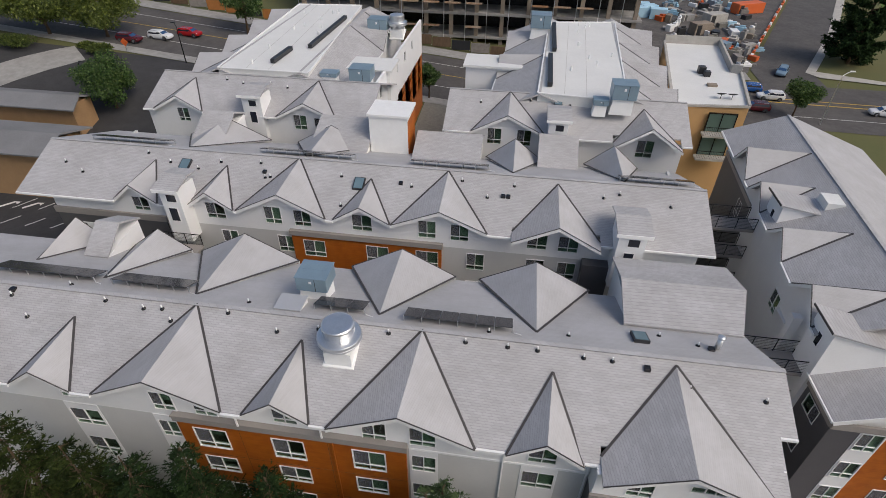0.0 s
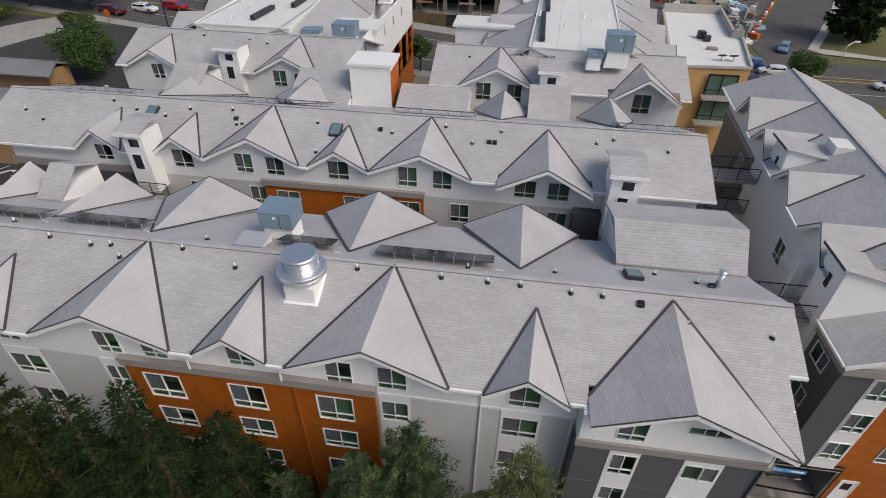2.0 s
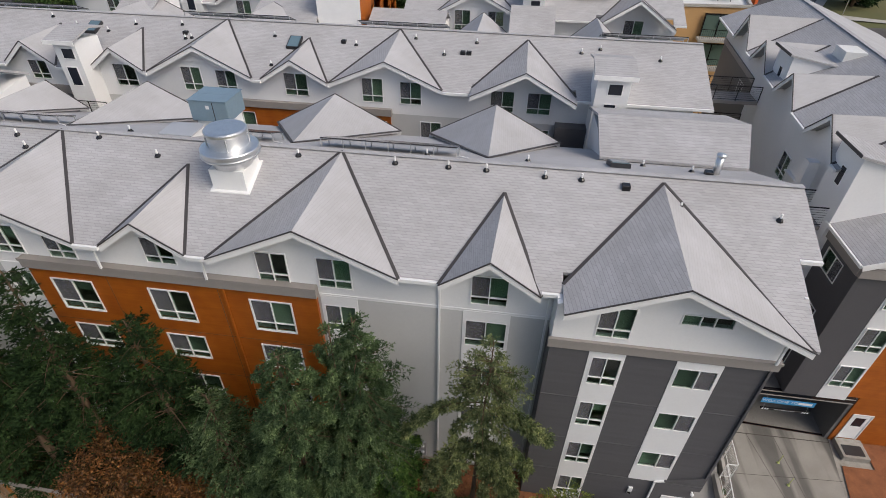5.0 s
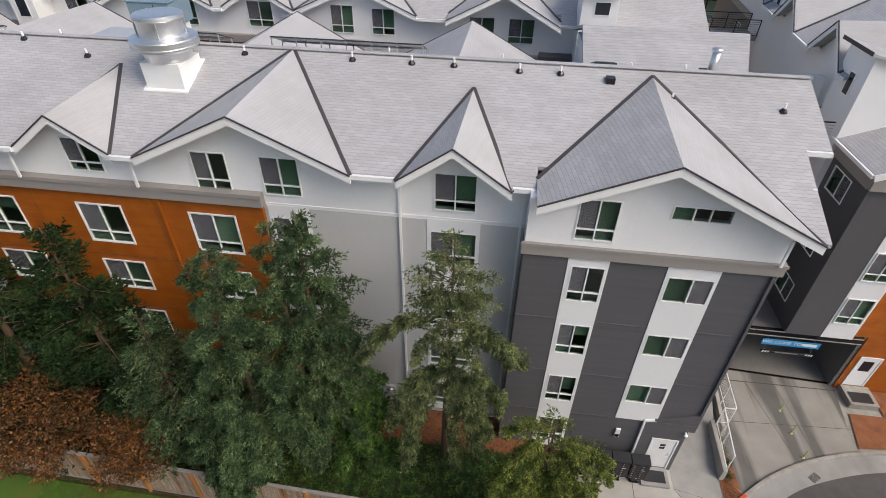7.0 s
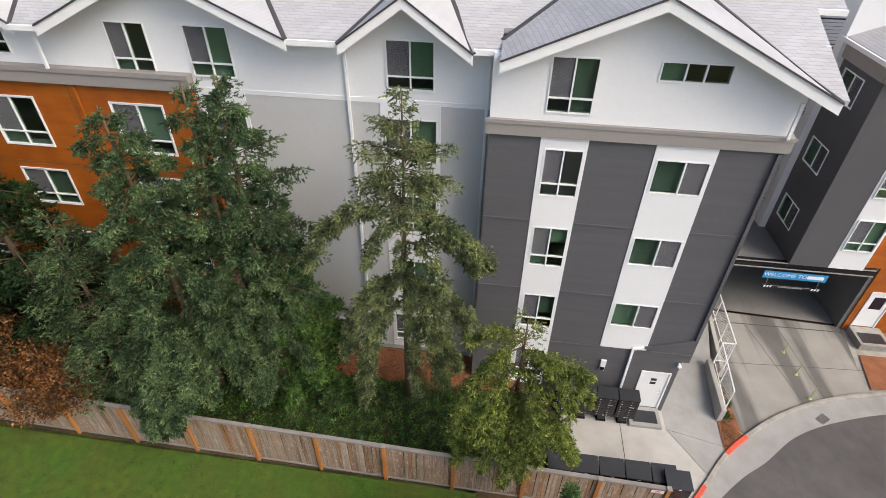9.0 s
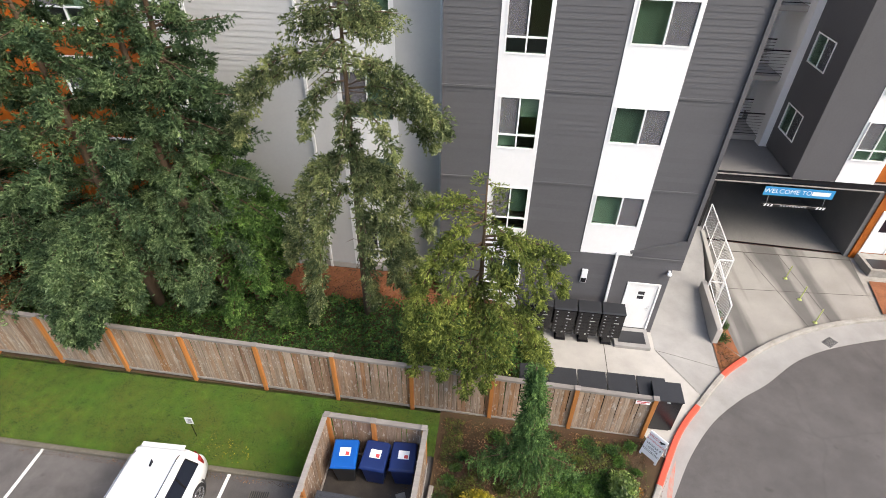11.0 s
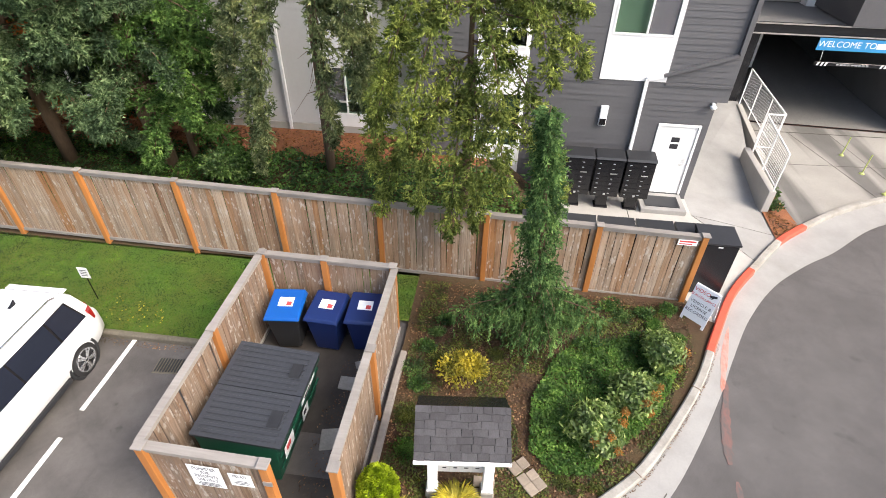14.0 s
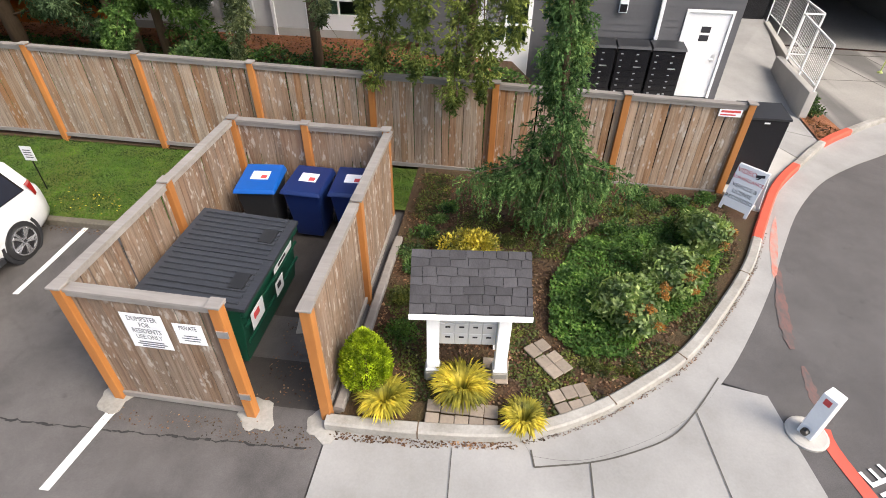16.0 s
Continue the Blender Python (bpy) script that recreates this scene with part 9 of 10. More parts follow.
for z in (4.15, 6.9, 9.7, 12.4):
    walkway("steel walkway with black railings between blocks", 13.65, 19.15, 23.8, 25.6, z)
for z in (7.6, 10.4, 13.1):
    walkway("far steel walkway with black railings", 14.25, 20.3, 38.3, 40.2, z)
walkway("steel walkway with black railings by the stair tower", -27.6, -23.6, 28.2, 30.6, 12.1)
bm = bm_new(); box(bm, 18.6, 19.15, 26.5, 27.0, 0.5, 14.5)
solid("service_column", bm, M_WHITE, "white service column by the walkway", "column")


# ---- roof things ----
def vent(x, y, zoff=0.0, yoff=0.0, s=1.0):
    """A plumbing vent: white pipe with a dark flashing boot."""
    z = main_z(y) + zoff
    v = thing("roof_vent", "white roof vent pipe with dark flashing", "roof vent", "roof vents", at=(x, y + yoff, z))
    k = cached(("vent", s), lambda: (mesh_of("pipe", (lambda b: (tube(b, [(0, 0, -0.05), (0, 0, 0.30 * s)], 0.045 * s, 8), b)[1])(bm_new()), M_TRIM), mesh_of("boot", (lambda b: (lathe(b, [(0.15 * s, -0.03), (0.13 * s, 0.03), (0.06 * s, 0.12)], (0, 0, 0), 8), b)[1])(bm_new()), M_BLACK)))
    part("pipe", k[0], None, v); part("boot", k[1], None, v)


for x, y in ((-28.5, 19.3), (-26.8, 18.2), (-22.6, 19.6), (-20.1, 19.4), (-19.0, 19.5), (-18.2, 18.9), (-15.05, 19.7), (-11.9, 19.0), (-9.6, 19.4), (-5.66, 19.6), (-1.4, 19.6), (0.88, 19.6), (2.47, 19.6), (4.89, 19.5), (6.37, 19.5), (13.83, 18.4), (-0.2, 20.6), (4.2, 21.2), (9.4, 22.4), (-14.4, 20.9), (11.3, 21.7), (-25.6, 20.6)):
    vent(x, y)
vent(10.2, 18.6, 0.0, 0.0, 0.8)
for x, y in ((-37, 17.8), (-35, 17.0), (-27.9, 18.6), (-25.3, 18.2), (-20.2, 19.2), (-19.4, 17.9), (-19.0, 18.0), (-13.2, 18.6), (-12.6, 16.0), (-7.4, 18.2), (-3.5, 19.1), (-1.4, 17.8), (0.6, 19.0), (7.4, 18.6), (8.6, 19.0), (12.3, 18.3), (-30.2, 19.3), (-23.6, 19.0)):
    vent(x, y, 0.62, 17.0)
for x, y in ((-24, 18.6), (-29, 18.8), (-31, 19.2), (-26, 19), (1.6, 19), (-3.4, 18.4), (5.5, 18.8), (-2.5, 16.5)):
    vent(x, y, 1.25, 33.2)
for x, y, zo, yo in ((8.13, 19.3, 0, 0), (11.9, 21.4, 0, 0), (-28.6, 19.6, 0, 0), (-19.6, 18.4, 0.62, 17), (-0.2, 18.0, 0.62, 17), (0.2, 18.0, 0.62, 17), (-8.3, 18.4, 0.62, 17)):
    v = thing("box_vent", "black box roof vent", "roof vent", "box vents", at=(x, y + yo, main_z(y) + zo))
    bm = bm_new(); box(bm, -0.16, 0.16, -0.16, 0.16, -0.08, 0.16)
    part("hood", bevelled(bm, 0.02, 1), M_BLACK, v)

fan = thing("exhaust_fan", "spun aluminium mushroom exhaust fan on a white kerb box", "exhaust fan", at=Matrix.Translation((-8.0, 18.35, main_z(18.35))) @ Matrix.Scale(1.16, 4))
bm = bm_new(); hexa(bm, [(-0.63, -0.63, -0.45), (0.63, -0.63, -0.45), (0.63, 0.63, -0.05), (-0.63, 0.63, -0.05)], [(-0.64, -0.64, 0.55), (0.64, -0.64, 0.55), (0.64, 0.64, 0.55), (-0.64, 0.64, 0.55)])
part("kerb_box", bm, M_TRIM, fan)
bm = bm_new(); hexa(bm, [(u, v, v * PITCH - 0.03) for u, v in ((-0.76, -0.74), (0.76, -0.74), (0.76, 0.74), (-0.76, 0.74))], [(u, v, v * PITCH + 0.035) for u, v in ((-0.74, -0.72), (0.74, -0.72), (0.74, 0.72), (-0.74, 0.72))])
part("flashing", bm, M_TRIM, fan, "white flashing flange on the shingles")
bm = bm_new(); lathe(bm, [(0.66, 0.55), (0.70, 0.56), (0.74, 0.80), (0.76, 0.84), (0.98, 0.92), (1.00, 0.94), (1.01, 1.20), (0.99, 1.23), (0.84, 1.27), (0.78, 1.28)], (0, 0, 0), 48)
part("skirt", bm, M_METAL, fan, smooth=True).data.set_sharp_from_angle(angle=radians(28))
bm = bm_new(); lathe(bm, [(1.012, 0.985), (1.030, 0.99), (1.030, 1.03), (1.012, 1.035)], (0, 0, 0), 48, True)
part("skirt_bead", bm, M_METAL, fan, smooth=True)
bm = bm_new(); lathe(bm, [(0.66, 1.22), (0.67, 1.28), (0.68, 1.74), (0.685, 1.75), (0.735, 1.76), (0.745, 1.78), (0.735, 1.86), (0.69, 1.90), (0.60, 1.92), (0.58, 1.915), (0.30, 1.94), (0.05, 1.95)], (0, 0, 0), 48)
part("cap", bm, M_METAL, fan, smooth=True).data.set_sharp_from_angle(angle=radians(28))
for k in range(4):
    q = k * math.tau / 4 + 0.4
    bm = bm_new(); bar(bm, (0.72 * math.cos(q), 0.72 * math.sin(q), 1.26), (0.72 * math.cos(q), 0.72 * math.sin(q), 1.78), 0.05, 0.03)
    part("cap_strut", bm, M_METAL, fan)


def hvac(x, y, z, w, d, h, label, up=0.31):
    u = thing("rooftop_unit", label, "air unit", "rooftop units", at=(x, y, z))
    bm = bm_new(); hexa(bm, [(-w * 0.5, -d * 0.45, -0.6), (w * 0.42, -d * 0.45, -0.6), (w * 0.42, d * 0.45, -0.6), (-w * 0.5, d * 0.45, -0.6)], [(-w * 0.42, -d * 0.4, up - 0.01), (w * 0.42, -d * 0.4, up - 0.01), (w * 0.42, d * 0.4, up - 0.01), (-w * 0.42, d * 0.4, up - 0.01)])
    part("kerb_box", bm, M_TRIM, u)
    bm = bm_new(); box(bm, -w / 2, w / 2, -d / 2, d / 2, up, up + h)
    part("cabinet", bevelled(bm, 0.03, 1), M_HVAC, u)
    bm = bm_new(); box(bm, -w / 2 - 0.03, w / 2 + 0.03, -d / 2 - 0.03, 0.0, up + 0.005 + h, up + 0.04 + h)
    box(bm, -w / 2 - 0.03, w / 2 + 0.03, 0.01, d / 2 + 0.03, up + 0.005 + h, up + 0.04 + h)
    part("top_panel", bm, M_HVAC, u)
    bm = bm_new()
    box(bm, w * 0.12, w * 0.14, -d / 2 - 0.008, -d / 2 - 0.001, up + 0.06, up + h - 0.06)
    part("panel_seam", bm, M_BLKPL, u)
    bm = bm_new(); box(bm, -w * 0.06, w * 0.03, -d / 2 - 0.010, -d / 2 - 0.001, up + h * 0.62, up + h * 0.80)
    part("rating_plate", bm, M_TRIM, u)


hvac(-10.95, 23.0, main_z(23.0), 1.9, 1.7, 1.0, "blue-grey metal rooftop air unit", 0.95)
u = thing("roof_hatch", "low grey metal roof hatch with white kerb", "roof hatch", at=(-11.85, 21.1, main_z(21.1)))
bm = bm_new(); box(bm, -0.75, 0.75, -0.6, 0.6, -0.4, 0.25)
part("kerb_box", bm, M_TRIM, u)
bm = bm_new(); box(bm, -0.82, 0.82, -0.67, 0.67, 0.252, 0.33)
part("lid", bevelled(bm, 0.02, 1), M_BOXGREY, u)


def skylight(x, y, zo=0, yo=0, w=0.85, d=1.15):
    s = thing("skylight", "square glazed skylight with dark kerb", "skylight", "skylights", at=Matrix.Translation((x, y + yo, main_z(y) + zo)) @ Matrix.Rotation(math.atan(PITCH if y < RIDGE_Y else -BACK_PITCH), 4, 'X'))
    bm = bm_new(); box(bm, -w / 2, w / 2, -d / 2, d / 2, -0.1, 0.20)
    part("kerb_frame", bm, M_BLKPL, s)
    bm = bm_new(); box(bm, -w / 2 + 0.07, w / 2 - 0.07, -d / 2 + 0.07, d / 2 - 0.07, 0.202, 0.23)
    part("glazing", bm, plain("skylight_glass", (0.13, 0.20, 0.24), 0.05) if "skylight_glass" not in bpy.data.materials else bpy.data.materials["skylight_glass"], s)


skylight(8.2, 21.8)
skylight(-26.5, 18.4, 0.62, 17.0)
skylight(-11.6, 18.0, 0.62, 17.0)
skylight(-27.8, 18.2, 1.25, 33.2)
skylight(4.3, 19.0, 1.25, 33.2)


def solar(x0, x1, y, zo=0, yo=0, n=5):
    """A row of dark panels on a low tilted rack."""
    s = thing("solar_array", "row of dark solar panels on a low metal rack", "solar panels", "solar arrays", at=(0, yo, zo))
    z = main_z(y)
    w = (x1 - x0) / n
    for k in range(n):
        bm = bm_new(); slab(bm, [(x0 + w * k + 0.02, y - 0.50, z + 0.66), (x0 + w * (k + 1) - 0.02, y - 0.50, z + 0.66), (x0 + w * (k + 1) - 0.02, y + 0.75, z + 0.13), (x0 + w * k + 0.02, y + 0.75, z + 0.13)], 0.05)
        part("panel", bm, M_SOLAR, s)
    for yy, zz in ((y - 0.4, 0.56), (y + 0.6, 0.13)):
        bm = bm_new(); bar(bm, (x0, yy, z + zz), (x1, yy, z + zz), 0.04, 0.04)
        part("rack_rail", bm, M_METAL, s)
    for k in range(n + 1):
        for yy, zz in ((y - 0.4, 0.56), (y + 0.6, 0.13)):
            bm = bm_new(); bar(bm, (x0 + w * k, yy, main_z(yy) - 0.05), (x0 + w * k, yy, z + zz), 0.04, 0.04)
            part("rack_leg", bm, M_METAL, s)
    bm = bm_new(); tube(bm, [(x1 + 0.1, y - 0.5, z + 0.25), (x1 + 0.5, y - 0.6, z + 0.25), (x1 + 0.5, y - 0.6, z - 0.1)], 0.025, 6)
    part("conduit", bm, M_TRIM, s)


solar(-5.05, 1.1, 21.2, n=6)
solar(-10.4, -7.4, 21.4, n=3)
solar(-23.4, -18.4, 21.7, n=5)
solar(-31.5, -24.6, 21.7, n=6)
solar(-36.5, -29.5, 21.4, 0.62, 17.0, 6)
solar(-21.0, -13.0, 21.4, 0.62, 17.0, 7)
solar(-8.0, -1.6, 21.4, 0.62, 17.0, 6)
solar(8.8, 14.4, 21.4, 0.62, 17.0, 5)
v = thing("flue_pipe", "galvanised flue pipe with rain cap", "flue", at=(12.25, 21.6, main_z(21.6)))
bm = bm_new(); tube(bm, [(0, 0, -0.1), (0, 0, 0.85)], 0.16, 14); lathe(bm, [(0.17, 0.85), (0.21, 0.87), (0.21, 0.95), (0.1, 1.0)], (0, 0, 0), 14)
part("pipe", bm, M_METAL, v, smooth=True)


# ---- stair towers and chimneys on the rear blocks ----
def tower(x, y, z, w, d, h, label, flip=1):
    t = thing("stair_tower", label, "stair tower", "stair towers", at=(x, y, z))
    bm = bm_new(); hexa(bm, [(-w / 2, -d / 2, -2.2), (w / 2, -d / 2, -2.2), (w / 2, d, -2.2), (-w / 2, d, -2.2)], [(-w / 2, -d / 2, h), (w / 2, -d / 2, h), (w / 2, d, h * 0.9), (-w / 2, d, h * 0.9)])
    part("shaft", bm, M_WHITE, t)
    bm = bm_new(); slab(bm, [(-w / 2 - 0.25, -d / 2 - 0.35, h + 0.05), (w / 2 + 0.25, -d / 2 - 0.35, h + 0.05), (w / 2 + 0.25, d * 0.45, h + 0.5), (-w / 2 - 0.25, d * 0.45, h + 0.5)], 0.12)
    slab(bm, [(-w / 2 - 0.25, d * 0.45, h + 0.5), (w / 2 + 0.25, d * 0.45, h + 0.5), (w / 2 + 0.25, d * 1.4, h + 0.2), (-w / 2 - 0.25, d * 1.4, h + 0.2)], 0.12)
    part("roof", bm, M_ROOF, t)
    bm = bm_new(); box(bm, -w / 2 - 0.28, w / 2 + 0.28, -d / 2 - 0.40, -d / 2 - 0.352, h - 0.22, h + 0.04)
    part("fascia", bm, M_TRIM, t)
    for a, b, c, e in ((-0.25, 0.5, h - 1.15, h - 0.55), (-0.35, 0.3, h - 2.9, h - 1.75)):
        bm = bm_new(); box(bm, a - 0.06, b + 0.06, -d / 2 - 0.03, -d / 2 - 0.002, c - 0.06, e + 0.06)
        fr = part("window_frame", bm, M_FRAME, t)
        bm = bm_new(); box(bm, a, b, -d / 2 - 0.04, -d / 2 - 0.032, c, e)
        part("pane", bm, M_CARGLASS, fr)


tower(8.95, 31.5, 14.2, 1.9, 1.6, 2.75, "white stair tower with small windows and porch light")
tower(-25.4, 31.7, 14.3, 1.55, 1.5, 2.7, "white stair tower leaning out of the roof line")
tower(-26.3, 48.6, 15.2, 2.0, 1.6, 2.6, "white stair tower on the far block")
tower(4.3, 48.2, 15.2, 1.8, 1.6, 2.4, "white stair tower beside a far gable")


def chimney(x, y, z0, z1, w, d, label):
    c = thing("roof_chimney", label, "chimney", "chimneys", at=(x, y, 0))
    bm = bm_new(); box(bm, -w / 2, w / 2, -d / 2, d / 2, z0, z1)
    part("shaft", bm, M_TRIM, c)
    bm = bm_new(); box(bm, w / 2 + 0.003, w / 2 + 0.03, -d / 2, d / 2, z0, z1 - 0.35)
    part("rust_side", bm, M_ORANGE, c, "rust-orange side panel")
    bm = bm_new(); box(bm, -w / 2 - 0.15, w / 2 + 0.15, -d / 2 - 0.15, d / 2 + 0.15, z1, z1 + 0.22)
    part("cap", bm, M_TRIM, c)


chimney(-11.2, 45.3, 14.0, 18.3, 3.6, 3.2, "big white boxed chimney with rust side")
# link roofs between second and third blocks
for x0, x1, y0, y1, z0, z1, lab in ((-18.5, -13.0, 42.0, 46.5, 15.3, 16.9, "link roof behind the second block"), (-8.8, -2.6, 41.5, 45.5, 15.0, 16.4, "link roof with grey shingles"), (2.5, 6.0, 41.8, 45.0, 15.0, 17.2, "steep link roof with grey shingles"), (-29.5, -26.4, 41.0, 44.5, 15.6, 17.4, "small link roof with rust gable"), (-28.7, -26.9, 25.0, 27.1, 14.85, 16.35, "shed link roof with a white end")):
    lk = thing("link_roof", lab, "roof", "link roofs")
    bm = bm_new(); slab(bm, [(x0, y0, z0), (x1, y0, z0), (x1, y1, z1), (x0, y1, z1)], 0.14); slab(bm, [(x0, y1, z1), (x1, y1, z1), (x1, y1 + 2, z1 - 0.9), (x0, y1 + 2, z1 - 0.9)], 0.14)
    part("roof_slope", bm, M_ROOF, lk)
    bm = bm_new(); hexa(bm, [(x0 + 0.1, y0 + 0.2, 8), (x1 - 0.1, y0 + 0.2, 8), (x1 - 0.1, y1 + 1.8, 8), (x0 + 0.1, y1 + 1.8, 8)], [(x0 + 0.1, y0 + 0.2, z0 - 0.1), (x1 - 0.1, y0 + 0.2, z0 - 0.1), (x1 - 0.1, y1 + 1.8, z1 - 1.0), (x0 + 0.1, y1 + 1.8, z1 - 1.0)])
    part("wall", bm, M_WHITE, lk)


# ---- the street and the land behind ----
def strip(name, a, b, w, material, lift, label, category, cell=4.0):
    a, b = Vector((*a, 0)), Vector((*b, 0))
    d = (b - a).normalized(); n = Vector((-d.y, d.x, 0)) * w / 2
    return sheet(name, [(a.x - n.x, a.y - n.y), (b.x - n.x, b.y - n.y), (b.x + n.x, b.y + n.y), (a.x + n.x, a.y + n.y)], material, lift, label, category, cell)


M_YPAINT = mottled("yellow_road_paint", (0.55, 0.36, 0.05), 0.7, 0.12, 2.0, 20.0, 0.1)
sheet("street", [(-150, 86.5), (40, 86.5), (150, 82), (150, 104), (56, 105), (40, 106), (-150, 106)], M_ASPH, 0.03, "wide grey asphalt street", "street", 4.0)
sheet("side_street", [(45.5, 104), (57.0, 104), (57.0, 112.5), (70, 138), (85, 171), (112, 230), (99, 230), (72, 169), (49.5, 120.5), (45.5, 112)], M_ASPH, 0.06, "asphalt side street climbing away", "street", 4.0)
strip("street_pavement", (-150, 108.2), (44, 108.2), 4.0, M_CONC, 0.12, "pale concrete far pavement", "pavement")
strip("near_pavement", (-150, 85.2), (30, 85.2), 2.4, M_CONC, 0.12, "pale concrete near pavement", "pavement")
for a, b, w, m, n, lab in (((-150, 97), (36, 97), 0.18, M_YPAINT, "centre_line", "double yellow centre line"), ((44, 96.6), (150, 92.4), 0.30, M_YPAINT, "centre_line", "yellow median line"), ((44, 98.2), (150, 94.2), 0.25, M_YPAINT, "centre_line", "yellow median line"), ((-150, 91.6), (40, 91.6), 0.12, M_PAINT, "lane_line", "white lane line"), ((46, 91.0), (150, 87.2), 0.12, M_PAINT, "lane_line", "white lane line"), ((-150, 102), (36, 102), 0.12, M_PAINT, "lane_line", "white lane line")):
    strip(n, a, b, w, m, 0.05, lab, "road marking")
sheet("side_lot", [(-100, 60), (-46, 60), (-44, 70), (-47, 84), (-62, 84), (-100, 80)], M_FRESHASPH, 0.035, "dark asphalt parking lot by the hill", "parking lot", 3.0)
strip("lot_walk", (-88, 64), (-73.5, 81), 6.0, M_CONC, 0.06, "pale concrete walk across the lot", "pavement", 3.0)
sheet("lower_lot", [(-90, 38), (-41.5, 38), (-41.5, 53), (-62, 57), (-90, 52)], M_FRESHASPH, 0.03, "dark asphalt lot with painted arrows", "parking lot", 3.0)
for x, y in ((-61.4, 48.0), (-58.3, 48.2)):
    ar = thing("road_arrow", "white painted turn arrow", "road marking", "painted arrows", at=Matrix.Translation((x, y, ground_z(x, y) + 0.05)) @ Matrix.Rotation(radians(-40), 4, 'Z'))
    bm = bm_new(); slab(bm, [(-0.2, -1.6, 0), (0.2, -1.6, 0), (0.2, 0.2, 0.01), (-0.2, 0.2, 0.01)], 0.005); slab(bm, [(-0.8, 0.2, 0.01), (0.8, 0.2, 0.01), (0, 1.5, 0.02)], 0.005)
    part("paint", bm, M_PAINT, ar)
for x in (-63.2, -59.9, -56.6, -53.3):
    strip("bay_line", (x, 44), (x + 4.5, 49.5), 0.12, M_PAINT, 0.04, "white bay line", "road marking", 2.0)
sheet("corner_green", [(58.0, 112.6), (68.5, 109.2), (150, 105.5), (150, 230), (114, 230), (87, 171), (72, 138)], M_DRY, 0.10, "dry grass bank by the corner", "grass", 5.0)
sheet("corner_lawn", [(80, 128), (150, 124), (150, 230), (122, 230), (96, 171)], M_LAWN, 0.13, "greener lawn on the corner bank", "grass", 5.0)
sheet("corner_walk", [(55.7, 112.0), (57.5, 109.5), (68.4, 107.4), (150, 103.8), (150, 105.6), (68.5, 109.3), (58.0, 112.8), (72.0, 138.2), (87.2, 171.2), (85.2, 171.4), (70.2, 138.6)], M_PALE, 0.15, "pale pavement round the grass corner", "pavement", 4.0)
sheet("building_yard", [(14, 110), (44.5, 110), (48.5, 121), (71, 170), (95, 222), (14, 222)], M_LOT, 0.05, "dusty construction yard", "yard", 5.0)

M_CARRED = plain("red_car_paint", (0.35, 0.012, 0.015), 0.2)
M_CARBLUE = plain("blue_car_paint", (0.02, 0.09, 0.30), 0.2)
M_CARSILVER = plain("silver_blue_car_paint", (0.16, 0.24, 0.32), 0.2)
M_CARMAROON = plain("maroon_car_paint", (0.09, 0.012, 0.018), 0.2)
for x, y, r, m, lab in ((-65.5, 92.0, -96, M_CARWHITE, "white sports car driving on the street"), (-61.8, 95.5, -96, M_CARRED, "red car driving on the street"), (-69.3, 88.6, -94, M_CARMAROON, "maroon car parked under a tree"),
                        (41.8, 101.0, 88, M_CARBLUE, "blue car waiting on the street"), (44.6, 97.8, 88, M_CARWHITE, "white car waiting on the street"), (40.6, 92.6, 88, M_CARMAROON, "dark red car by the kerb"), (50.8, 110.6, 152, M_CARSILVER, "silver-blue car turning out of the side street"), (61.3, 93.6, 86, M_CARWHITE, "white sedan driving on the street")):
    car(lab, Matrix.Translation((x, y, ground_z(x, y) + 0.04)) @ Matrix.Rotation(radians(r), 4, 'Z'), m, "cars on the street", 0.9, 0.98, False)

# far trees
broadleaf("big yellowish-green street tree", -82.5, 86.0, 11.5, 6.6, 71, M_STREETLEAF, 22000, "street trees", 0.42, trunk=0.16)
broadleaf("big yellowish-green street tree", -73.8, 89.0, 10.5, 6.2, 72, M_STREETLEAF, 20000, "street trees", 0.42, trunk=0.16)
broadleaf("olive-green street tree at the lot edge", -91.0, 83.0, 10.0, 5.5, 73, M_STREETLEAF, 14000, "street trees", 0.42, trunk=0.2)
broadleaf("dark green tree beside the far wing", -53.0, 101.0, 9.5, 4.0, 74, M_LEAF, 9000, "street trees", 0.4)
broadleaf("green tree beside the low roofs", -59.6, 68.5, 8.0, 4.3, 75, M_LEAF, 13000, "street trees", 0.34, trunk=0.18)
broadleaf("round green tree by the street", 46.0, 90.8, 6.2, 2.9, 76, M_LEAF, 8000, "street trees", 0.32)
broadleaf("slim green tree in the court gap", -14.6, 86.0, 6.0, 1.8, 77, M_LEAF, 4500, "street trees", 0.3)
conifer("tall broad dark cypress on the corner bank", 66.0, 118.5, 21.0, 6.6, 78, M_DIMFIR, bare=0.2, droop=-0.30, density=1.1, power=0.85, shoot=1.1, fat=0.3, gap=0.8, stub=0.6, group="")
for i, (x, y, rx, ry, h) in enumerate(((-84.5, 79.5, 4.6, 2.6, 2.2), (-70.3, 81.5, 3.0, 2.2, 2.0), (-90, 72, 4.5, 2.4, 1.8), (-73.8, 83.2, 1.6, 1.2, 0.9))):
    shrub("clipped green hedge shrub by the lot", x, y, rx, ry, h, 90 + i, M_OLIVE, 2600, 0.35, "hedge shrubs")

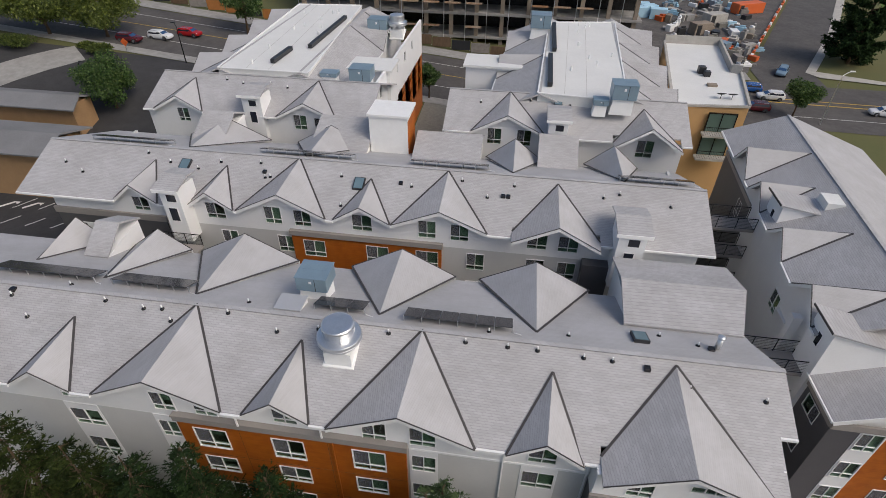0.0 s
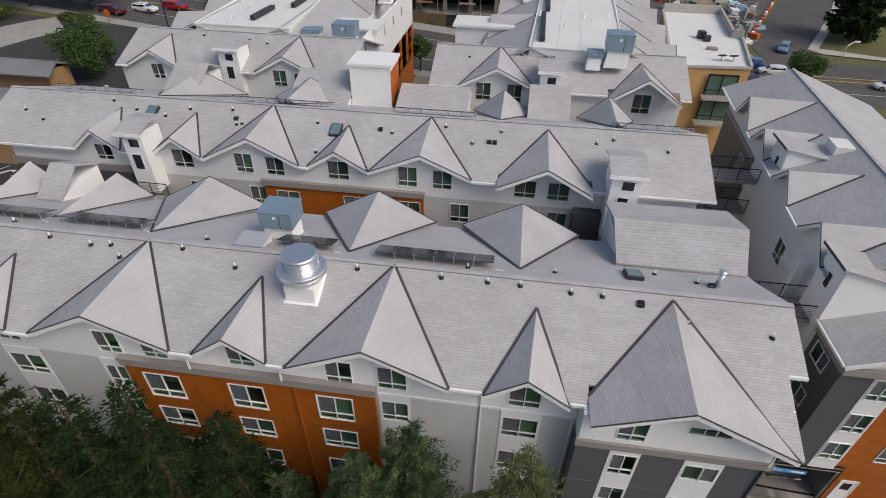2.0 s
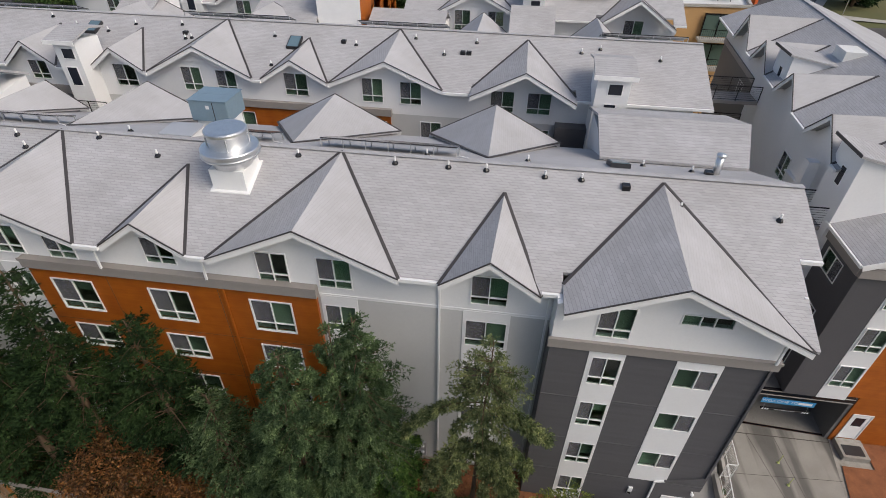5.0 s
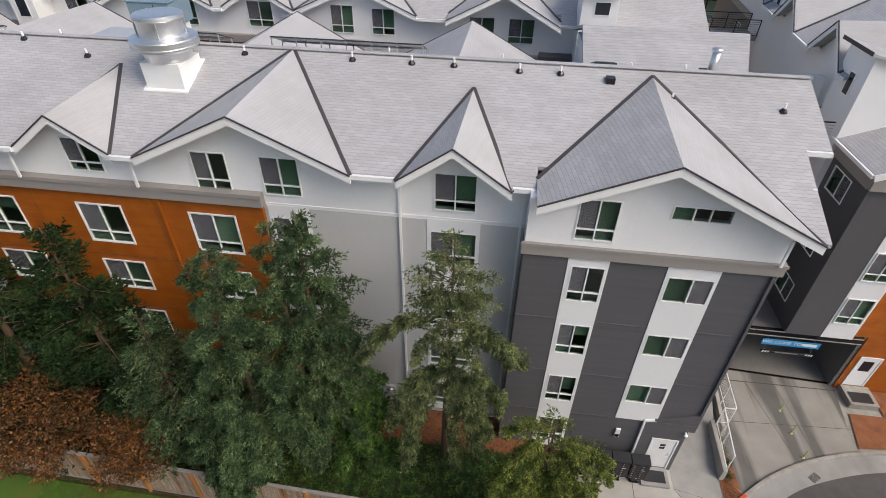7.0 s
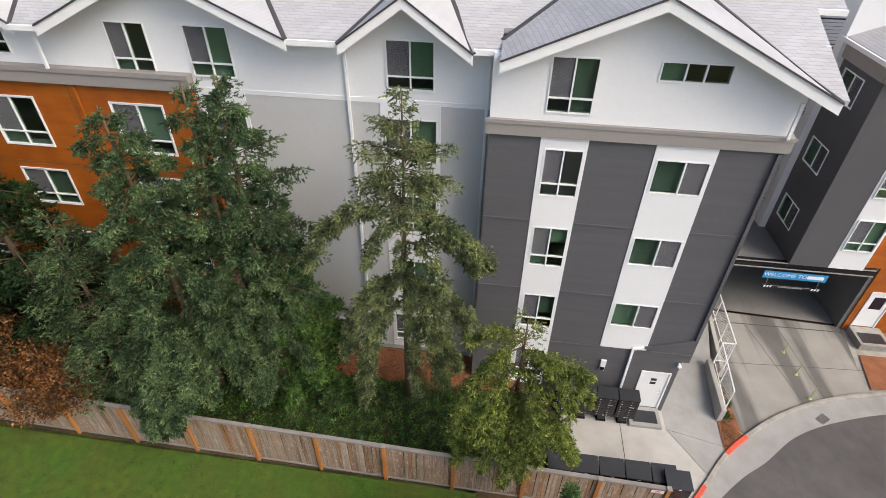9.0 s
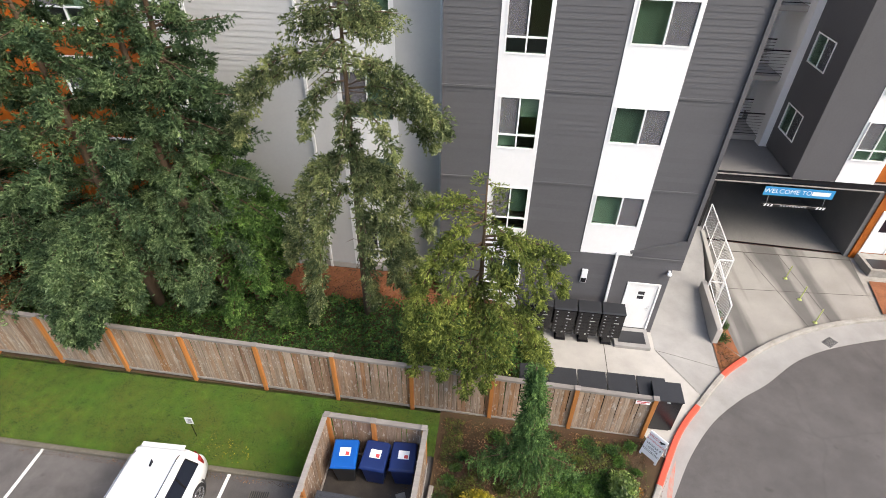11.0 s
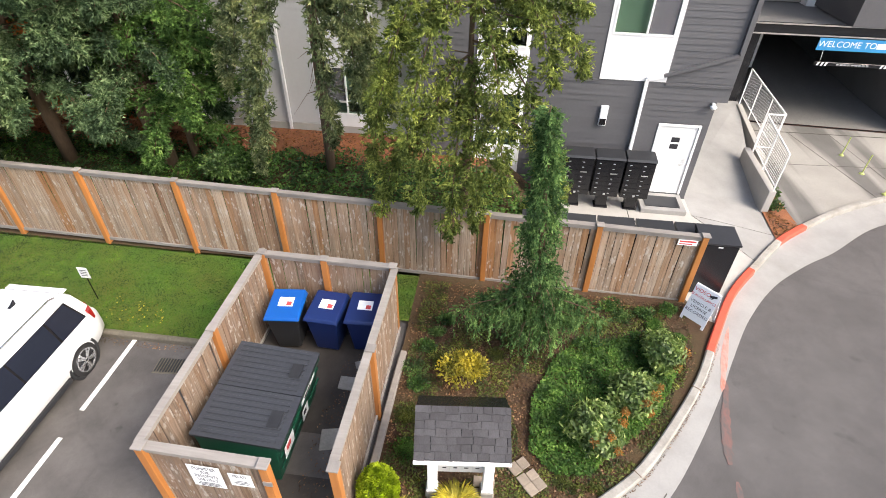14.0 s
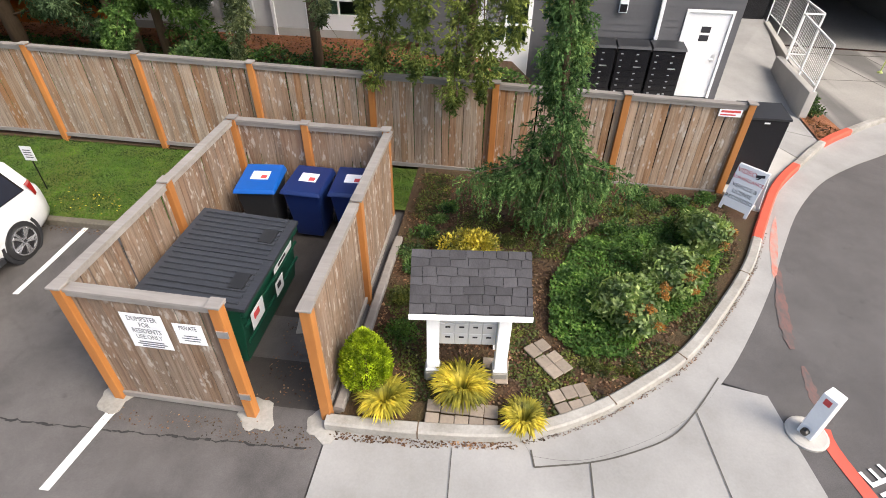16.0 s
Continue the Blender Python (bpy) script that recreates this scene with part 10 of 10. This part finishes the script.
# low roofs to the west
for x0, x1, y0, y1, z0, lab in ((-110, -59.5, 60.5, 66.5, 8.6, "long low building with grey flat roof"), (-110, -54.2, 48.5, 57.0, 8.2, "long low building with shingled grey roof")):
    lb = thing("low_building", lab, "building", "low buildings")
    ym = (y0 + y1) / 2
    bm = bm_new(); slab(bm, [(x0, y0, z0), (x1, y0, z0), (x1 - 1.0, ym, z0 + 0.9), (x0, ym, z0 + 0.9)], 0.2); slab(bm, [(x0, ym, z0 + 0.9), (x1 - 1.0, ym, z0 + 0.9), (x1, y1, z0), (x0, y1, z0)], 0.2)
    part("roof", bm, mottled("old_grey_roof", (0.20, 0.20, 0.205), 0.85, 0.2, 0.2, 6.0, 0.3) if "old_grey_roof" not in bpy.data.materials else bpy.data.materials["old_grey_roof"], lb)
    bm = bm_new(); box(bm, x0, x1 - 1.2, y0 + 1.0, y1 - 1.0, 0.5, z0 + 0.1)
    part("wall", bm, mottled("tan_block_wall", (0.36, 0.22, 0.11), 0.8, 0.15, 0.8, 10.0, 0.2) if "tan_block_wall" not in bpy.data.materials else bpy.data.materials["tan_block_wall"], lb)

# ochre flat-roofed building to the north-east
M_OCHRE = mottled("ochre_stucco", (0.50, 0.30, 0.13), 0.8, 0.08, 0.5, 14.0, 0.15)
oc = thing("flat_roof_building", "ochre stucco building with flat white roof and balconies", "building")
OC = [(18.2, 62.0), (26.9, 62.8), (29.4, 74.8), (28.3, 75.4), (30.0, 87.9), (21.9, 87.9)]
bm = bm_new(); hexa(bm, [(*p, 0.5) for p in OC], [(*p, 14.0) for p in OC])
part("wall", bm, M_OCHRE, oc)
bm = bm_new(); hexa(bm, [(p[0], p[1], 14.004) for p in OC], [(p[0], p[1], 14.06) for p in OC])
part("roof_membrane", bm, M_MEMB, oc, "dusty white flat roof")
for a, b, h in ((OC[0], OC[1], 0.25), (OC[1], OC[2], 0.35), (OC[2], OC[3], 1.1), (OC[3], OC[4], 0.9), (OC[4], OC[5], 1.2), (OC[5], OC[0], 0.4)):
    bm = bm_new(); bar(bm, (*a, 14.06 + h / 2), (*b, 14.06 + h / 2), 0.3, h)
    part("parapet", bm, M_PALE, oc)
M_BALCONYGLASS = plain("green_tinted_door_glass", (0.10, 0.15, 0.13), 0.08)
for z in (11.2, 8.2):
    bm = bm_new(); box(bm, 22.6, 25.6, 62.05, 62.26, z, z + 2.2)
    w = part("balcony_door", bm, M_BALCONYGLASS, oc, "wide dark balcony door")
    bm = bm_new(); box(bm, 22.5, 22.6, 62.0, 62.22, z, z + 2.2); box(bm, 24.0, 24.1, 62.0, 62.22, z, z + 2.2); box(bm, 25.6, 25.7, 62.0, 62.22, z, z + 2.2); box(bm, 22.5, 25.7, 62.0, 62.22, z + 2.2, z + 2.3)
    part("door_frame", bm, M_BLACK, w)
    bm = bm_new(); box(bm, 22.2, 26.0, 60.9, 62.1, z - 0.3, z - 0.05)
    part("balcony_slab", bm, M_PALE, oc)
    bm = bm_new(); bar(bm, (22.2, 60.95, z + 0.95), (26.0, 60.95, z + 0.95), 0.05, 0.05)
    for k in range(20):
        bar(bm, (22.25 + 0.195 * k, 60.95, z - 0.05), (22.25 + 0.195 * k, 60.95, z + 0.95), 0.02, 0.02)
    o = part("balcony_rail", bm, M_BLACK, oc); o["kind"] = "stuff"
for x, y, w, d, h in ((24.2, 74.4, 0.9, 0.9, 0.9), (24.6, 73.2, 0.8, 0.8, 0.7), (24.4, 69.5, 1.2, 0.7, 0.3)):
    u = thing("condenser", "small dark rooftop condenser" if h > 0.5 else "brown crate on the roof", "air unit", "condensers", at=(x, y, 14.06))
    bm = bm_new(); box(bm, -w / 2, w / 2, -d / 2, d / 2, 0, h)
    part("case", bevelled(bm, 0.04, 1), M_BLKPL if h > 0.5 else M_PAVER, u)
for x in (24.3, 25.6):
    u = thing("satellite_dish", "dark satellite dish on a low mast", "dish", "satellite dishes", at=(x, 65.2, 14.06))
    bm = bm_new(); tube(bm, [(0, 0, 0), (0, 0, 0.5)], 0.04, 6)
    part("mast", bm, M_BLACK, u)
    bm = bm_new(); lathe(bm, [(0.05, 0.0), (0.35, 0.05), (0.55, 0.14), (0.53, 0.16), (0.3, 0.08)], (0, 0, 0), 16)
    o = part("reflector", bm, M_BLKPL, u); o.matrix_basis = Matrix.Translation((0, 0, 0.5)) @ Matrix.Rotation(radians(-25), 4, 'X')

# rooftop units on the far flat roofs
hvac(10.2, 51.0, 17.9, 2.3, 1.9, 1.4, "blue-grey metal rooftop air unit", 0.9)
hvac(8.2, 50.7, 17.6, 1.4, 1.2, 0.5, "pale metal rooftop box", 0.5)
hvac(2.4, 75.0, 18.0, 2.6, 2.4, 1.6, "blue-grey metal rooftop air unit", 0.8)
hvac(-17.0, 56.0, 16.2, 2.4, 2.0, 1.3, "blue-grey metal rooftop air unit", 1.0)
hvac(-20.5, 55.5, 17.0, 1.9, 1.4, 0.4, "pale metal rooftop box", 0.5)
hvac(-19.5, 74.0, 16.6, 2.6, 2.2, 1.5, "blue-grey metal rooftop air unit", 1.0)
copy_thing(fan, Matrix.Translation((-17.0, 74.5, 17.0)) @ Matrix.Scale(1.16, 4))
for x0, y0, x1, y1 in ((-25.0, 62.0, -24.8, 76.0), (-27.2, 56.0, -27.0, 61.0), (3.4, 54.0, 3.6, 64.0), (4.1, 66.0, 4.3, 78.0)):
    d = thing("roof_duct", "dark duct run along the flat roof", "duct", "roof ducts")
    bm = bm_new(); bar(bm, (x0, y0, 18.5), (x1, y1, 18.5), 0.5, 0.45)
    part("duct", bm, M_BLKPL, d)
frng2 = random.Random(3)
for k in range(26):
    x, y = (frng2.uniform(-31.5, -25), frng2.uniform(55, 82)) if k < 16 else (frng2.uniform(5, 11), frng2.uniform(54, 80))
    v = thing("roof_vent", "white roof vent pipe on a flat roof", "roof vent", "flat roof vents", at=(x, y, 18.2))
    bm = bm_new(); tube(bm, [(0, 0, -0.02), (0, 0, 0.5)], 0.1, 6)
    part("pipe", bm, M_TRIM, v)
# white flat canopies beside the flat roofs
for x0, x1, y0, y1, z in ((-6.5, 1.0, 62.5, 67.0, 17.2), (-20.0, -14.5, 59.5, 64.0, 17.0)):
    lk = thing("link_roof", "flat white canopy roof over a gable", "roof", "link roofs")
    bm = bm_new(); box(bm, x0, x1, y0, y1, z - 0.25, z)
    part("roof_slab", bm, M_MEMB, lk)
    bm = bm_new(); box(bm, x0 + 0.3, x1 - 0.3, y0 + 0.4, y1 - 0.3, 12, z - 0.26)
    part("wall", bm, M_WHITE, lk)

# court gap: terrace, balcony frame
tr = thing("court_terrace", "rust-panelled court facade with dark windows", "facade")
CWN = [(x, x + 0.9, z, z + 1.2) for x in (56.5, 60.5, 65, 70, 75) for z in (6.0, 9.2, 13.4)]
fm = part("rust_facade", wall_mesh(53.5, 83, 0.5, lambda u: 10.6, CWN, 0, 0.3), M_ORANGE, tr)
fm.matrix_basis = Matrix.Translation((-15.2, 0, 1.3)) @ Matrix.Rotation(radians(90), 4, 'Z')
fm = part("white_facade", wall_mesh(53.5, 83, 10.6, lambda u: 15.6, CWN, 0, 0.3), M_WHITE, tr)
fm.matrix_basis = Matrix.Translation((-15.2, 0, 1.3)) @ Matrix.Rotation(radians(90), 4, 'Z')
for w in CWN:
    bm = bm_new(); box(bm, w[0], w[1], 0.12, 0.14, w[2], w[3])
    o = part("window_pane", bm, M_CARGLASS, tr); o.matrix_basis = fm.matrix_basis
sheet("court_terrace_floor", [(-15, 47), (-7, 47), (-5, 86), (-15, 86)], M_STONE, 0.06, "pale paved court between the blocks", "terrace", 3.0)

# construction site across the street
cs = thing("construction_frame", "half-built concrete frame with scaffold, black sheet for shade in its openings", "building site")
for k in range(14):
    x = -48 + 5.4 * k
    bm = bm_new(); box(bm, x, x + 0.8, 118, 118.8, 1.0, 30)
    part("column", bm, M_PAVER, cs, "raw concrete column")
for z in (4.9, 9.6, 14.2, 19):
    bm = bm_new(); box(bm, -49, 24, 117.6, 136, z, z + 0.45)
    part("floor_slab", bm, M_CONC, cs)
# black backing sheet added so the open floors look shaded inside
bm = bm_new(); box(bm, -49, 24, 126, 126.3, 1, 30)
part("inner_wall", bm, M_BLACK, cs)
srng2 = random.Random(21)
for k in range(16):
    x = -48 + 4.5 * k
    for z in (7.4, 12.0):
        if srng2.random() < 0.6:
            bm = bm_new(); box(bm, x, x + 3.4, 116.2, 117.5, z, z + 0.12)
            part("scaffold_board", bm, M_FENCE, cs)
    bm = bm_new(); bar(bm, (x, 116.3, 1.5), (x, 116.3, 24), 0.12, 0.12)
    part("scaffold_pole", bm, M_METAL, cs)
for k in range(34):
    x = -98 + 4.0 * k
    g = ground_z(x, 111)
    hb = thing("site_hoarding", "site fence panel with faded sheet" , "hoarding", "site fence panels", at=(x, 110.8 + srng2.uniform(-0.1, 0.1), g))
    bm = bm_new(); box(bm, 0, 3.8, -0.04, 0.04, 0.1, 2.0)
    part("sheet", bm, srng2.choice([M_RAIL, M_BLKPL, M_RAIL, M_POST, M_BARK]), hb)
    for q in (0.05, 3.75):
        bm = bm_new(); bar(bm, (q, 0, 0), (q, 0, 2.1), 0.06, 0.06)
        part("post", bm, M_METAL, hb)
M_WRAP = plain("pale_blue_wrap", (0.40, 0.62, 0.75), 0.4)
M_SAFETY = plain("safety_orange", (0.62, 0.12, 0.025), 0.5)
mats = [M_PALE, M_BLKPL, M_STONE, M_PAVER, M_CONC, M_WRAP, M_SAFETY, M_TRIM, M_RAIL, M_HVAC]
for k in range(120):
    x = srng2.uniform(33, 56); y = srng2.uniform(112, 165)
    if x > 44 + (y - 108) * 0.42:
        continue
    w, d, h = srng2.uniform(0.5, 3.2), srng2.uniform(0.5, 2.4), srng2.uniform(0.2, 1.7)
    bm = bm_new(); box(bm, -w / 2, w / 2, -d / 2, d / 2, -0.2, h)
    if srng2.random() < 0.5:
        box(bm, -w * 0.3, w * 0.2, -d * 0.4, d * 0.1, h + 0.002, h + 0.4)
    solid("site_material", bevelled(bm, 0.03, 1), srng2.choice(mats), "stacked building material in the yard", "building material", "yard clutter", at=Matrix.Translation((x, y, ground_z(x, y) + 0.05)) @ Matrix.Rotation(srng2.uniform(0, 3), 4, 'Z'))
for x, y, r in ((28.5, 146, 10), (31.0, 148, 20), (33, 145, -10), (29.5, 150, 0)):
    bm = bm_new(); box(bm, -2, 2, -1.3, 1.3, -0.2, 2.4)
    solid("wrapped_pallet", bevelled(bm, 0.15, 2), M_WRAP, "pale blue wrapped material stack", "building material", "wrapped stacks", at=Matrix.Translation((x, y, ground_z(x, y))) @ Matrix.Rotation(radians(r), 4, 'Z'))
for x, y, w, d, h, m in ((45.5, 142, 5, 3, 2.6, M_PALE), (40.5, 134, 4.5, 2.6, 2.5, M_PAVER), (56.5, 154, 8, 3, 2.4, M_SAFETY), (50, 164, 6, 3, 2.2, M_SAFETY)):
    c = thing("site_container", "boxy site container in the yard", "container", "site containers", at=Matrix.Translation((x, y, ground_z(x, y) + 0.05)) @ Matrix.Rotation(radians(25), 4, 'Z'))
    bm = bm_new(); box(bm, -w / 2, w / 2, -d / 2, d / 2, 0, h)
    part("shell", bevelled(bm, 0.05, 1), m, c)
    bm = bm_new(); box(bm, -w / 2 + 0.4, -w / 2 + 1.5, -d / 2 - 0.04, -d / 2 - 0.002, 0.1, h - 0.3)
    part("door", bm, M_BLKPL, c)
for k in range(20):
    t = k / 19
    x, y = 47.6 + 23.5 * t, 119.0 + 50 * t
    bm = bm_new(); box(bm, -0.7, 0.7, -0.25, 0.25, 0, 0.85)
    solid("road_barrier", bevelled(bm, 0.06, 1), M_SAFETY if k % 3 else M_TRIM, "orange and white road barrier", "barrier", "road barriers", at=Matrix.Translation((x, y, ground_z(x, y) + 0.04)) @ Matrix.Rotation(radians(64), 4, 'Z'))


def street_lamp(x, y, h, arm, label):
    l = thing("street_lamp", label, "street lamp", "street lamps", at=(x, y, ground_z(x, y)))
    bm = bm_new(); tube(bm, [(0, 0, 0), (0, 0, h), (arm[0] * 0.5, arm[1] * 0.5, h + 0.4), (arm[0], arm[1], h + 0.5)], [0.10, 0.07, 0.05, 0.04], 8)
    part("pole", bm, M_METAL if h > 7 else M_BLACK, l)
    bm = bm_new(); box(bm, arm[0] - 0.35, arm[0] + 0.35, arm[1] - 0.15, arm[1] + 0.15, h + 0.42, h + 0.55)
    part("lamp_head", bm, M_BLKPL if h < 7 else M_TRIM, l)


street_lamp(-56.4, 83.8, 6.0, (-0.6, 0.3), "dark street lamp by the lot")
street_lamp(-63.9, 69.2, 5.5, (0.5, 0.2), "dark lot lamp on a post")
street_lamp(49.5, 88.5, 8.0, (1.6, 0.8), "pale street lamp with arm")
sw = thing("road_sign", "orange diamond road works sign", "sign", at=(-67.2, 84.3, ground_z(-67.2, 84.3)))
bm = bm_new(); bar(bm, (0, 0, 0), (0, 0, 1.2), 0.08, 0.08)
part("stand", bm, M_METAL, sw)
bm = bm_new(); hexa(bm, [(-0.7, 0, 1.6), (0, 0, 0.9), (0.7, 0, 1.6), (0, 0, 2.3)], [(-0.7, -0.05, 1.6), (0, -0.05, 0.9), (0.7, -0.05, 1.6), (0, -0.05, 2.3)])
part("plate", bm, M_SAFETY, sw)
